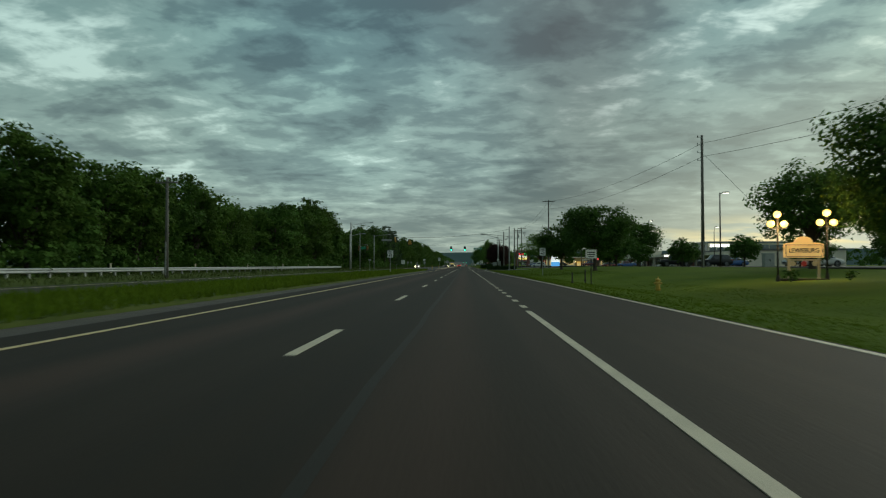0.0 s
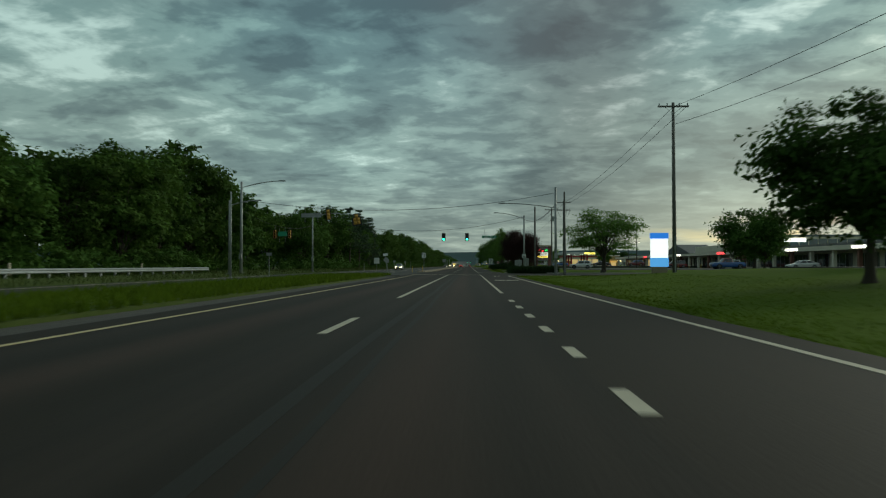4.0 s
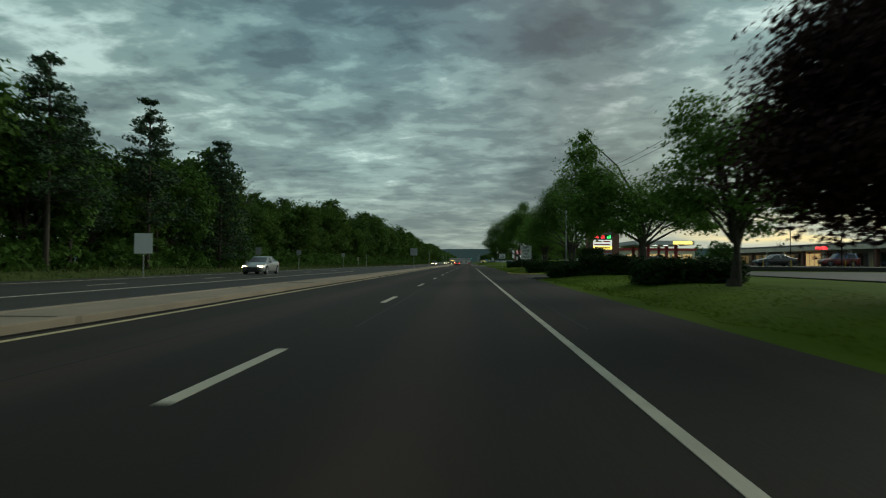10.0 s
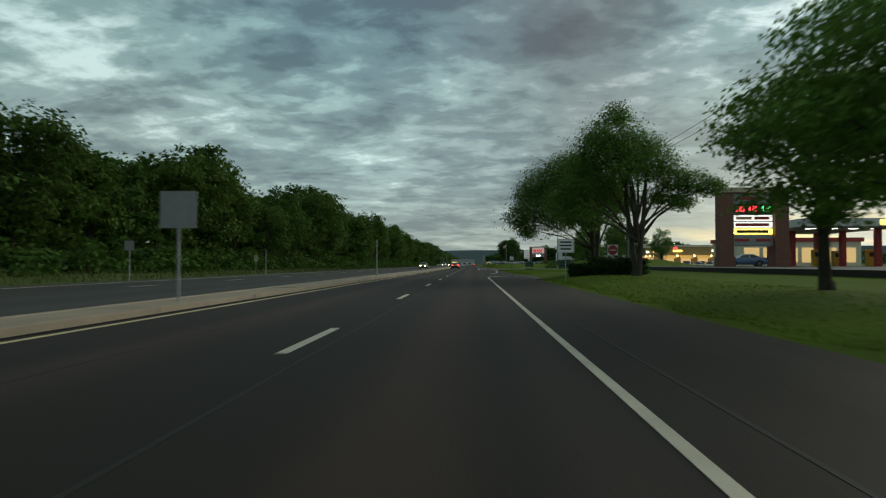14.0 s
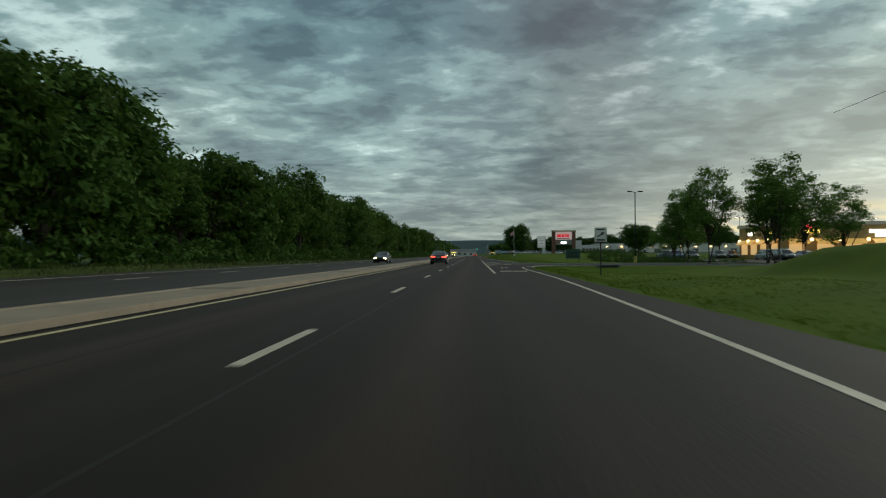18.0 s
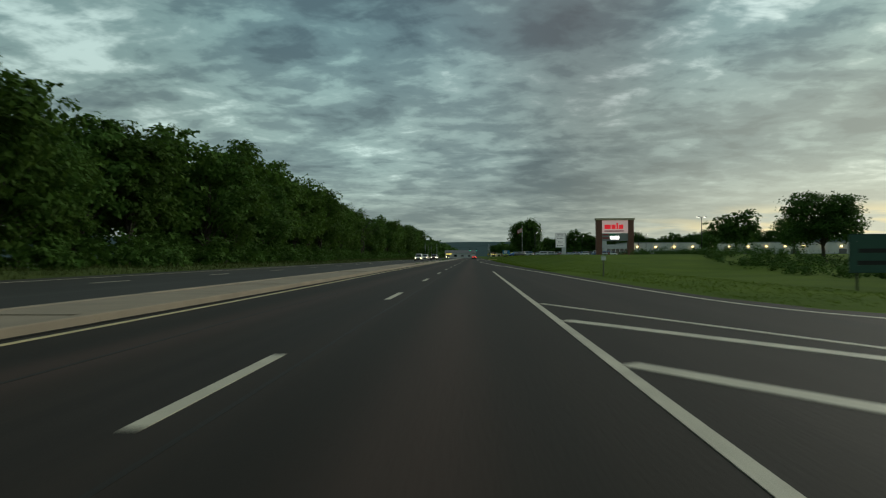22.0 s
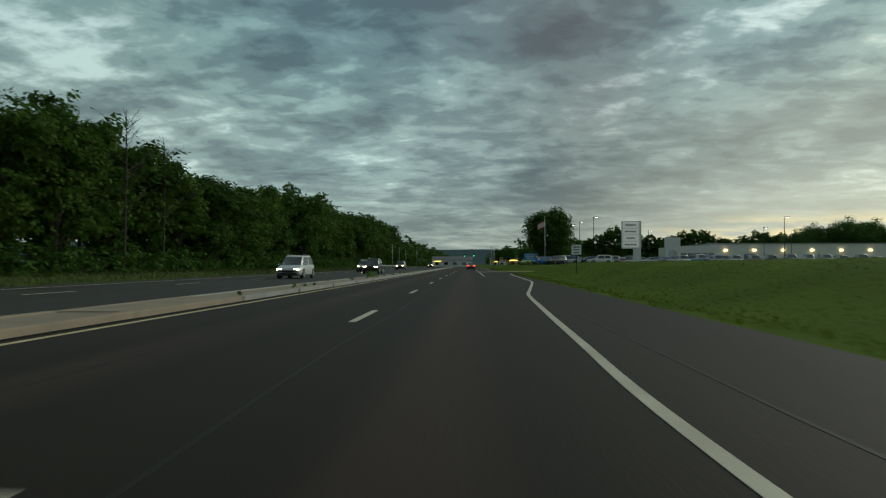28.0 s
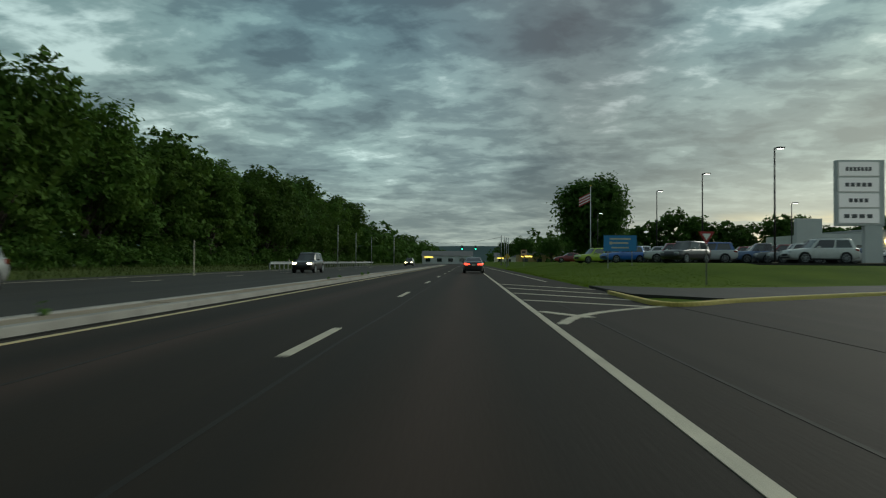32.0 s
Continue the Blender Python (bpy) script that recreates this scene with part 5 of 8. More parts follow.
def lot_lamp(x, y, h, label, z=None, heads=((0.5, 0),), lit=True, r=0.075, mat=None, foot=0.0, group="parking lot lamps"):
    z0 = ground_z(x, y) if z is None else z
    t = thing("parking_lot_lamp", label, "lamp post", group, (x, y, z0))
    mat = mat or STEEL_DARK
    hh = h - z0
    part("pole", tube(B(), (0, 0, -0.2), (0, 0, hh), r * 1.2, r * 0.8, 10), mat, t, smooth=True)
    part("foot", tube(B(), (0, 0, -0.3), (0, 0, 0.12 + foot), r * 3.0, r * 2.8, 12), KERB_YELLOW if foot else CONCRETE, t)
    for reach, ang in heads:
        c, s = math.cos(radians(ang)), math.sin(radians(ang))
        arm = part("arm", tube(B(), (0, 0, hh - 0.08), (c * reach, s * reach, hh), 0.03, seg=6), mat, t)
        head = part("lamp_head", box(B(), -0.30, -0.2, -0.06, 0.30, 0.2, 0.07, 0.03), mat, t)
        head.matrix_local = pose(c * (reach + 0.2), s * (reach + 0.2), hh + 0.03, 0, 0, ang)
        if lit:
            lens = part("lens", box(B(), -0.24, -0.15, -0.10, 0.24, 0.15, -0.062, 0.01), LAMP_WHITE, head)
    return t


def signal_head(x, y, z_top, label, facing=-1, lit=None, doghouse=False, housing=None, group="traffic signals over the junction"):
    """A hung three-lamp traffic signal; facing -1 shows its lamps to our lane, 1 its back."""
    t = thing("traffic_signal", label, "traffic light", group, (x, y, z_top), 0 if facing < 0 else 180)
    housing = housing or SIGNAL_BLACK
    places = [(0, -0.27), (0, -0.63), (0, -0.99)] if not doghouse else [(0, -0.27), (-0.19, -0.63), (0.19, -0.63), (-0.19, -0.99), (0.19, -0.99)]
    part("hanger", tube(B(), (0, 0, -0.08), (0, 0, 0.48 if facing > 0 else 0.28), 0.02, seg=6), GALV_DULL, t)
    for i, (dx, dz) in enumerate(places):
        sec = part("section", box(B(), dx - 0.17, -0.10, dz - 0.175, dx + 0.17, 0.12, dz + 0.175, 0.03), housing, t)
        on = lit is not None and i == lit
        part("lens", tube(B(), (dx, -0.125, dz), (dx, -0.098, dz), 0.15, seg=20), LENS_GREEN if on else LENS_DARK, sec)
        bm = B()
        ring = [[(dx + 0.165 * math.cos(a), yy, dz + 0.165 * math.sin(a)) for a in [radians(-40 + 260 * k / 12) for k in range(13)]] for yy in (-0.10, -0.30)]
        loft(bm, ring, closed=False)
        part("visor", bm, housing, sec)
        if facing > 0:
            part("back_dome", ball(B(), (dx, 0.10, dz), 0.165, 16, 1.0), housing, sec, smooth=True)
    w, z0, z1 = (0.28, -1.20, -0.06) if not doghouse else (0.48, -1.20, -0.06)
    if doghouse:
        plate = [(-0.52, z0 - 0.10), (0.52, z0 - 0.10), (0.52, -0.44), (0.30, -0.34), (0.30, z1 + 0.08), (-0.30, z1 + 0.08), (-0.30, -0.34), (-0.52, -0.44)]
        bm = loft(B(), [[(a, 0.02, b) for a, b in plate], [(a, 0.035, b) for a, b in plate]])
        bmesh.ops.recalc_face_normals(bm, faces=bm.faces)
    else:
        bm = box(B(), -w, 0.02, z0, w, 0.035, z1)
    part("backplate", bm, SIGNAL_BLACK, t)
    if facing > 0:
        t.matrix_world = pose(x, y, z_top, 0, 7, 180)
    return t


def hedge(x0, y0, x1, y1, h, label, seed=1, z=None, round_=False):
    """A clipped hedge: a dense core under a coat of small leaves."""
    rng = np.random.default_rng(seed)
    z0 = ground_z((x0 + x1) / 2, (y0 + y1) / 2) if z is None else z
    t = thing("hedge", label, "hedge", "clipped hedges", (x0, y0, z0))
    w, d = x1 - x0, y1 - y0
    part("core", box(B(), 0.30, 0.30, -0.1, w - 0.30, d - 0.30, h - 0.28, min(0.4, h * 0.4)), LEAF_HEDGE, t)
    centres, radii, counts = [], [], []
    n = max(2, int(w / 0.55)), max(2, int(d / 0.55)), max(2, int(h / 0.45))
    for i in range(n[0] + 1):
        for j in range(n[1] + 1):
            for k in range(n[2] + 1):
                if 0 < i < n[0] and 0 < j < n[1] and k < n[2]:
                    continue
                u, v, s = i / n[0], j / n[1], k / n[2]
                centres.append((0.2 + (w - 0.4) * u + rng.normal() * 0.05, 0.2 + (d - 0.4) * v + rng.normal() * 0.05, 0.12 + (h - 0.3) * s + rng.normal() * 0.04))
                radii.append(0.33)
                counts.append(170)
    foliage = new("foliage", leaf_cloud("foliage", centres, radii, counts, 0.065, LEAF_HEDGE, rng, 0.9, 0, 0.35, spray=3, sides=3))
    foliage.parent = t
    return t


# ---- vehicles ----
TYRE = material("black_tyre_rubber", (0.012, 0.012, 0.012), rough=0.85)
RIM = material("alloy_rim", (0.42, 0.43, 0.44), (0.30, 0.31, 0.32), rough=0.35, metal=0.7)
CAR_GLASS = glass_material("dark_car_glass", (0.018, 0.022, 0.024))
TRIM = material("black_plastic_trim", (0.016, 0.016, 0.016), rough=0.6)
TAIL_LIT = glow("lit_red_tail_light", (1.0, 0.06, 0.03), 3.2)
TAIL_OFF = material("red_tail_lens", (0.22, 0.012, 0.012), rough=0.25)
HEAD_LIT = glow("lit_warm_headlight", (1.0, 0.70, 0.30), 22.0)
HEAD_OFF = material("clear_headlight_lens", (0.55, 0.56, 0.56), rough=0.15, spec=0.8)
PLATE = material("pale_number_plate", (0.45, 0.44, 0.36), rough=0.5)

SHAPES = {
    # length, half width, ground gap, belt heights along the car (rear to front), cabin (rear base, rear roof, front roof, front base), roof height, wheel radius, wheel places
    "sedan": dict(L=4.9, w=0.92, g=0.20, belt=[(-1.0, 0.78), (-0.93, 0.98), (-0.60, 1.05), (0.30, 0.98), (0.55, 0.92), (0.90, 0.74), (1.0, 0.60)], cab=(-2.02, -0.80, 0.28, 1.28), roof=1.45, r=0.33, ax=(-1.42, 1.45)),
    "suv": dict(L=4.75, w=0.95, g=0.26, belt=[(-1.0, 0.95), (-0.95, 1.10), (-0.2, 1.10), (0.38, 1.06), (0.58, 1.02), (0.92, 0.92), (1.0, 0.70)], cab=(-2.22, -1.95, 0.35, 1.05), roof=1.74, r=0.37, ax=(-1.38, 1.42)),
    "minivan": dict(L=5.0, w=0.98, g=0.22, belt=[(-1.0, 0.92), (-0.95, 1.05), (-0.2, 1.06), (0.45, 1.03), (0.68, 0.98), (0.93, 0.82), (1.0, 0.66)], cab=(-2.35, -2.10, 0.65, 1.65), roof=1.76, r=0.35, ax=(-1.5, 1.5)),
    "pickup": dict(L=5.8, w=1.0, g=0.33, belt=[(-1.0, 1.15), (-0.97, 1.22), (-0.3, 1.22), (0.22, 1.20), (0.45, 1.18), (0.93, 1.10), (1.0, 0.85)], cab=(-0.75, -0.55, 0.75, 1.35), roof=1.92, r=0.41, ax=(-1.85, 1.75)),
}


def car(kind, paint, label, lights=False, name="car", group="", tail=False, near=False):
    """A car that drives along +y, on its wheels at z = 0."""
    s = SHAPES[kind]
    t = thing(name, label, "car", group)
    L, w, g = s["L"] / 2, s["w"], s["g"]
    belt = [(f, z) for f, z in bend(s["belt"], 4)]
    rings = []
    for f, zb in belt:
        k = 1.0 - 0.20 * (max(0, abs(f) - 0.66) / 0.34) ** 2
        zl = g + 0.16 * (max(0, abs(f) - 0.80) / 0.20) ** 2
        hw = w * k
        half = [(0.84, zl), (0.95, zl + 0.07), (0.995, zl + 0.20), (1.0, zl + (zb - zl) * 0.55), (0.985, zb - 0.14), (0.945, zb - 0.05), (0.86, zb - 0.005), (0.60, zb + 0.018)]
        rings.append([(hw * a, f * L, z) for a, z in half] + [(0, f * L, zb + 0.028)] + [(-hw * a, f * L, z) for a, z in reversed(half)])
    bm = loft(B(), rings)
    bmesh.ops.recalc_face_normals(bm, faces=bm.faces)
    part("body", bm, paint, t, smooth=True)
    a, b, c, d = s["cab"]
    zr = s["roof"]

    def zbelt(y):
        for (f0, z0), (f1, z1) in zip(belt, belt[1:]):
            if f0 <= y / L <= f1:
                return z0 + (z1 - z0) * (y / L - f0) / (f1 - f0)
        return 0.9

    za, zd = zbelt(a) - 0.03, zbelt(d) - 0.02
    layers = []
    for h, shrink, lift in ((0.0, 0, 0), (0.07, 0, 0), (0.48, 0, 0), (0.86, 0, 0), (0.95, 0.01, 0.0), (1.0, 0.10, 0.0)):
        bow_h = h ** 0.86
        yr, yf = a + (b - a) * bow_h, d + (c - d) * bow_h
        wh = w * (0.90 + (0.71 - 0.90) * h ** 1.15) * (1 - shrink)
        yr, yf = yr + shrink * 0.9, yf - shrink * 0.9
        plan = [(u, yf + 0.10 * (1 - u * u) - 0.05) for u in (-0.86, -0.4, 0.0, 0.4, 0.86)]
        side = [(1 - 0.06 * abs(2 * q - 1) ** 3, yf + (yr - yf) * q) for q in (0.07, 0.49, 0.53, 0.90)]
        plan += side + [(u, yr - 0.10 * (1 - u * u) + 0.05) for u in (0.86, 0.4, 0.0, -0.4, -0.86)] + [(-u, y) for u, y in reversed(side)]
        layers.append([(u * wh, y, (za + (zd - za) * (y - a) / (d - a)) * (1 - h) + (zr + lift) * h) for u, y in plan])
    n = len(layers[0])
    kind_of = ["windscreen"] * 4 + ["roof", "side_front", "roof", "side_rear", "roof"] + ["rear_window"] * 4 + ["roof", "left_rear", "roof", "left_front", "roof"]
    glass = {"windscreen": "windscreen", "rear_window": "rear_window", "side_front": "side_window", "side_rear": "side_window", "left_rear": "side_window", "left_front": "side_window"}
    meshes = {}
    for r in range(len(layers) - 1):
        for i in range(n):
            key = kind_of[i] if r in (1, 2) else "roof"
            bm = meshes.setdefault(key, B())
            j = (i + 1) % n
            bm.faces.new([bm.verts.new(p) for p in (layers[r][i], layers[r][j], layers[r + 1][j], layers[r + 1][i])])
    top = meshes["roof"]
    middle = top.verts.new((0, (b + c) / 2, zr + 0.035))
    ring = [top.verts.new(p) for p in layers[-1]]
    for i in range(n):
        top.faces.new((ring[i], ring[(i + 1) % n], middle))
    for key, bm in meshes.items():
        bmesh.ops.remove_doubles(bm, verts=bm.verts, dist=0.0005)
        bmesh.ops.recalc_face_normals(bm, faces=bm.faces)
        part(glass.get(key, key), bm, CAR_GLASS if key in glass else paint, t, smooth=True)
    zs, zh = s["belt"][1][1], s["belt"][-2][1] - 0.10
    for sg in (-1, 1):
        part("mirror", box(B(), sg * (w * 0.96), d - 0.62, zd + 0.03, sg * (w + 0.16), d - 0.46, zd + 0.17, 0.03), paint, t)
        lamp = loft(B(), [[(sg * u * w, -L + e + 0.02, zs + z0), (sg * u * w, -L + e + 0.02, zs + z1), (sg * u * w * 0.95, -L + e + 0.14, zs + z1), (sg * u * w * 0.95, -L + e + 0.14, zs + z0)] for u, e, z0, z1 in ((0.36, -0.05, -0.20, -0.13), (0.60, -0.045, -0.24, -0.09), (0.80, -0.01, -0.25, -0.07), (0.93, 0.20, -0.20, -0.06))])
        bmesh.ops.recalc_face_normals(lamp, faces=lamp.faces)
        part("tail_light", lamp, TAIL_LIT if tail else TAIL_OFF, t)
        part("headlight", box(B(), sg * (w * 0.46), L - 0.34, zh - 0.09, sg * (w * 0.83), L - 0.02, zh + 0.05, 0.03), HEAD_LIT if lights else HEAD_OFF, t)
        if not near:
            continue
        part("door_handle", box(B(), sg * (w * 0.985), -0.25, zs - 0.16, sg * (w + 0.022), -0.05, zs - 0.12, 0.008), paint, t)
        part("sill", box(B(), sg * (w * 0.90), s["ax"][0] + 0.45, g - 0.01, sg * (w + 0.008), s["ax"][1] - 0.45, g + 0.09, 0.02), TRIM, t)
    part("grille", box(B(), -w * 0.44, L - 0.1, g + 0.24, w * 0.44, L + 0.012, s["belt"][-1][1] - 0.02, 0.02), TRIM, t)
    part("bumper", box(B(), -w * 0.74, -L - 0.02, g + 0.12, w * 0.74, -L + 0.25, g + 0.28, 0.03), TRIM, t)
    if near:
        part("bumper", box(B(), -w * 0.72, L - 0.25, g + 0.10, w * 0.72, L + 0.014, g + 0.22, 0.03), TRIM, t)
    part("number_plate", box(B(), -0.16, -L - 0.03, zs - 0.30, 0.16, -L + 0.05, zs - 0.14), PLATE, t)
    if kind == "pickup":
        part("cargo_bed", box(B(), -w * 0.84, -L + 0.10, s["belt"][2][1] - 0.02, w * 0.84, a - 0.12, s["belt"][2][1] + 0.05), TRIM, t)
    if near and kind in ("suv", "minivan"):
        for sg in (-1, 1):
            part("roof_rail", tube(B(), (sg * w * 0.60, b + 0.25, zr + 0.05), (sg * w * 0.60, c - 0.15, zr + 0.05), 0.022, seg=6), GALV_DULL, t)
    for y in s["ax"]:
        for sg in (-1, 1):
            r = s["r"]
            xo = sg * (w + 0.016)
            bm = tube(B(), (xo - sg * 0.24, y, r), (xo, y, r), r, seg=22)
            bmesh.ops.bevel(bm, geom=[e for e in bm.edges if e.calc_face_angle(0) > 1.2], offset=0.03, segments=2, affect="EDGES")
            # wider black disc, added for the shaded gap of the wheel arch
            tube(bm, (xo - sg * 0.20, y, r + 0.02), (xo - sg * 0.010, y, r + 0.02), r * 1.15, seg=24)
            tyre = part("wheel", bm, TYRE, t, smooth=False)
            bm = tube(B(), (xo - sg * 0.05, y, r), (xo + sg * 0.012, y, r), r * 0.24, seg=12)
            for k in range(10):
                ang = k * 2 * math.pi / 10
                tube(bm, (xo + sg * 0.004, y, r), (xo + sg * 0.004, y + math.cos(ang) * r * 0.68, r + math.sin(ang) * r * 0.68), 0.030, 0.020, 5)
            for k in range(20):
                p0, p1 = k * math.pi / 10, (k + 1) * math.pi / 10
                tube(bm, (xo + sg * 0.002, y + math.cos(p0) * r * 0.69, r + math.sin(p0) * r * 0.69), (xo + sg * 0.002, y + math.cos(p1) * r * 0.69, r + math.sin(p1) * r * 0.69), 0.022, seg=5)
            part("rim", bm, RIM, tyre)
    return t


PAINT_LOT = paint_random("dealer_paint", [(0.60, 0.60, 0.58), (0.02, 0.02, 0.022), (0.10, 0.11, 0.115), (0.55, 0.55, 0.54), (0.03, 0.10, 0.30), (0.25, 0.26, 0.27), (0.05, 0.05, 0.055), (0.20, 0.03, 0.03), (0.45, 0.46, 0.46), (0.10, 0.16, 0.30)])
PAINT_WHITE = material("white_car_paint", (0.62, 0.62, 0.60), rough=0.3, coat=0.6)
PAINT_SILVER = material("silver_car_paint", (0.40, 0.41, 0.40), rough=0.3, coat=0.6, metal=0.4)
PAINT_GREY = material("dark_grey_car_paint", (0.045, 0.042, 0.045), rough=0.28, coat=0.7, metal=0.3)
PAINT_PLUM = material("plum_grey_car_paint", (0.070, 0.052, 0.058), (0.062, 0.046, 0.052), rough=0.25, coat=0.8, metal=0.4)
PAINT_BLACK = material("black_car_paint", (0.008, 0.008, 0.010), rough=0.28, coat=0.25, spec=0.3)
PAINT_BLUE = material("bright_blue_car_paint", (0.02, 0.14, 0.50), rough=0.3, coat=0.6)
PAINT_LIME = material("lime_car_paint", (0.42, 0.55, 0.05), rough=0.3, coat=0.6)
PAINT_RED = material("dark_red_car_paint", (0.25, 0.03, 0.03), rough=0.3, coat=0.6)


# ---- the first stretch: lawn, guard rail, welcome sign ----
def guard_rail(x, y0, y1):
    t = thing("guard_rail", "galvanised steel guard rail on short posts", "guard rail", at=(x, y0, 0.1))
    prof = [(0.0, 0.48), (-0.05, 0.53), (-0.05, 0.57), (0.0, 0.63), (-0.05, 0.69), (-0.05, 0.74), (0.0, 0.79), (0.012, 0.79), (-0.038, 0.73), (-0.038, 0.695), (0.012, 0.63), (-0.038, 0.565), (-0.038, 0.535), (0.012, 0.48)]
    n = 0
    y = 0.0
    while y < y1 - y0 - 0.1:
        ob = part("rail", loft(B(), [[(a * -1, y, z) for a, z in prof], [(a * -1, y + 3.80, z) for a, z in prof]]), GALV, t)
        y += 3.81
    for k in range(int((y1 - y0) / 1.905)):
        part("post", box(B(), -0.16, k * 1.905 + 0.05, -0.5, -0.03, k * 1.905 + 0.20, 0.66, 0.01), GALV_DULL, t)
    for k in range(int((y1 - y0) / 15)):
        part("reflector_post", box(B(), -0.12, k * 15 + 8.0, 0.4, -0.03, k * 15 + 8.1, 1.12), LINE_WHITE, t, "white plastic reflector post")


guard_rail(-25.2, -20, 136)
guard_rail(-21.95, 664, 742)
utility_pole(-22.9, 51.8, 7.9, "weathered wooden utility pole beside the guard rail", arms=(0.4,), arm_w=1.8, z=0.3)
steel_pole(-23.6, 137.5, 7.6, "grey street light pole beside the side road", arm=(2.6, 0.5, 7.1), z=0.2, name="street_lamp")
steel_pole(-20.0, 128, 7.4, "bare grey steel pole on the verge", r=0.08, z=0.0, name="steel_pole")
sign("white speed limit sign on a steel post in the median", -7.76, 71.9, 0.62, 0.78, 2.28, WHITE_SIGN, [("SPEED", 0.17, 0, 0.26, 0.95), ("LIMIT", 0.17, 0, 0.08, 0.95), ("45", 0.40, 0, -0.20, 1.1)], z=0.1, group="speed limit signs")
sign("white speed limit sign on a steel post on the lawn", 8.2, 69.1, 0.62, 0.78, 2.44, WHITE_SIGN, [("SPEED", 0.17, 0, 0.26, 0.95), ("LIMIT", 0.17, 0, 0.08, 0.95), ("45", 0.40, 0, -0.20, 1.1)], group="speed limit signs")
sign("small white sign with two grey lines on a dark post", 8.18, 43.1, 0.72, 0.56, 1.76, WHITE_SIGN, post_mat=STEEL_DARK, bars=((0, 0.10, 0.5, 0.06), (0, -0.04, 0.5, 0.06), (0, -0.16, 0.36, 0.05)))
delineator(8.6, 47.5, 0.75, STEEL_DARK, "short dark marker post on the lawn")
delineator(6.9, 42.5, 0.6, STEEL_DARK, "short dark marker post at the lawn edge")


def hydrant(x, y):
    t = thing("fire_hydrant", "yellow fire hydrant on the lawn", "hydrant", at=(x, y, ground_z(x, y)))
    part("barrel", tube(B(), (0, 0, -0.1), (0, 0, 0.56), 0.12, 0.11, 14), HYDRANT_PAINT, t, smooth=True)
    part("flange", tube(B(), (0, 0, 0.08), (0, 0, 0.12), 0.17, seg=14), HYDRANT_PAINT, t)
    part("bonnet", ball(B(), (0, 0, 0.58), 0.14, 14, 0.8), HYDRANT_PAINT, t, smooth=True)
    part("nut", tube(B(), (0, 0, 0.66), (0, 0, 0.78), 0.035, seg=6), HYDRANT_PAINT, t)
    for sx, sy in ((1, 0), (-1, 0), (0, -1)):
        part("outlet_cap", tube(B(), (sx * 0.08, sy * 0.08, 0.42), (sx * 0.21, sy * 0.21, 0.42), 0.065, seg=12), HYDRANT_PAINT, t)


hydrant(11.0, 38.5)


def globe_lamp(x, y):
    z0 = ground_z(x, y)
    t = thing("globe_lamp", "dark lamp post with three glowing warm globes", "lamp post", "globe lamps beside the welcome sign", (x, y, z0))
    part("pole", tube(B(), (0, 0, -0.2), (0, 0, 3.52), 0.06, 0.045, 12), STEEL_DARK, t, smooth=True)
    part("base", tube(B(), (0, 0, -0.1), (0, 0, 0.35), 0.14, 0.09, 12), STEEL_DARK, t)
    for dx, dz in ((-0.38, 3.30), (0.38, 3.30), (0, 3.86)):
        part("globe", ball(B(), (dx, 0, dz), 0.20, 18), LAMP_WARM, t, "glowing warm glass globe", smooth=True)
        part("holder", tube(B(), (dx, 0, dz - 0.30), (dx, 0, dz - 0.18), 0.09, 0.06, 10), STEEL_DARK, t)
    part("arm", tube(B(), (-0.38, 0, 3.05), (0.38, 0, 3.05), 0.025, seg=8), STEEL_DARK, t)


def welcome_sign(x, y):
    z0 = ground_z(x, y)
    t = thing("welcome_sign", "carved cream town welcome sign with arched top", "sign", at=(x, y, z0 + 0.68))
    w = 1.12
    outline = [(-w, 0.62), (w, 0.62), (w, 1.40), (w * 0.82, 1.46), (w * 0.48, 1.50)] + [(0.52 * math.cos(radians(a)), 1.50 + 0.34 * math.sin(radians(a))) for a in range(0, 181, 15)] + [(-w * 0.48, 1.50), (-w * 0.82, 1.46), (-w, 1.40)]
    bm = loft(B(), [[(px, -0.06, pz) for px, pz in outline], [(px, 0.06, pz) for px, pz in outline]])
    bmesh.ops.recalc_face_normals(bm, faces=bm.faces)
    part("board", bm, CREAM_LIT, t, "softly lit cream sign board")
    bm = B()
    for x0, z0_, x1, z1 in ((-1.05, 0.68, 1.05, 0.71), (-1.05, 1.34, 1.05, 1.37), (-1.05, 0.71, -1.02, 1.34), (1.02, 0.71, 1.05, 1.34)):
        box(bm, x0, -0.075, z0_, x1, -0.061, z1)
    part("frame", bm, BARK, t)
    letters("LEWISBURG", 0.36, BARK, Matrix.Translation((0, -0.066, 1.02)) @ FACING, t, 0.01, squeeze=0.9, bold=0.006)
    part("lower_rail", box(B(), -1.0, -0.04, 0.44, 1.0, 0.04, 0.54, 0.01), CREAM, t)
    for k, dx in enumerate((-0.62, 0.0, 0.62)):
        part("emblem", tube(B(), (dx, -0.05, 0.28), (dx, 0.02, 0.28), 0.15, seg=16), (CREAM, RED_SIGN, CREAM)[k], t)
    for dx in (-0.85, 0.85):
        part("post", box(B(), dx - 0.07, -0.05, -1.0, dx + 0.07, 0.05, 0.64, 0.01), CREAM, t)
    part("planter", box(B(), -1.3, -0.35, -0.83, 1.3, 0.3, -0.58, 0.05), SOIL, t)


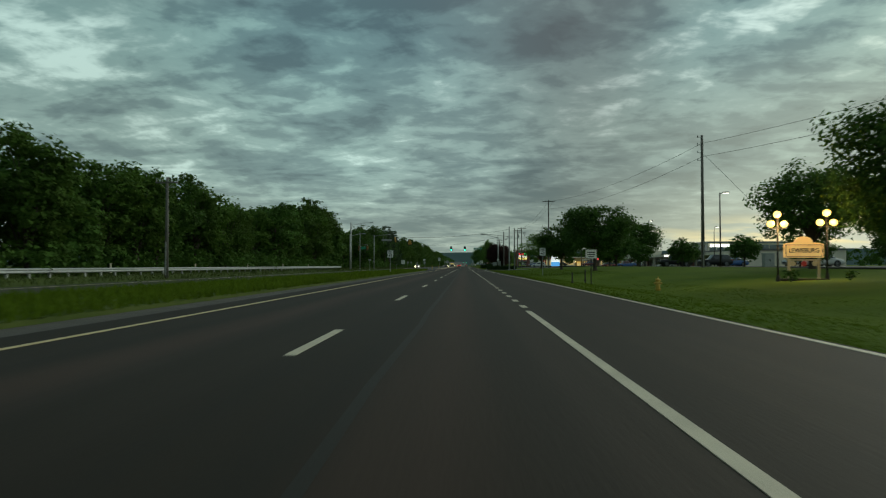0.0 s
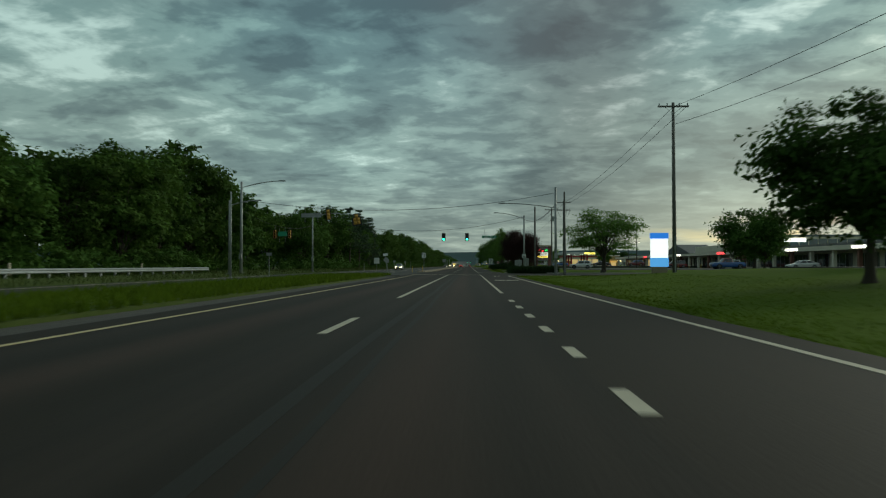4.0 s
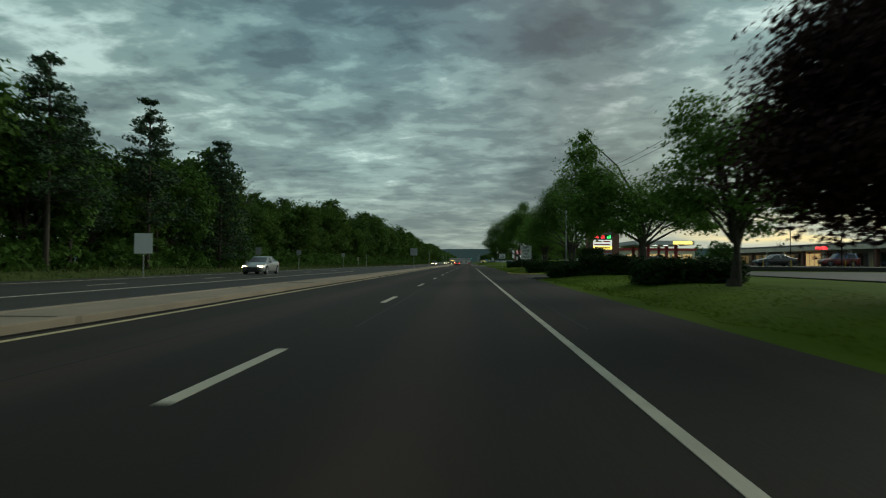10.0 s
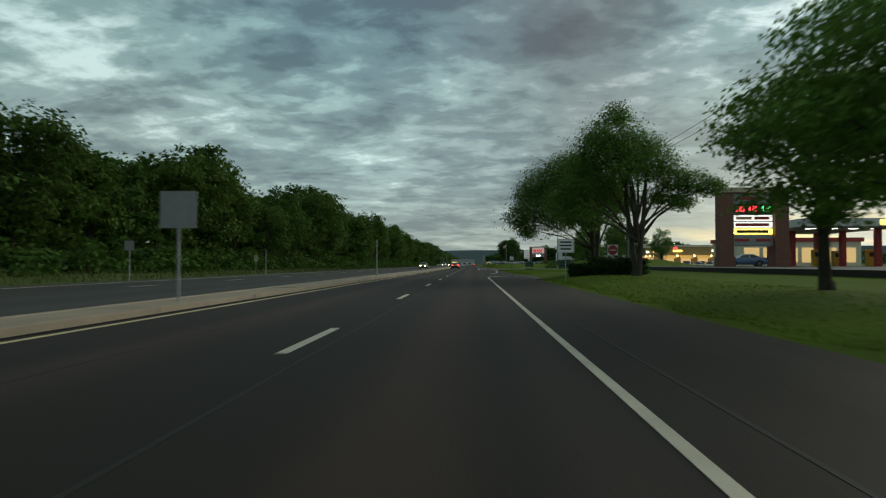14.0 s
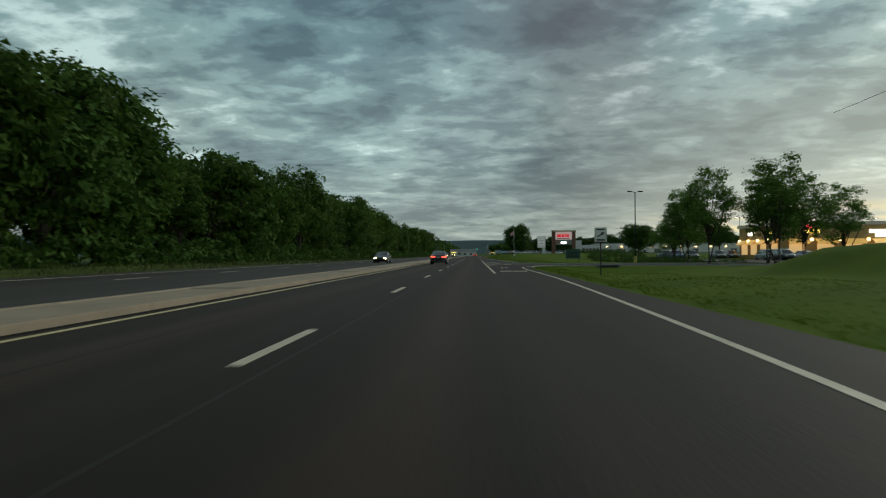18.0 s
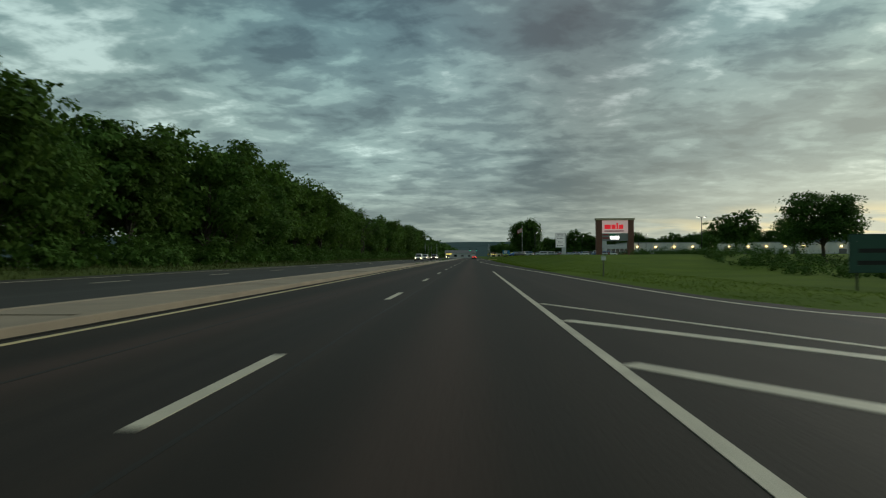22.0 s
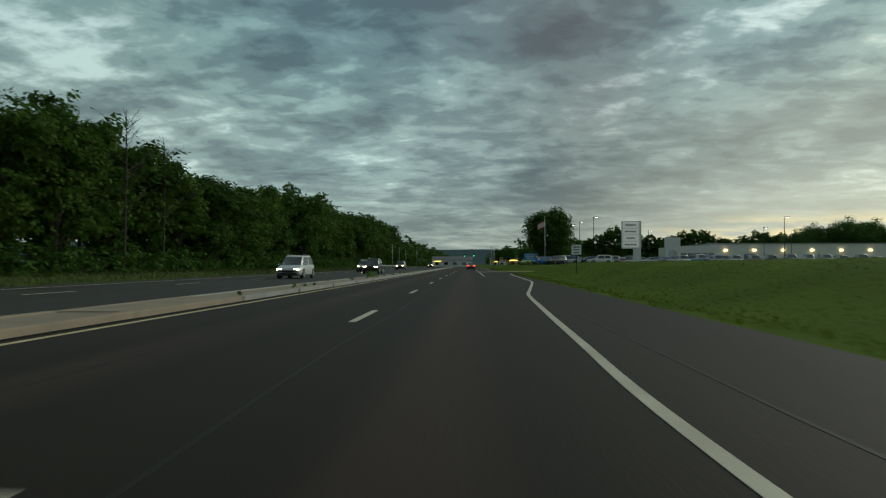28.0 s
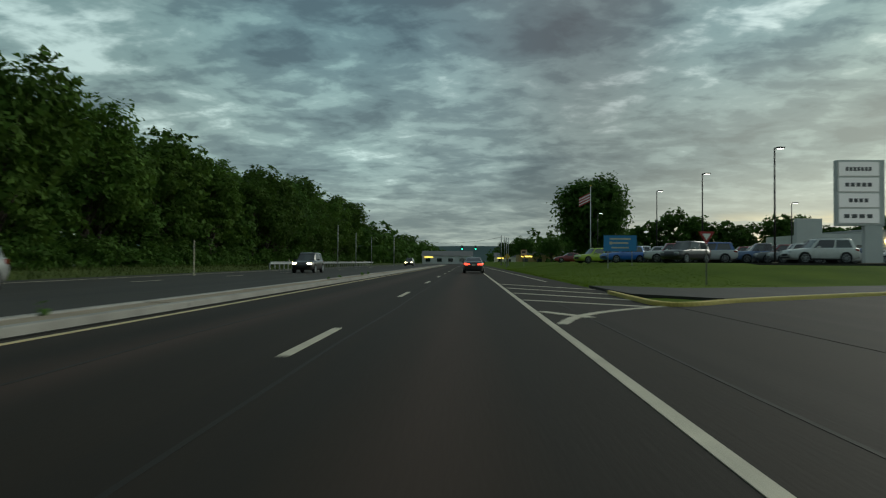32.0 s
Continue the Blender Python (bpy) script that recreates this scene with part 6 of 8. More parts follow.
welcome_sign(19.75, 40.0)
globe_lamp(18.24, 39.9)
globe_lamp(21.3, 40.4)
for sx, energy in ((18.24, 1), (21.3, 1)):
    l = new("globe_light", bpy.data.lights.new("globe_light", "POINT"))
    l.data.energy, l.data.color, l.data.shadow_soft_size = 260, (1.0, 0.62, 0.22), 0.3
    l.location = (sx, 39.6, ground_z(sx, 40) + 3.45)
SHRUB = broadleaf(81, 0.9, 0.55, 0.1, 500, 0.06, LEAF_DARK, "small green shrub on the lawn", lobes=8, trunk=0.02, name="shrub")
for x, y, s in ((18.3, 38.5, 0.9), (21.6, 38.6, 0.7), (29, 41, 1.2)):
    stand(SHRUB, x, y, s, 40 * x)
utility_pole(23.3, 66.0, 13.7, "tall dark wooden utility pole on the lawn", arms=(), single=True, r=0.18)
utility_pole(15.25, 120, 12.8, "tall weathered wooden utility pole on the lawn", arms=(0.3,), transformer=False)
lot_lamp(26.8, 70.8, 8.6, "dark parking lot lamp with one lit head", heads=((0.4, 0),))
lot_lamp(33, 120, 9.0, "dark parking lot lamp with one lit head", heads=((0.4, 0),))
lot_lamp(52, 140, 9.0, "dark parking lot lamp with one lit head", heads=((0.4, 0),))


def cabinet(x, y, w, d, h, label, mat=GALV_DULL, rz=0, z=None):
    t = thing("utility_cabinet", label, "cabinet", at=(x, y, ground_z(x, y) if z is None else z), rz=rz)
    part("body", box(B(), -w / 2, -d / 2, 0.02, w / 2, d / 2, h, 0.03), mat, t)
    part("plinth", box(B(), -w / 2 - 0.12, -d / 2 - 0.12, -0.3, w / 2 + 0.12, d / 2 + 0.12, 0.06), CONCRETE, t)
    for sx in (-0.25, 0.25):
        part("door", box(B(), (sx - 0.235) * w, -d / 2 - 0.015, 0.10, (sx + 0.235) * w, -d / 2 + 0.01, h - 0.12, 0.006), mat, t)
        part("handle", box(B(), sx * w * 0.2 - 0.02, -d / 2 - 0.04, h * 0.45, sx * w * 0.2 + 0.02, -d / 2 - 0.012, h * 0.6, 0.006), STEEL_DARK, t)
    part("top", box(B(), -w / 2 - 0.03, -d / 2 - 0.03, h, w / 2 + 0.03, d / 2 + 0.03, h + 0.05, 0.015), mat, t)


cabinet(29.5, 66, 0.9, 0.7, 1.3, "pale grey utility cabinet at the edge of the lawn", GALV)

# cars in the lot behind the lawn
silver_suv = car("suv", PAINT_SILVER, "silver sport utility car parked behind the lawn")
silver_suv.matrix_world = pose(50, 101, 0.88, 0, 0, 92)
dark_suv = car("suv", PAINT_BLACK, "black sport utility car parked behind the lawn")
dark_suv.matrix_world = pose(31, 99, 0.88, 0, 0, 88)
copy_thing(dark_suv, pose(37.5, 101, 0.88, 0, 0, 92))
lot_sedan = car("sedan", PAINT_LOT, "parked saloon car in the shop parking lot", group="cars parked by the shops")
lot_suv = car("suv", PAINT_LOT, "parked sport utility car in the parking lot", group="cars parked by the shops")
lot_van = car("minivan", PAINT_LOT, "parked minivan in the parking lot", group="cars parked by the shops")
lot_pickup = car("pickup", PAINT_LOT, "parked pickup truck in the parking lot", group="cars parked by the shops")
lot_sedan.matrix_world = pose(47, 118, 0.88, 0, 0, 90)
lot_suv.matrix_world = pose(58, 112, 0.88, 0, 0, 92)
lot_van.matrix_world = pose(44, 84, 0.88, 0, 0, 270)
lot_pickup.matrix_world = pose(70, 106, 0.88, 0, 0, 88)


# ---- buildings ----
WALL_CREAM = material("cream_stucco", (0.78, 0.71, 0.58), (0.66, 0.60, 0.49), scale=0.5, rough=0.85, bump=0.2)
WALL_WHITE = material("white_metal_siding", (0.66, 0.66, 0.63), (0.56, 0.56, 0.54), scale=0.4, rough=0.7, bump=0.15)
WALL_BRICK = material("red_brown_brick", (0.24, 0.105, 0.075), (0.16, 0.075, 0.055), scale=2.0, rough=0.85, bump=0.5, fine=14, stretch=(1, 1, 3))
WALL_TAN = material("ochre_stucco", (0.46, 0.32, 0.13), (0.36, 0.26, 0.11), scale=0.5, rough=0.85, bump=0.2)
ROOF_GREY = material("grey_roofing", (0.16, 0.16, 0.16), (0.11, 0.11, 0.115), scale=1.0, rough=0.85, bump=0.3)
SHOP_GLASS = glass_material("dark_shop_glass", (0.025, 0.035, 0.038))
OFFICE_GLASS = glass_material("blue_office_glass", (0.03, 0.075, 0.09), 0.08)
AWNING_LIT = glow("lit_yellow_awning", (0.95, 0.55, 0.14), 0.32)
SHOP_LIT = glow("lit_shop_window", (1.0, 0.66, 0.28), 0.42)
RED_NEON = glow("red_lit_lettering", (1.0, 0.04, 0.05), 3.0)
WHITE_NEON = glow("white_lit_lettering", (1.0, 0.97, 0.88), 3.0)
YELLOW_NEON = glow("yellow_lit_lettering", (1.0, 0.72, 0.12), 2.5)
GREEN_NEON = glow("green_lit_digits", (0.08, 1.0, 0.20), 3.0)
PANEL_PALE = glow("backlit_pale_panel", (0.95, 0.93, 0.86), 0.9)
PANEL_SOFT = glow("softly_backlit_panel", (0.62, 0.63, 0.60), 0.22)
PANEL_PINK = glow("backlit_rose_panel", (0.60, 0.44, 0.42), 0.42)
MARK_RED = glow("backlit_red_mark", (0.50, 0.012, 0.02), 0.9)


def shop_row():
    """A low row of shops with a colonnade, parallel to the highway."""
    t = thing("shop_building", "long low cream shop building with a colonnade", "building", at=(58.5, 150, 0.36))
    part("wall", box(B(), 3.5, 0, -0.4, 26, 184, 4.0), WALL_CREAM, t)
    part("roof", box(B(), 3.2, -0.3, 4.0, 26.3, 184.3, 4.35), ROOF_GREY, t)
    part("canopy_roof", box(B(), -0.4, -0.2, 3.05, 3.48, 184.2, 3.75, 0.04), WALL_CREAM, t, "cream fascia of the colonnade")
    for k in range(27):
        y = 2 + k * 6.9
        part("column", box(B(), 0.0, y - 0.28, -0.4, 0.55, y + 0.28, 3.05, 0.03), WALL_CREAM if k % 3 else WALL_BRICK, t)
    for k in range(26):
        y = 2.6 + k * 6.9
        win = part("shop_window", box(B(), 3.40, y, 0.35, 3.49, y + 5.4, 2.6), SHOP_LIT if k == 21 else SHOP_GLASS, t)
        for j in range(4):
            part("mullion", box(B(), 3.34, y + j * 1.8 - 0.03, 0.3, 3.40, y + j * 1.8 + 0.03, 2.65), GALV_DULL, win)
    part("raised_parapet", box(B(), -0.45, 60, 3.76, 3.4, 92, 5.3, 0.05), WALL_CREAM, t)
    part("gable", loft(B(), [[(-0.5, 96, 3.76), (-0.5, 120, 3.76), (-0.5, 108, 6.4)], [(8, 96, 3.76), (8, 120, 3.76), (8, 108, 6.4)]]), ROOF_GREY, t)
    for y0, n, mat in ((40, 5, WHITE_NEON), (73, 5, RED_NEON), (104, 6, WHITE_NEON), (138, 4, RED_NEON), (20, 4, WHITE_NEON)):
        for k in range(n):
            part("sign_letter", box(B(), -0.50, y0 + k * 0.95, 3.2, -0.41, y0 + k * 0.95 + 0.62, 3.62), mat, t)


def office():
    t = thing("office_building", "dark blue glass office block with lit lettering", "building", at=(122, 336, 0.2))
    part("core", box(B(), 0, 0, -0.5, 46, 24, 12.0), WALL_CREAM, t)
    for f in range(3):
        z0 = 0.8 + f * 3.7
        for k in range(12):
            part("window", box(B(), 0.8 + k * 3.7, -0.08, z0, 4.2 + k * 3.7, 0.05, z0 + 2.9), OFFICE_GLASS, t)
        for k in range(6):
            part("window", box(B(), -0.08, 0.8 + k * 3.8, z0, 0.05, 4.3 + k * 3.8, z0 + 2.9), OFFICE_GLASS, t)
    part("parapet", box(B(), -0.3, -0.3, 12.0, 46.3, 24.3, 12.8), OFFICE_GLASS, t)
    for k in range(8):
        part("sign_letter", box(B(), 1.0 + k * 1.25, -0.4, 10.0, 1.85 + k * 1.25, -0.3, 11.3), WHITE_NEON, t)


def long_store():
    t = thing("supermarket", "long low white store with amber wall lamps", "building", at=(74, 717, 0.9))
    part("wall", box(B(), 0, 0, -0.6, 140, 26, 6.2), WALL_WHITE, t)
    part("parapet", box(B(), -0.2, -0.2, 6.2, 140.2, 26.2, 6.6), GALV_DULL, t)
    part("dark_base", box(B(), -0.05, -0.05, -0.6, 140.05, 0, 1.0), ROOF_GREY, t)
    for k in range(16):
        lamp = part("wall_lamp", box(B(), 4 + k * 8.6, -0.55, 4.2, 4.9 + k * 8.6, -0.06, 4.75, 0.05), LAMP_AMBER, t, "glowing amber wall lamp")
    for k in range(6):
        part("door", box(B(), 10 + k * 22, -0.10, -0.1, 13.5 + k * 22, -0.05, 3.2), ROOF_GREY, t)


def showroom():
    t = thing("car_showroom", "pale car showroom with an arched entrance tower", "building", at=(58, 710, 1.0))
    part("wall", box(B(), 4, 0, -0.6, 15, 20, 5.4), WALL_WHITE, t)
    outline = [(0, -0.6), (0.9, -0.6), (0.9, 3.0)] + [(2.2 - 1.3 * math.cos(radians(a)), 3.0 + 1.3 * math.sin(radians(a))) for a in range(0, 181, 20)] + [(3.5, -0.6), (4.4, -0.6), (4.4, 8.0), (0, 8.0)]
    bm = loft(B(), [[(a, -1.0, b) for a, b in outline], [(a, 0.0, b) for a, b in outline]])
    bmesh.ops.recalc_face_normals(bm, faces=bm.faces)
    part("arch_tower", bm, WALL_WHITE, t, "white arched entrance tower")
    for k in range(5):
        part("window", box(B(), 4.8 + k * 2.0, -0.06, 0.2, 6.5 + k * 2.0, 0.02, 3.4), SHOP_GLASS, t)


def fuel_station():
    t = thing("fuel_canopy", "white fuel station canopy on red columns", "canopy", at=(36, 322, 0.8))
    part("roof", box(B(), 0, 0, 4.3, 12.5, 19, 5.2, 0.05), WALL_WHITE, t)
    part("fascia_band", box(B(), 8.0, -0.03, 4.45, 12.0, 0.0, 5.05), YELLOW_NEON, t, "glowing yellow fascia block")
    for x, y in ((3.5, 3), (9.5, 3), (3.5, 10), (9.5, 10), (3.5, 16), (9.5, 16)):
        part("column", box(B(), x - 0.3, y - 0.3, 0, x + 0.3, y + 0.3, 4.3, 0.03), RED_SIGN, t, "red painted column")
    for k in range(4):
        part("ceiling_lamp", box(B(), 2.5 + 2.4 * k, 4, 4.26, 3.3 + 2.4 * k, 4.8, 4.30), LAMP_WHITE, t)
    for x, y in ((3.5, 4.4), (9.5, 4.4), (3.5, 11.4), (9.5, 11.4)):
        p = thing("fuel_pump", "yellow and black fuel pump under the canopy", "fuel pump", "fuel pumps under the canopy", (36 + x, 322 + y, 0.8))
        part("body", box(B(), -0.45, -0.3, 0, 0.45, 0.3, 1.9, 0.05), YELLOW, p)
        part("screen", box(B(), -0.30, -0.33, 1.1, 0.30, -0.29, 1.6), BLACK, p)
        part("hose", tube(B(), (0.48, 0, 0.6), (0.48, 0, 1.6), 0.03, seg=6), BLACK, p)
    s = thing("fuel_shop", "cream fuel station shop with lit windows", "building", at=(40, 350, 0.8))
    part("wall", box(B(), 0, 0, -0.4, 18, 10, 3.6), WALL_CREAM, s)
    part("roof", box(B(), -0.3, -0.3, 3.6, 18.3, 10.3, 4.2), RED_SIGN, s)
    for k in range(6):
        part("window", box(B(), 1 + k * 2.8, -0.06, 0.5, 3.2 + k * 2.8, 0.03, 2.7), SHOP_LIT, s)


def price_pylon():
    """The fuel price pylon: two brick piers under a stone cap, with lit panels between them."""
    t = thing("price_sign", "brick-pillared fuel price sign with lit panels", "sign", at=(24.3, 314.8, 0.78))
    for x0 in (0.0, 5.2):
        part("pier", box(B(), x0, -0.65, -0.3, x0 + 1.3, 0.65, 7.15), WALL_BRICK, t, "brick pier")
        part("pier_base", box(B(), x0 - 0.1, -0.75, -0.3, x0 + 1.4, 0.75, 1.0, 0.03), WALL_BRICK, t)
    part("cap", box(B(), -0.2, -0.8, 7.15, 6.7, 0.8, 7.65, 0.06), CREAM, t, "pale stone cap")
    part("back_panel", box(B(), 1.3, -0.2, 2.0, 5.2, 0.2, 7.1), GREY_SIGN, t)
    zs = [(6.2, 7.05, GREY_SIGN), (5.1, 6.1, BLACK), (4.45, 5.0, PANEL_PALE), (3.8, 4.35, PANEL_PALE), (3.15, 3.7, YELLOW_NEON), (2.1, 3.05, GREY_SIGN)]
    for z0, z1, m in zs:
        part("panel", box(B(), 1.4, -0.26, z0, 5.1, -0.2, z1), m, t)
    for k, (txt, m) in enumerate((("3.65", RED_NEON), ("4.05", RED_NEON), ("4.19", GREEN_NEON))):
        letters(txt, 0.80, m, Matrix.Translation((2.05 + 1.22 * k, -0.27, 5.58)) @ FACING, t, 0.01, squeeze=0.62, bold=0.02)
    for dx, z, w, m in ((3.2, 6.62, 2.6, RED_SIGN), (2.4, 4.72, 1.5, ORANGE_SIGN), (4.1, 4.72, 1.4, RED_SIGN), (3.2, 4.08, 3.2, RED_SIGN), (3.2, 3.42, 3.0, BLACK), (2.2, 2.6, 1.4, RED_SIGN), (4.2, 2.6, 1.4, RED_SIGN)):
        part("text_bar", box(B(), dx - w / 2, -0.28, z - 0.14, dx + w / 2, -0.262, z + 0.14), m, t)


def plaza_pylon():
    """The supermarket's pylon: two brick piers, a stone cap and two lit panels."""
    t = thing("plaza_sign", "brick-pillared supermarket sign with a rose panel", "sign", at=(24.5, 530, 0.6))
    for x0 in (0.0, 6.15):
        part("pier", box(B(), x0, -0.6, -0.8, x0 + 1.05, 0.6, 7.45), WALL_BRICK, t, "brick pier")
    part("cap", box(B(), -0.15, -0.75, 7.45, 7.35, 0.75, 7.85, 0.06), CREAM, t, "pale stone cap")
    part("upper_panel", box(B(), 1.05, -0.25, 5.0, 6.15, 0.25, 7.42), PANEL_PINK, t, "pale rose sign panel")
    part("lower_panel", box(B(), 1.05, -0.25, 3.4, 6.15, 0.25, 4.9), GREY_SIGN, t)
    # a red mark in the panel, as plain bars
    for x0, w, h in ((1.6, 1.2, 0.85), (2.95, 0.8, 0.85), (3.9, 0.35, 1.15), (4.4, 0.85, 0.85)):
        part("red_mark", box(B(), x0, -0.28, 5.75, x0 + w, -0.252, 5.75 + h, 0.0), MARK_RED, t)
    part("text_bar", box(B(), 1.6, -0.27, 5.25, 5.3, -0.252, 5.45), RED_SIGN, t)
    part("message_screen", box(B(), 2.7, -0.29, 3.75, 4.4, -0.252, 4.35), WHITE_NEON, t, "bright white message screen")
    for x0, z0, w, m in ((1.2, 4.5, 1.2, RED_SIGN), (2.5, 4.5, 1.3, GREEN_SIGN_GLOW), (1.2, 3.85, 1.3, RED_SIGN)):
        part("text_bar", box(B(), x0, -0.28, z0, x0 + w, -0.252, z0 + 0.26), m, t)


def dealer_pylon():
    t = thing("dealer_sign", "tall white car dealer sign of four panels", "sign", at=(31.2, 647.5, 1.05))
    part("frame", box(B(), 0.0, -0.25, 3.2, 3.9, 0.35, 8.75, 0.05), WALL_WHITE, t)
    part("stem", box(B(), 2.3, -0.2, -0.3, 3.8, 0.3, 3.2, 0.04), WALL_WHITE, t)
    for k in range(4):
        z = 8.55 - k * 1.32
        p = part("panel", box(B(), 0.12, -0.33, z - 1.15, 3.4, -0.252, z, 0.02), PANEL_SOFT, t)
        w = (2.2, 2.3, 1.7, 2.5)[k]
        for j in range((7, 5, 4, 4)[k]):
            n = (7, 5, 4, 4)[k]
            part("mark", box(B(), 1.76 - w / 2 + j * w / n, -0.35, z - 0.75, 1.76 - w / 2 + (j + 0.72) * w / n, -0.332, z - 0.42), ROOF_GREY, p)
    part("foot", box(B(), 2.1, -0.4, -0.6, 4.0, 0.5, 0.1), CONCRETE, t)


def restaurant():
    t = thing("restaurant", "ochre restaurant with glowing awnings and lamps", "building", at=(54, 442, 0.0))
    part("wall", box(B(), 0, 0, -0.4, 30, 18, 6.0), WALL_TAN, t)
    part("parapet", box(B(), -0.3, -0.3, 6.0, 30.3, 18.3, 6.6), WALL_CREAM, t)
    for k in range(6):
        w = part("window", box(B(), 1.4 + k * 4.8, -0.06, 0.8, 4.2 + k * 4.8, 0.02, 2.8), SHOP_LIT, t)
        aw = loft(B(), [[(1.1 + k * 4.8, -1.1, 2.8), (1.1 + k * 4.8, 0, 3.6), (1.1 + k * 4.8, 0, 3.5), (1.1 + k * 4.8, -1.1, 2.7)], [(4.5 + k * 4.8, -1.1, 2.8), (4.5 + k * 4.8, 0, 3.6), (4.5 + k * 4.8, 0, 3.5), (4.5 + k * 4.8, -1.1, 2.7)]])
        bmesh.ops.recalc_face_normals(aw, faces=aw.faces)
        part("awning", aw, AWNING_LIT, t, "glowing yellow fabric awning")
        part("wall_lamp", box(B(), 5.0 + k * 4.8, -0.4, 3.2, 5.4 + k * 4.8, -0.04, 3.7, 0.05), LAMP_AMBER, t)
    for k in range(4):
        part("window", box(B(), -0.06, 1.2 + k * 4.3, 0.8, 0.02, 3.9 + k * 4.3, 2.8), SHOP_LIT, t)
        aw = loft(B(), [[(-1.1, q, 2.8), (0, q, 3.6), (0, q, 3.5), (-1.1, q, 2.7)] for q in (0.9 + k * 4.3, 4.2 + k * 4.3)])
        bmesh.ops.recalc_face_normals(aw, faces=aw.faces)
        part("awning", aw, AWNING_LIT, t, "glowing yellow fabric awning")
        part("wall_lamp", box(B(), -0.4, 4.4 + k * 4.3, 3.2, -0.04, 4.8 + k * 4.3, 3.7, 0.05), LAMP_AMBER, t)
    for y0, z0, w, m in ((3.0, 4.6, 2.4, YELLOW_NEON), (10.5, 4.5, 3.0, WHITE_NEON)):
        part("sign_letter", box(B(), -0.12, y0, z0, -0.05, y0 + w, z0 + 0.55), m, t)
    for x0, z0, w, m in ((4, 4.6, 2.6, YELLOW_NEON), (4.2, 5.4, 1.0, RED_NEON), (15, 4.6, 3.4, WHITE_NEON), (16, 3.9, 1.8, WHITE_NEON)):
        part("sign_letter", box(B(), x0, -0.12, z0, x0 + w, -0.05, z0 + 0.55), m, t)


shop_row()
office()
long_store()
showroom()
fuel_station()
price_pylon()
plaza_pylon()
dealer_pylon()
restaurant()

# the tall lit pylon of the drug store by the junction
pyl = thing("lit_pylon", "white and blue backlit shop pylon on the lawn", "sign", at=(18.45, 135.0, 0.55))
part("panel", box(B(), -0.8, -0.15, 1.2, 0.8, 0.15, 3.0, 0.04), glow("white_backlit_panel", (0.95, 0.97, 1.0), 1.05), pyl)
part("blue_head", box(B(), -0.84, -0.17, 3.0, 0.84, 0.17, 3.55, 0.04), glow("blue_backlit_panel", (0.03, 0.20, 0.75), 0.8), pyl)
part("blue_foot", box(B(), -0.84, -0.17, 0.35, 0.84, 0.17, 1.2, 0.04), glow("pale_blue_backlit_panel", (0.10, 0.35, 0.75), 0.9), pyl)
part("plinth", box(B(), -0.7, -0.2, -0.3, 0.7, 0.2, 0.35, 0.03), CONCRETE, pyl)

# ---- the junction ----
steel_pole(-24.4, 143.2, 10.2, "grey signal pole with a street light arm", arm=(4.2, 0.7, 9.6), r=0.17, z=0.2, boxes=1, group="signal poles at the junction")
steel_pole(-23.3, 171.6, 8.9, "grey signal pole with a street light arm", arm=(3.6, 0.4, 8.6), r=0.13, z=0.2, boxes=1, group="signal poles at the junction")
steel_pole(9.7, 142.3, 9.3, "tall grey signal pole at the junction corner", arm=(-5.4, 0.5, 7.15), r=0.16, z=0.2, boxes=1, group="signal poles at the junction")
steel_pole(8.75, 170.9, 8.5, "tall grey signal pole beside a control cabinet", arm=(-3.9, 0.9, 8.0), r=0.15, boxes=1, group="signal poles at the junction")
utility_pole(10.95, 144.5, 9.1, "dark wooden utility pole beside the signal pole", arms=(), z=0.1, r=0.15)
utility_pole(10.0, 167.2, 9.5, "weathered wooden utility pole at the junction corner", arms=(), r=0.17)
utility_pole(15.0, 173.5, 10.9, "wooden utility pole with two crossarms and loops", arms=(0.25, 1.4), arm_w=2.1, z=0.3)
utility_pole(15.2, 189.6, 11.2, "wooden utility pole with crossarm and transformer", arms=(0.3,), arm_w=2.3, transformer=True, z=0.3)
utility_pole(13.3, 250.2, 10.7, "wooden utility pole with crossarm and transformers", arms=(0.3, 1.0), arm_w=2.3, transformer=True, z=0.5)
utility_pole(15.0, 312.0, 10.9, "wooden utility pole beside the fuel station", arms=(0.3,), arm_w=2.3, z=0.7)
lot_lamp(9.8, 243.4, 7.3, "grey lamp post with a round head above the hedge", heads=((0.0, 0),), lit=False, mat=GALV_DULL)
signal_head(-14.8, 142.95, 7.2, "yellow-backed traffic signal seen from behind", facing=1, housing=SIGNAL_YELLOW)
signal_head(-11.7, 142.85, 6.66, "yellow-backed five-lamp traffic signal seen from behind", facing=1, doghouse=True, housing=SIGNAL_YELLOW)
signal_head(-3.30, 171.5, 5.98, "black traffic signal with its green lamp lit", lit=2)
signal_head(0.22, 171.7, 6.0, "black traffic signal with its green lamp lit", lit=2)
for dx in (-0.98, 0.98):
    signal_head(-23.9 + dx, 157.4, 5.8, "yellow traffic signal beside a green street sign", facing=-1, housing=SIGNAL_YELLOW)
wire("span_wire", [(-24.4, 143.2, 8.3), (9.7, 142.3, 8.75)], 1.5, 0.022, None, "dark span wire that carries the signals", "cable")
wire("span_wire", [(-23.3, 171.6, 8.4), (8.75, 170.9, 8.3)], 2.1, 0.022, None, "dark span wire that carries the signals", "cable")
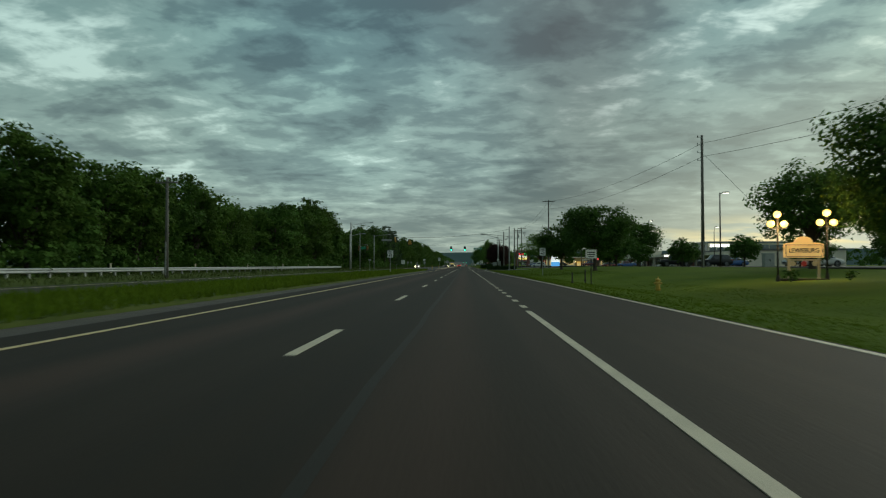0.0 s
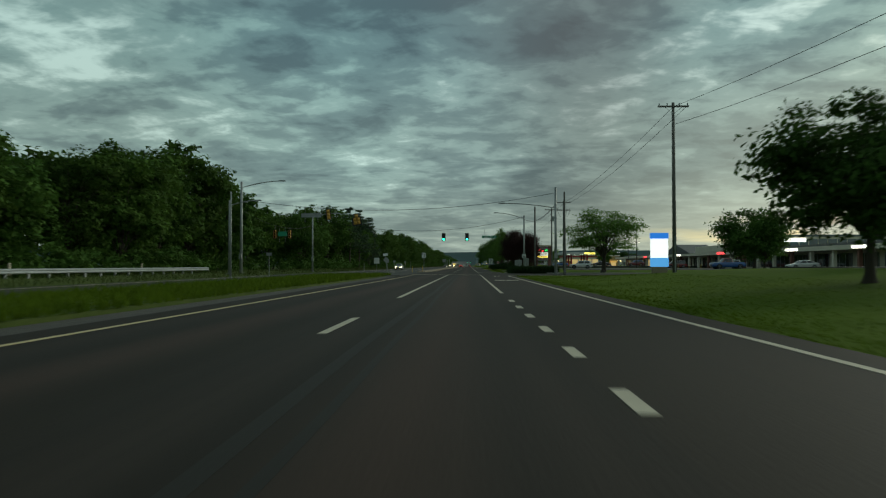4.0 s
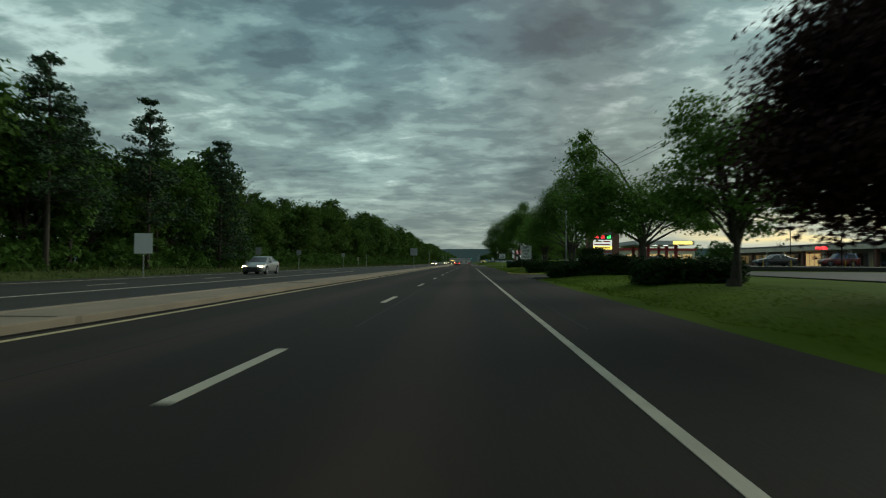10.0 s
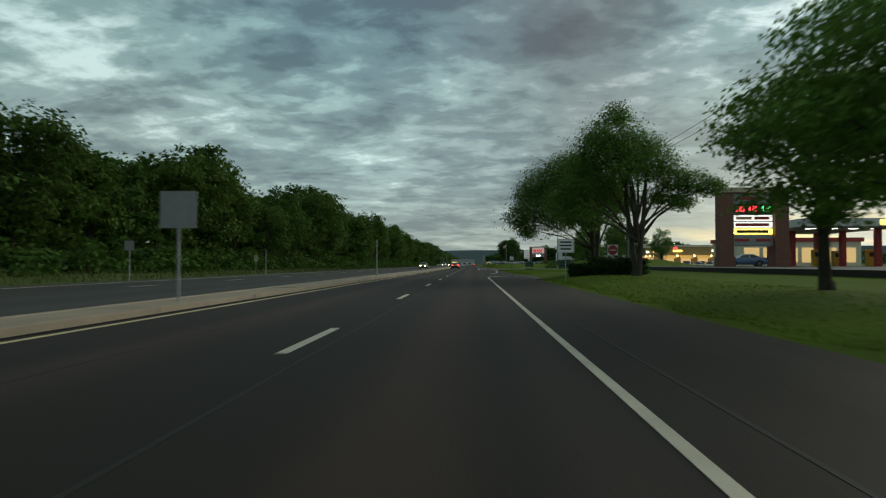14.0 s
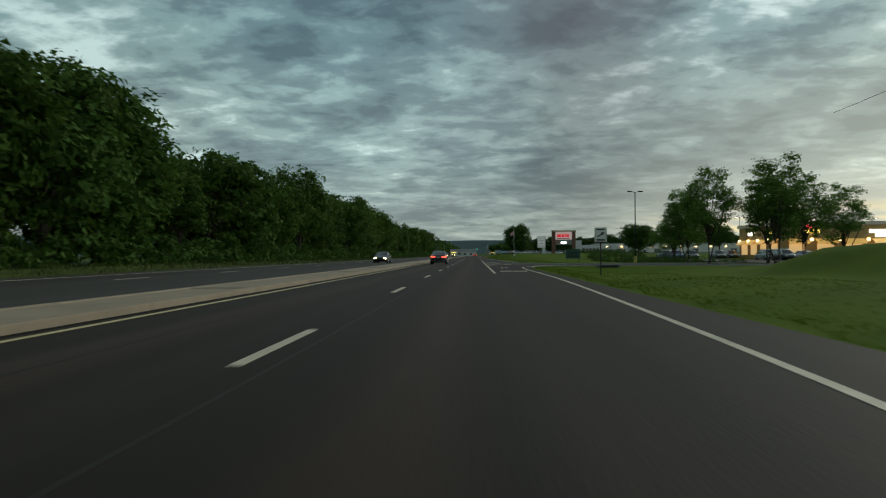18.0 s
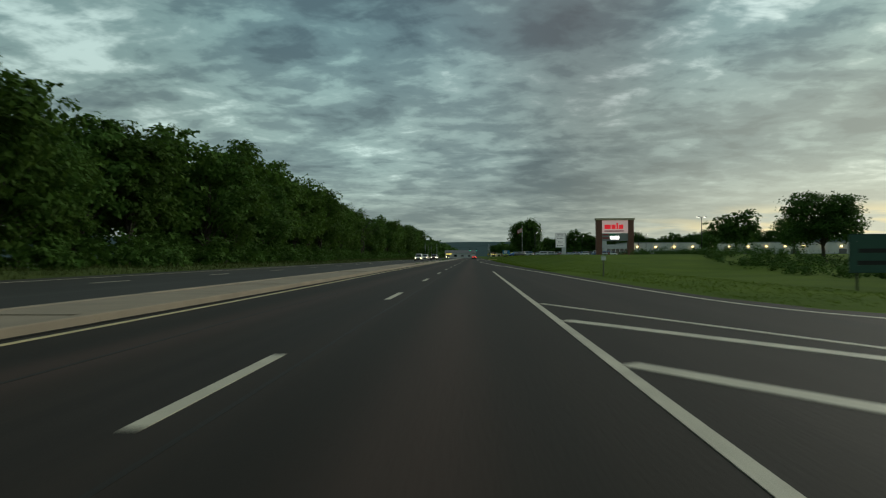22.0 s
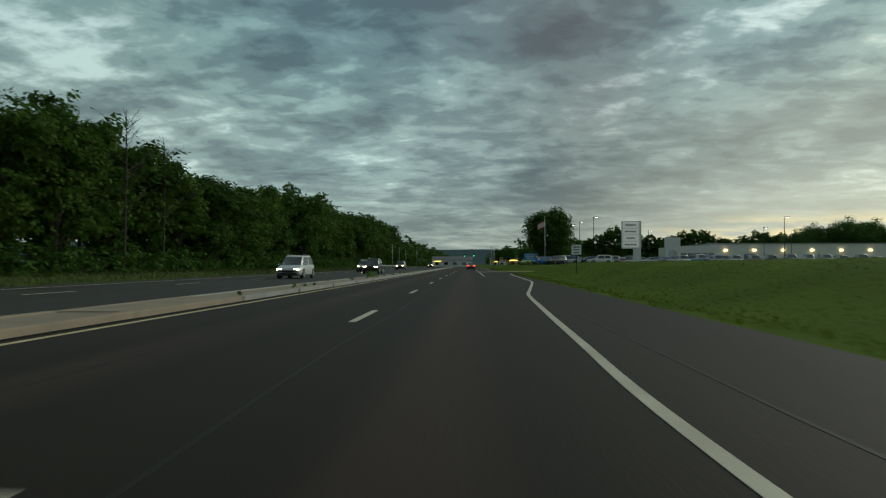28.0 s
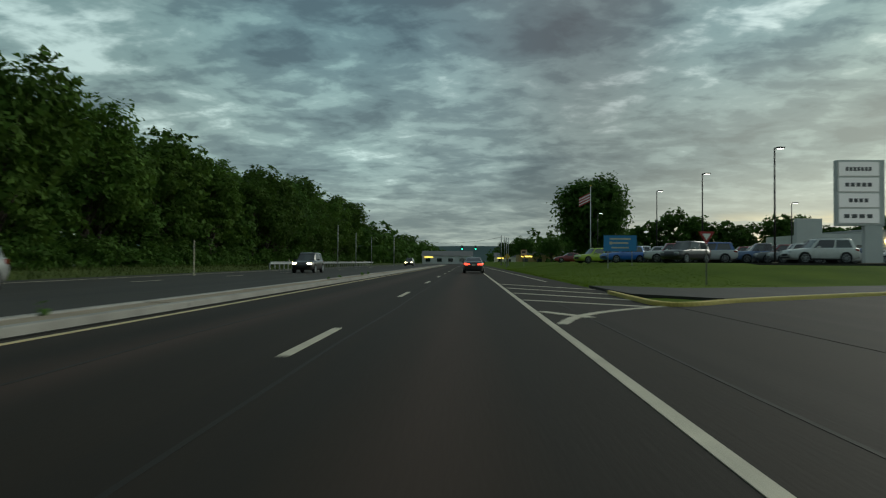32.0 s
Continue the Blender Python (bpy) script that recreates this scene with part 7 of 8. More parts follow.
for k, dx in enumerate((-0.95, 0.5, 0.95)):
    wire("jumper_cable", [(15.0 + dx, 173.4, 9.5), (15.0 + dx * 0.15, 173.35, 8.7)], 0.55, 0.022, None, "dark cable looping under the crossarm", "cable", 10)
wire("signal_cable", [(9.7, 142.3, 7.5), (10.0, 167.2, 7.4)], 0.25, 0.03, None, "thick dark signal cable between the poles", "cable")
wire("signal_cable", [(10.0, 167.2, 7.4), (8.75, 170.9, 7.9)], 0.1, 0.03, None, "thin dark cable between the poles", "cable")
wire("span_wire", [(-24.4, 143.2, 7.2), (-23.3, 171.6, 7.2)], 1.15, 0.02, None, "dark span wire over the side road", "cable")


def hung_sign(x, y, z, w, h, mat, label, text=None, hang=1.15):
    t = thing("street_name_sign", label, "street sign", at=(x, y, z))
    part("panel", box(B(), -w / 2, -0.02, -h / 2, w / 2, 0.02, h / 2, 0.01), mat, t)
    for dx in (-w * 0.32, w * 0.32):
        part("hanger", tube(B(), (dx, 0.03, -h * 1.8), (dx, 0.03, hang), 0.018, seg=6), GALV_DULL, t)
    if text:
        letters(text, h * 0.92, WHITE_SIGN, Matrix.Translation((-w * 0.08, -0.026, 0.0)) @ FACING, t, 0.004, squeeze=1.18, bold=0.008)
        part("emblem", tube(B(), (w * 0.40, -0.024, 0), (w * 0.40, -0.02, 0), h * 0.22, seg=12), WHITE_SIGN, t)


hung_sign(3.55, 170.9, 5.32, 2.15, 0.36, GREEN_SIGN_GLOW, "green street name sign hung from the span wire", "Loan Rd")
hung_sign(-16.6, 142.96, 6.5, 2.2, 0.42, GREY_SIGN, "bare back of a street name sign on the span wire")
hung_sign(-23.9, 157.4, 5.2, 1.15, 0.62, GREEN_SIGN_GLOW, "green street name sign between two signals", hang=0.8)
sg = thing("stop_sign", "leaning stop sign seen from behind under a white plate", "road sign", at=(-8.25, 142.9, 0.08))
part("post", box(B(), -0.03, -0.03, -0.4, 0.03, 0.03, 2.3, 0.008), GALV_DULL, sg)
part("panel", tube(B(), (0, -0.05, 1.58), (0, -0.035, 1.58), 0.33, seg=4), GREY_SIGN, sg)
part("name_plate", box(B(), -0.26, -0.05, 2.02, 0.26, -0.035, 2.28), WHITE_SIGN, sg, "white plate")
sg.matrix_world = pose(-8.25, 142.9, 0.08, 0, -7, 20)
sign("small white sign on a thin post in the side island", -19.4, 137, 0.55, 0.3, 2.2, GREY_SIGN, back=True, z=0.05)
k_ = sign("white median divider sign with a curved black arrow", -6.45, 173.8, 0.62, 0.80, 2.62, WHITE_SIGN, z=0.13)
arrow_mark(k_, 2.62 - 0.13, 0.55, BLACK, 18, 0.10)
part("divider_mark", loft(B(), [[(-0.24, -0.009, 2.80), (-0.08, -0.009, 2.80), (-0.16, -0.009, 2.52)], [(-0.24, -0.0065, 2.80), (-0.08, -0.0065, 2.80), (-0.16, -0.0065, 2.52)]]), BLACK, k_)
delineator(-6.55, 172.6, 1.0, YELLOW, "yellow flexible bollard on the median nose", name="bollard", group="yellow bollards")
delineator(-8.4, 175.5, 0.9, YELLOW, "yellow flexible bollard on the median nose", name="bollard", group="yellow bollards")
cabinet(8.0, 172.6, 1.0, 0.75, 1.55, "grey traffic signal control cabinet on a concrete pad")
cabinet(9.2, 171.6, 0.55, 0.45, 1.75, "narrow grey meter cabinet on the signal pole")
sign("white square turn ban sign on the signal pole", 8.72, 170.72, 0.55, 0.55, 2.45, WHITE_SIGN, z=0.3, bars=((0, 0, 0.30, 0.06),))
hedge(5.6, 157.6, 10.5, 159.6, 0.75, "long clipped dark hedge at the junction corner", 3, 0.05)
hedge(6.6, 161.8, 12.6, 164.4, 0.80, "long clipped dark hedge at the junction corner", 4)
part_post = delineator(7.2, 160.0, 1.9, GALV_DULL, "grey marker post before the hedge")
for x, y in ((7.0, 178.6), (6.6, 183.5)):
    mh = thing("concrete_cover", "flat white concrete cover in the grass", "cover", at=(x, y, ground_z(x, y)))
    part("slab", box(B(), -0.55, -0.35, -0.1, 0.55, 0.35, 0.06, 0.02), KERB, mh)
white_suv = car("suv", PAINT_WHITE, "white sport utility car parked by the shops")
white_suv.matrix_world = pose(22.8, 204.5, 0.36, 0, 0, 82)
white_suv.scale = (0.93, 0.93, 0.93)

# ---- the shops and the fuel station ----
hedge(5.9, 223.0, 8.4, 225.2, 0.78, "low dark clipped hedge under the honey locust", 5)
hedge(11.2, 223.2, 13.4, 225.0, 0.8, "low dark clipped hedge under the honey locust", 15)
hedge(7.8, 222.3, 9.5, 224.2, 1.2, "round dark clipped shrub under the honey locust", 16)
hedge(9.6, 222.6, 11.3, 224.4, 1.2, "tall rounded dark shrub under the honey locust", 6)
hedge(9.6, 245.0, 11.6, 246.6, 0.8, "rounded clipped shrub under the lamp post", 9)
hedge(6.1, 242.0, 12.0, 244.4, 0.85, "rounded clipped hedge at the driveway", 10)
hedge(12.2, 246.6, 14.1, 248.4, 2.2, "tall rounded dark shrub behind the clipped hedge", 19)
hedge(7.4, 295.0, 9.6, 296.8, 0.75, "dark rounded shrubs under the trees", 11)
hedge(8.9, 295.8, 12.6, 298.0, 1.15, "dark rounded shrubs under the trees", 12)
hedge(7.2, 205, 11.0, 207.6, 0.9, "low dark clipped hedge on the grass strip", 13)
sign("white truck lane sign on two dark posts", 6.4, 248.6, 1.16, 1.40, 2.16, WHITE_SIGN, [("LEFT", 0.30, 0, 0.48, 0.95), ("LANE", 0.30, 0, 0.16, 0.95), ("NO", 0.30, 0, -0.16, 0.95), ("TRUCKS", 0.30, 0, -0.48, 0.92)], posts=2, post_mat=WOOD_POLE)
sign("pale sign with three rows of small writing", 5.95, 288.5, 1.0, 0.80, 2.12, WHITE_SIGN, bars=((0, 0.22, 0.66, 0.09), (0, 0.02, 0.7, 0.09), (0, -0.18, 0.6, 0.09)))
dne = sign("red no entry disc on a white square sign", 10.46, 297.0, 0.76, 0.76, 2.05, WHITE_SIGN)
dz = 2.05 - dne.matrix_world.translation.z
part("disc", tube(B(), (0, -0.013, dz), (0, -0.0098, dz), 0.34, seg=28), RED_SIGN, dne)
part("bar", box(B(), -0.24, -0.017, dz - 0.05, 0.24, -0.0135, dz + 0.05), LINE_WHITE, dne)
sign("low green and blue site sign on two posts", 10.9, 324.9, 1.45, 0.95, 1.05, SITE_GREEN, posts=2, post_mat=STEEL_DARK, name="site_sign", bars=((0, 0.2, 1.0, 0.14), (0, -0.15, 1.1, 0.16)))
sign("bare back of a square sign on the median", -6.75, 265.6, 0.92, 0.92, 2.40, GREY_SIGN, back=True, z=0.13, group="sign backs of the oncoming lanes")
sign("bare back of a small sign beside the wood", -20.6, 289.3, 0.6, 0.6, 2.2, GREY_SIGN, back=True, z=0.05, group="sign backs of the oncoming lanes")
sign("pale back of a sign beside the wood", -20.4, 221.0, 1.2, 1.3, 2.15, WHITE_SIGN, back=True, z=0.05, group="sign backs of the oncoming lanes")
sign("bare back of a small sign beside the wood", -21.0, 262, 0.6, 0.6, 2.2, GREY_SIGN, back=True, z=0.05, group="sign backs of the oncoming lanes")
sign("bare back of a small sign beside the wood", -21.0, 246, 0.6, 0.75, 2.1, GREY_SIGN, back=True, z=0.05, group="sign backs of the oncoming lanes")
sign("small pale memorial board at the foot of the wood", -23.6, 322, 0.42, 0.75, 1.7, CREAM, back=True, z=0.2)
delineator(-6.8, 299.7, 2.9, GALV_DULL, "tall thin grey post on the median")
delineator(-21.2, 318, 2.6, GALV_DULL, "tall thin grey post beside the wood")
delineator(-21.2, 208, 1.4, GALV_DULL, "thin grey post beside the wood")
for k in range(8):
    delineator(21 + 3.2 * k, 246 + 0.8 * k, 1.0, YELLOW, "yellow steel bollard before the forecourt", name="bollard", group="yellow forecourt bollards")
for k in range(9):
    delineator(46 + 0.6 * k, 196 + 9 * k, 1.0, YELLOW, "yellow steel bollard before the shops", name="bollard", group="yellow shop bollards")
for x, y, h in ((40, 229, 10.4), (46, 262, 9.5), (58, 300, 9.0)):
    lot_lamp(x, y, h, "tall parking lot lamp with two lit heads", z=0.36 if y < 244 else 0.8, heads=((0.5, 0), (0.5, 180)))
for x, y, rz, src in ((38, 262, 90, lot_sedan), (30, 286, 100, lot_sedan), (50, 270, 85, lot_suv), (46, 190, 90, lot_pickup), (52, 205, 92, lot_suv), (54, 180, 88, lot_sedan), (50, 232, 90, lot_van), (33, 330, 80, lot_sedan)):
    copy_thing(src, pose(x, y, 0.36 if y < 244 else 0.8, 0, 0, rz))

# ---- the plaza ----
a_ = sign("white bus entrance sign with a black arrow", 6.85, 357.4, 0.60, 0.72, 2.02, WHITE_SIGN, post_mat=STEEL_DARK, z=-0.05, bars=((0, 0.26, 0.42, 0.07), (0, -0.26, 0.42, 0.08)))
arrow_mark(a_, 2.07, 0.42, BLACK, 58, 0.0)
lot_lamp(20.8, 408.3, 8.9, "tall parking lot lamp on a yellow concrete foot", heads=((0.45, 0), (0.45, 180)), lit=False, z=-0.1, foot=0.75)
for x, y, h in ((58, 470, 9), (92, 480, 9), (75, 500, 9), (50, 545, 9.5), (80, 600, 9.5)):
    lot_lamp(x, y, h, "tall parking lot lamp with two lit heads", z=0.0, heads=((0.5, 0), (0.5, 180)))
sign("small white marker sign on a short post", 7.15, 434.1, 0.24, 0.24, 0.95, WHITE_SIGN, post_mat=WOOD_POLE, back=True, z=0.0)
sign("green and blue site sign in the tall weeds", 15.4, 424.5, 2.2, 1.45, 1.12, SITE_GREEN, posts=2, post_mat=STEEL_DARK, name="site_sign", bars=((0, 0.1, 1.5, 0.16), (0, -0.35, 1.6, 0.16)))
dr = thing("storm_drain", "dark storm drain inlet in the grass ditch", "drain", at=(12.1, 385.0, ground_z(12.1, 380) - 0.02))
dr.matrix_world = pose(11.6, 379.5, ground_z(11.6, 379.5))
part("inlet", box(B(), -0.9, -0.5, -0.3, 0.9, 0.5, 0.22, 0.04), ROOF_GREY, dr)
# no hole: a black plate paints the shade inside the inlet
part("opening_shade", box(B(), -0.7, -0.53, 0.0, 0.7, -0.495, 0.16), BLACK, dr)
rng_ = random.Random(12)
for row, (y, n) in enumerate(((428, 10), (434, 8), (486, 14), (492, 12))):
    for k in range(n):
        if rng_.random() < 0.72:
            copy_thing(rng_.choice([lot_sedan, lot_suv, lot_van, lot_pickup]), pose(48 + k * 3.1 + (22 if row > 1 else 0), y, -0.02, 0, 0, 0 if row % 2 else 180))


for k in range(11):
    if k not in (3, 7):
        copy_thing(rng_.choice([lot_sedan, lot_suv, lot_van]), pose(37.5 + k * 2.9, 455 + 0.9 * k, -0.02, 0, 0, 180 if k % 3 else 0))


def weeds():
    """Tall weeds and shrubs along the plaza's edge."""
    rng = np.random.default_rng(31)
    centres, radii, counts = [], [], []
    for k in range(420):
        y = 404 + 130 * rng.random()
        x = 20 + (y - 404) * 0.09 + 12 * rng.random() ** 1.3 + 2 * math.sin(y * 0.08)
        r = 0.20 + 0.42 * rng.random() + (0.5 if rng.random() < 0.08 else 0)
        centres.append((x, y, max(ground_z(x, y), -0.3) + r * 0.7))
        radii.append(r)
        counts.append(int(80 + 260 * r * r))
    me = leaf_cloud("tall_weeds", centres, radii, counts, 0.075, LEAF_DARK, rng, 1.1, 0, 0.3, spray=4)
    tagged(new("tall_weeds", me), "tall dark weeds and low shrubs beside the parking lot", "weeds", kind="stuff")


weeds()

# ---- the car dealer ----
sign("white sign with grey lines on a dark post on the bank", 8.3, 562.4, 0.75, 0.75, 2.15, WHITE_SIGN, post_mat=STEEL_DARK, bars=((0, 0.2, 0.5, 0.07), (0, 0.0, 0.5, 0.07), (0, -0.2, 0.4, 0.07)))
bl = sign("blue services sign on two posts with a white border", 12.65, 645.1, 2.7, 1.32, 2.62, BLUE_SIGN, posts=2, z=0.75, name="services_sign")
for dx, dz_, w_, h_ in ((0, 0.36, 1.7, 0.14), (0, 0.02, 1.3, 0.14), (-0.75, 0.02, 0.24, 0.24), (0, -0.36, 1.4, 0.12)):
    part("text_bar", box(B(), dx - w_ / 2, -0.012, 1.87 + dz_ - h_ / 2, dx + w_ / 2, -0.0068, 1.87 + dz_ + h_ / 2), LINE_WHITE, bl)
yd = thing("yield_sign", "red and white yield sign on a brown post", "road sign", at=(11.6, 622.6, ground_z(11.6, 622.6)))
part("post", box(B(), -0.03, 0.008, -0.3, 0.03, 0.05, 2.5, 0.008), WOOD_POLE, yd)
part("panel", loft(B(), [[(-0.38, -0.006, 2.55), (0.38, -0.006, 2.55), (0, -0.006, 1.92)], [(-0.38, 0.006, 2.55), (0.38, 0.006, 2.55), (0, 0.006, 1.92)]]), RED_SIGN, yd)
part("inner_triangle", loft(B(), [[(-0.20, -0.010, 2.45), (0.20, -0.010, 2.45), (0, -0.010, 2.12)], [(-0.20, -0.0065, 2.45), (0.20, -0.0065, 2.45), (0, -0.0065, 2.12)]]), WHITE_SIGN, yd)
for x, y, h in ((25.2, 645.4, 10.5), (25.2, 662, 10.6), (26.8, 684.7, 11.2), (22.5, 705, 9.5), (60, 640, 10.0), (72, 676, 10.0), (48, 690, 10.0), (90, 700, 10)):
    lot_lamp(x, y, h, "tall dark sales lot lamp with a lit head", z=1.05, heads=((0.4, 60), (0.4, 0)) if x > 30 else ((0.4, 20),), group="sales lot lamps")


def flagpole(x, y, h):
    z0 = ground_z(x, y)
    t = thing("flagpole", "tall white flagpole with a striped flag", "flagpole", at=(x, y, z0))
    part("pole", tube(B(), (0, 0, -0.2), (0, 0, h - z0), 0.12, 0.07, 12), WALL_WHITE, t, smooth=True)
    part("finial", ball(B(), (0, 0, h - z0 + 0.1), 0.16, 12), YELLOW, t)
    for k in range(7):
        bm = B()
        rings = []
        for i in range(9):
            u = i / 8
            xx, zz = -0.05 - 2.2 * u, h - z0 - 1.2 - 0.26 * k - 1.1 * u
            yy = 0.18 * math.sin(u * 7)
            rings.append([(xx, yy - 0.01, zz), (xx, yy + 0.01, zz), (xx, yy + 0.01, zz - 0.255), (xx, yy - 0.01, zz - 0.255)])
        loft(bm, rings)
        bmesh.ops.recalc_face_normals(bm, faces=bm.faces)
        part("flag_stripe", bm, RED_SIGN if k % 2 == 0 else WALL_WHITE, t)


flagpole(24.2, 721, 16.0)
dealer_suv = car("suv", PAINT_LOT, "new sport utility car on the sales lot", group="cars for sale")
dealer_pickup = car("pickup", PAINT_LOT, "new pickup truck on the sales lot", group="cars for sale")
dealer_sedan = car("sedan", PAINT_LOT, "new saloon car on the sales lot", group="cars for sale")
dealer_suv.matrix_world = pose(20.6, 648, 1.07, 0, 0, 78)
dealer_pickup.matrix_world = pose(29, 656, 1.07, 0, 0, 80)
dealer_sedan.matrix_world = pose(38, 650, 1.07, 0, 0, 80)
for row, x in enumerate((20.6, 29.0, 36.5, 44.0, 51.0)):
    for k in range(18):
        y = 651 + k * 3.0 - row * 1.2
        if y > 712 or rng_.random() < 0.1 or (30 < x < 37 and y < 652) or (row == 0 and y > 700):
            continue
        copy_thing(rng_.choice([dealer_suv, dealer_suv, dealer_pickup, dealer_sedan]), pose(x + rng_.random() * 0.4, y, 1.07, 0, 0, 76 + rng_.random() * 6))
for k in range(14):
    copy_thing(rng_.choice([dealer_suv, dealer_pickup, dealer_sedan]), pose(38 + k * 3.3, 640 + rng_.random(), 1.07, 0, 0, 178 + rng_.random() * 5))
lone = car("suv", PAINT_WHITE, "white sport utility car at the front of the sales lot", near=True)
lone.matrix_world = pose(25.0, 638.3, 1.07, 0, 0, 90)
lone = car("suv", PAINT_GREY, "grey off-road car parked on the grass slope")
lone.matrix_world = pose(17.6, 644.0, ground_z(17.6, 644), 0, 0, 130)
lone = car("suv", PAINT_BLUE, "bright blue off-road car on the sales lot")
lone.matrix_world = pose(16.6, 661, ground_z(16.6, 661), 0, 0, 110)
lone = car("suv", PAINT_LIME, "lime green off-road car on the sales lot")
lone.matrix_world = pose(14.8, 667, ground_z(14.8, 667), 0, 0, 110)
lone = car("sedan", PAINT_RED, "dark red car on the sales lot")
lone.matrix_world = pose(15.5, 690, ground_z(15.5, 690), 0, 0, 90)

# ---- on the road and far ahead ----
ahead = car("sedan", PAINT_GREY, "dark grey saloon car with red tail lights lit", tail=True)
ahead.matrix_world = pose(0.75, 652, 0.0, 0, 0, 0)
beside = car("sedan", PAINT_PLUM, "dark plum-grey saloon car with red tail lights lit", tail=True, near=True)
beside.matrix_world = pose(-3.4, 398.4, 0.0, 0, 0, 0)
part("spoiler", box(B(), -0.62, -2.42, 1.045, 0.62, -2.30, 1.075, 0.01), TRIM, beside)
part("exhaust_trim", box(B(), -0.60, -2.475, 0.36, 0.60, -2.455, 0.385, 0.006), RIM, beside, "thin bright chrome strip")
onc = car("suv", PAINT_BLACK, "black sport utility car with headlights lit", lights=True, near=True)
onc.matrix_world = pose(-11.0, 590.4, 0.0, 0, 0, 180)
onc = car("suv", PAINT_SILVER, "pale silver sport utility car with warm headlights lit", lights=True, near=True)
onc.matrix_world = pose(-14.8, 608.4, 0.0, 0, 0, 180)
onc = car("sedan", PAINT_SILVER, "silver saloon car with headlights lit", lights=True, near=True)
onc.matrix_world = pose(-16.6, 233.2, 0.0, 0, 0, 180)
onc = car("minivan", PAINT_WHITE, "white minivan with headlights lit", lights=True, near=True)
onc.matrix_world = pose(-13.2, 564, 0.0, 0, 0, 180)
onc = car("suv", PAINT_GREY, "dark grey car with headlights lit", lights=True)
onc.matrix_world = pose(-13.6, 647.5, 0.0, 0, 0, 180)
onc = car("suv", PAINT_BLACK, "black car with headlights lit", lights=True)
onc.matrix_world = pose(-12.6, 735, 0.0, 0, 0, 180)
onc = car("sedan", PAINT_BLACK, "distant dark car with headlights lit", lights=True)
onc.matrix_world = pose(-11.5, 410, 0.0, 0, 0, 180)
delineator(-18.2, 634.5, 2.4, LINE_WHITE, "tall thin white post beside the oncoming lanes")
signal_head(-1.4, 768, 5.4, "black traffic signal with its green lamp lit", lit=2)
signal_head(2.2, 768, 5.4, "black traffic signal with its green lamp lit", lit=2)
steel_pole(9, 766, 8.0, "grey signal pole at the far junction", z=0.3)
steel_pole(-20, 770, 8.0, "grey signal pole at the far junction", z=0.2)
wire("span_wire", [(-20, 770, 7.6), (9, 766, 7.6)], 1.6, 0.03, None, "dark span wire that carries the far signals", "cable")
for x, y, h in ((-21.5, 700, 7.0), (-21.2, 716, 6.4), (-21, 735, 6.2), (7.4, 715, 5.6), (8.8, 732, 6.2), (9.5, 760, 7.5)):
    steel_pole(x, y, h, "bare grey steel pole beside the highway", r=0.09, z=0.1, name="steel_pole", group="grey poles beside the highway")
sign("square orange and white sign beside the highway", 9.6, 702, 1.0, 1.0, 2.6, ORANGE_SIGN, bars=((0, 0.1, 0.6, 0.3),))
ds = thing("warning_sign", "yellow diamond warning sign on a post", "road sign", at=(7.6, 716, 0.3))
part("panel", box(B(), -0.42, -0.006, -0.42, 0.42, 0.006, 0.42), YELLOW, ds).matrix_local = pose(0, 0, 1.75, 0, 45, 0)
part("post", box(B(), -0.03, 0.01, -0.3, 0.03, 0.05, 2.2), GALV_DULL, ds)
for k, (x, y, w_, d_, h_, m_) in enumerate(((-20, 880, 22, 14, 5, WALL_WHITE), (20, 850, 24, 14, 5.5, WALL_TAN), (14, 930, 20, 14, 5, WALL_CREAM), (-44, 960, 26, 16, 5, WALL_BRICK))):
    hb = thing("roadside_building", "low roadside building beyond the far junction", "building", "far roadside buildings", (x, y, 0))
    part("wall", box(B(), 0, 0, -0.3, w_, d_, h_ * 0.7), m_, hb)
    part("roof", loft(B(), [[(-0.4, -0.4, h_ * 0.7), (-0.4, d_ + 0.4, h_ * 0.7), (-0.4, d_ / 2, h_ * 1.15)], [(w_ + 0.4, -0.4, h_ * 0.7), (w_ + 0.4, d_ + 0.4, h_ * 0.7), (w_ + 0.4, d_ / 2, h_ * 1.15)]]), ROOF_GREY, hb)
    for j in range(4):
        part("window", box(B(), 1.5 + j * w_ / 4.4, -0.05, 0.9, 3.6 + j * w_ / 4.4, 0.03, 2.4), SHOP_GLASS, hb)
    part("sign_panel", box(B(), 1.0, -0.15, h_ * 0.55, w_ * 0.22, -0.06, h_ * 0.62), YELLOW_NEON, hb)

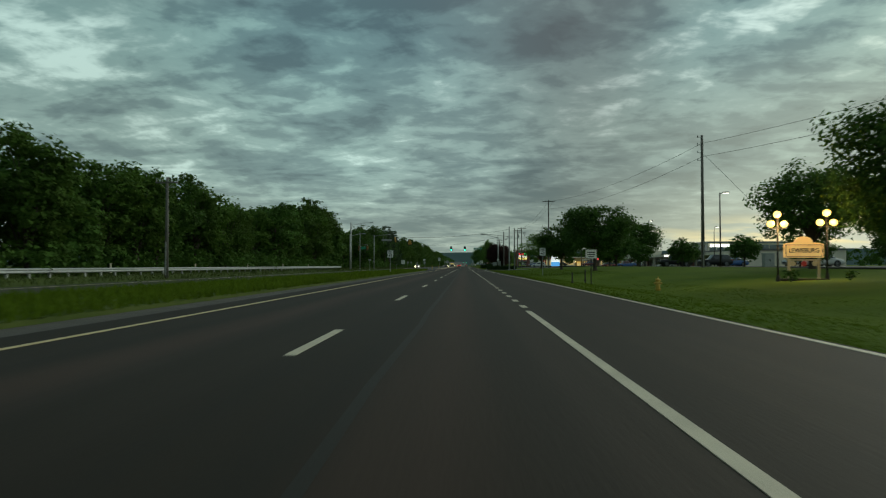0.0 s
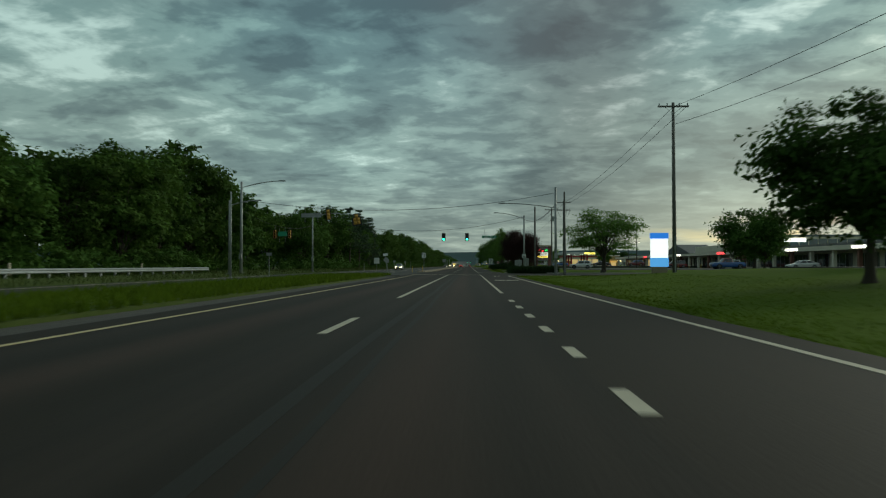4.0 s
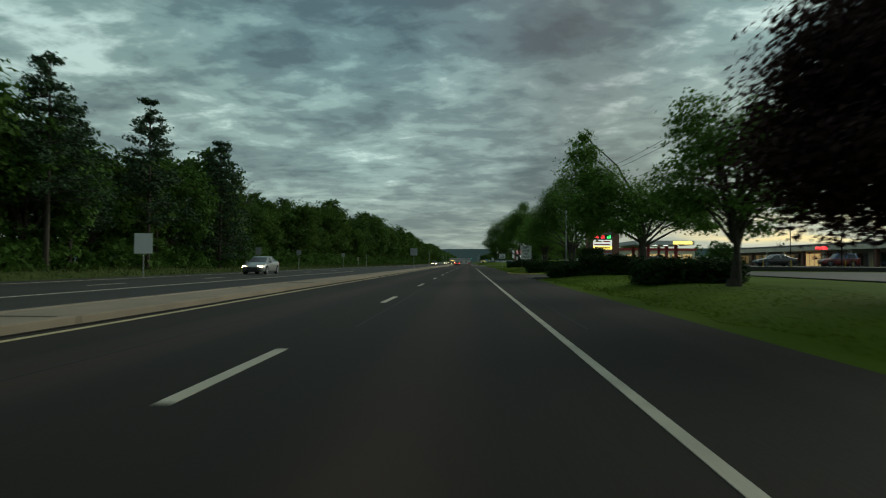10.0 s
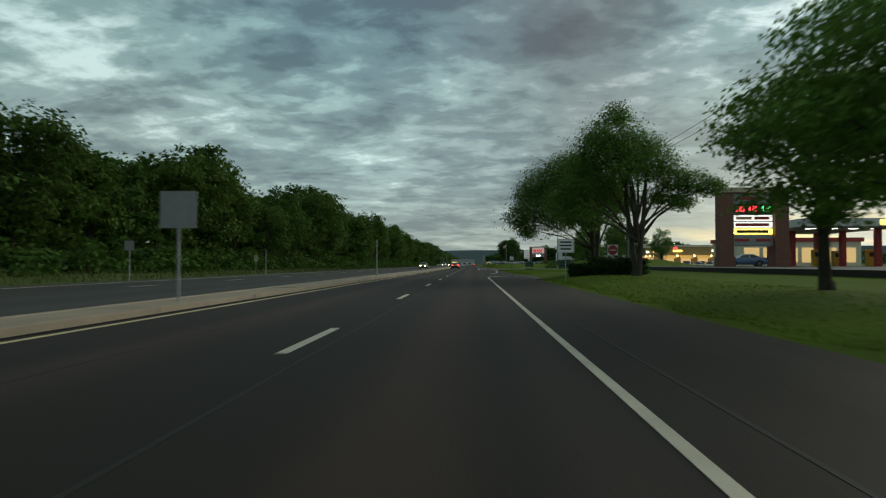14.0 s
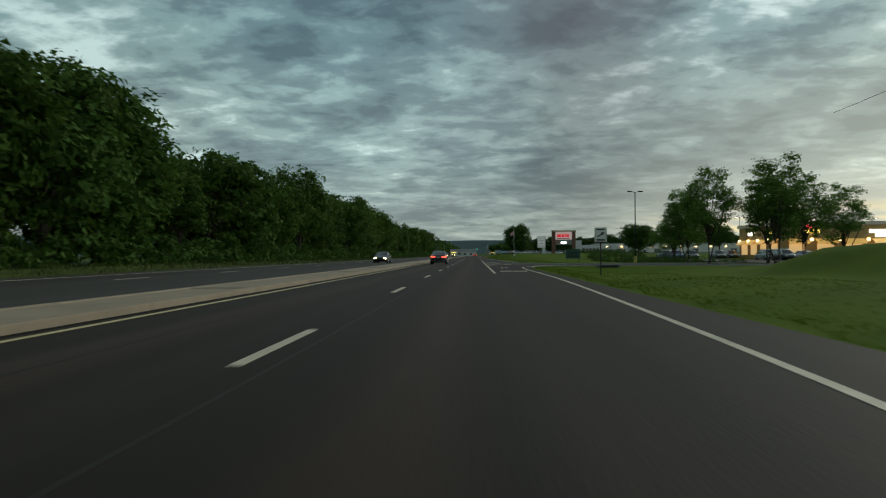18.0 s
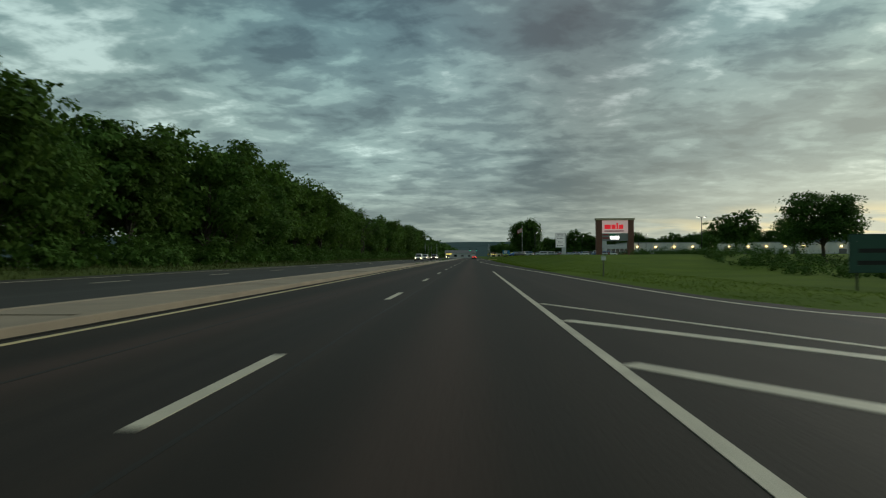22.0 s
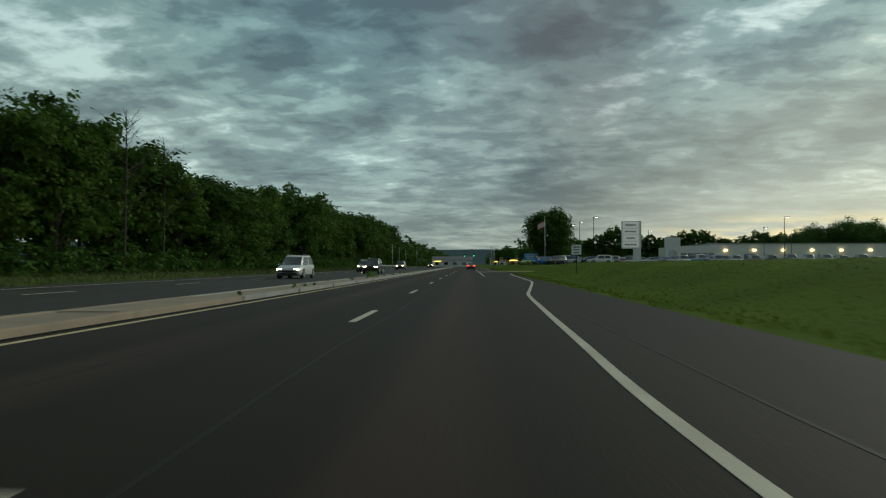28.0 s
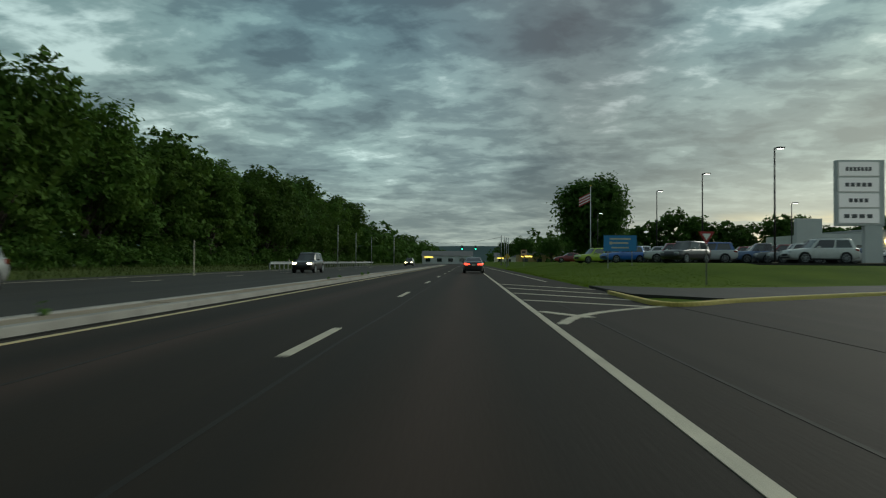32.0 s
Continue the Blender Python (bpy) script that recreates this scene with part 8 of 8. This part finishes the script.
# ---- overhead wires ----
for a, b, s in (((23.3, 66, 12.9), (15.25, 120, 12.5), 1.0), ((23.3, 66, 11.6), (15.25, 120, 11.2), 1.1), ((16.2, 120, 12.5), (15.9, 173.5, 10.6), 0.6), ((15.25, 120, 12.5), (15.0, 173.5, 10.6), 0.6), ((15.2, 189.6, 10.9), (13.3, 250.2, 10.4), 0.9), ((15.9, 189.6, 10.9), (14.2, 250.2, 10.4), 0.9), ((15.0, 173.5, 10.5), (15.2, 189.6, 10.8), 0.2), ((13.3, 250.2, 10.4), (15, 312, 10.6), 0.9), ((14.2, 250.2, 10.4), (15.9, 312, 10.6), 0.9), ((15.2, 189.6, 9.2), (13.3, 250.2, 8.8), 1.1),
                ((15, 312, 10.6), (26, 372, 11), 1.0), ((23.3, 66, 12.9), (40, -10, 12.8), 1.2), ((23.3, 66, 11.6), (40, -10, 11.6), 1.2), ((23.3, 66, 12.0), (31, 60, 1.0), 0.0)):
    wire("power_line", [a, b], s, 0.016, None, "thin dark overhead power line", "cable")


# ---- grass blades beside the road ----
def blades(name, n, place, height, label, seed, mat=None):
    rng = np.random.default_rng(seed)
    pts = np.array([p for p in (place(rng) for _ in range(n)) if p is not None])
    m = len(pts)
    a = rng.random(m) * 6.283
    h = height * (0.5 + rng.random(m))
    w = 0.012 + 0.010 * rng.random(m) + 0.05 * height
    d = np.stack([np.cos(a), np.sin(a), 0 * a], 1)
    lean = rng.normal(size=(m, 3)) * 0.35 * h[:, None]
    lean[:, 2] = 0
    v = np.stack([pts - d * w[:, None], pts + d * w[:, None], pts + lean + np.stack([0 * h, 0 * h, h], 1)], 1).reshape(-1, 3)
    me = bpy.data.meshes.new(name)
    me.vertices.add(3 * m)
    me.vertices.foreach_set("co", v.ravel())
    me.loops.add(3 * m)
    me.loops.foreach_set("vertex_index", np.arange(3 * m))
    me.polygons.add(m)
    me.polygons.foreach_set("loop_start", np.arange(0, 3 * m, 3))
    me.materials.append(mat or BLADE)
    me.update(calc_edges=True)
    tagged(new(name, me), label, "grass", kind="stuff")


def verge(y0, y1, reach):
    def place(rng):
        y = y0 + (y1 - y0) * rng.random()
        x = 5.35 + reach * rng.random() ** 1.7 + 0.15 * math.sin(y * 1.3)
        if 140 < y < 160 or 225 < y < 241 or 299 < y < 314 or 383 < y < 396 or 596 < y < 620 or (403 < y < 413 and x < 9.2) or (412 < y < 445 and x < 6.9):
            return None
        return x, y, ground_z(x, y) - 0.01
    return place


def strip(rng):
    y = -10 + 149 * rng.random()
    x = -7.4 - 6.1 * rng.random() ** 1.2
    return x, y, 0.09


def wood_foot(rng):
    y = -10 + 740 * rng.random()
    x = -21.9 - 5.5 * rng.random()
    return (x, y, ground_z(x, y) - 0.02) 


blades("grass_blades", 60000, verge(2, 140, 9), 0.045, "mown green grass on the verge", 1)
blades("grass_blades", 50000, verge(160, 383, 6), 0.045, "mown green grass on the verge", 2)
blades("grass_blades", 60000, verge(396, 690, 9), 0.055, "mown green grass on the bank", 3)
blades("median_grass_blades", 45000, strip, 0.24, "tall rough grass in the median", 4)
blades("wood_edge_grass", 40000, wood_foot, 0.28, "rough grass at the foot of the wood", 5, GRASS_ROUGH)


def median_weeds():
    """Tufts of weeds that grow out of the joints of the median."""
    rng = np.random.default_rng(17)
    centres, radii, counts = [], [], []
    for k in range(34):
        y = 480 + 170 * rng.random()
        r = 0.04 + 0.06 * rng.random()
        centres.append((-6.62 - 0.25 * rng.random(), y, 0.15 + r * 0.6))
        radii.append(r)
        counts.append(40)
    for x, y, r in ((-6.9, 562.0, 0.32), (-7.3, 563.5, 0.28), (-7.0, 561.2, 0.22)):
        centres.append((x, y, 0.15 + r * 0.7))
        radii.append(r)
        counts.append(160)
    me = leaf_cloud("median_weeds", centres, radii, counts, 0.05, LEAF_LIGHT, rng, 1.2, 0, 0.2, spray=3)
    tagged(new("median_weeds", me), "tufts of green weeds in the median joints", "weeds", kind="stuff")


median_weeds()
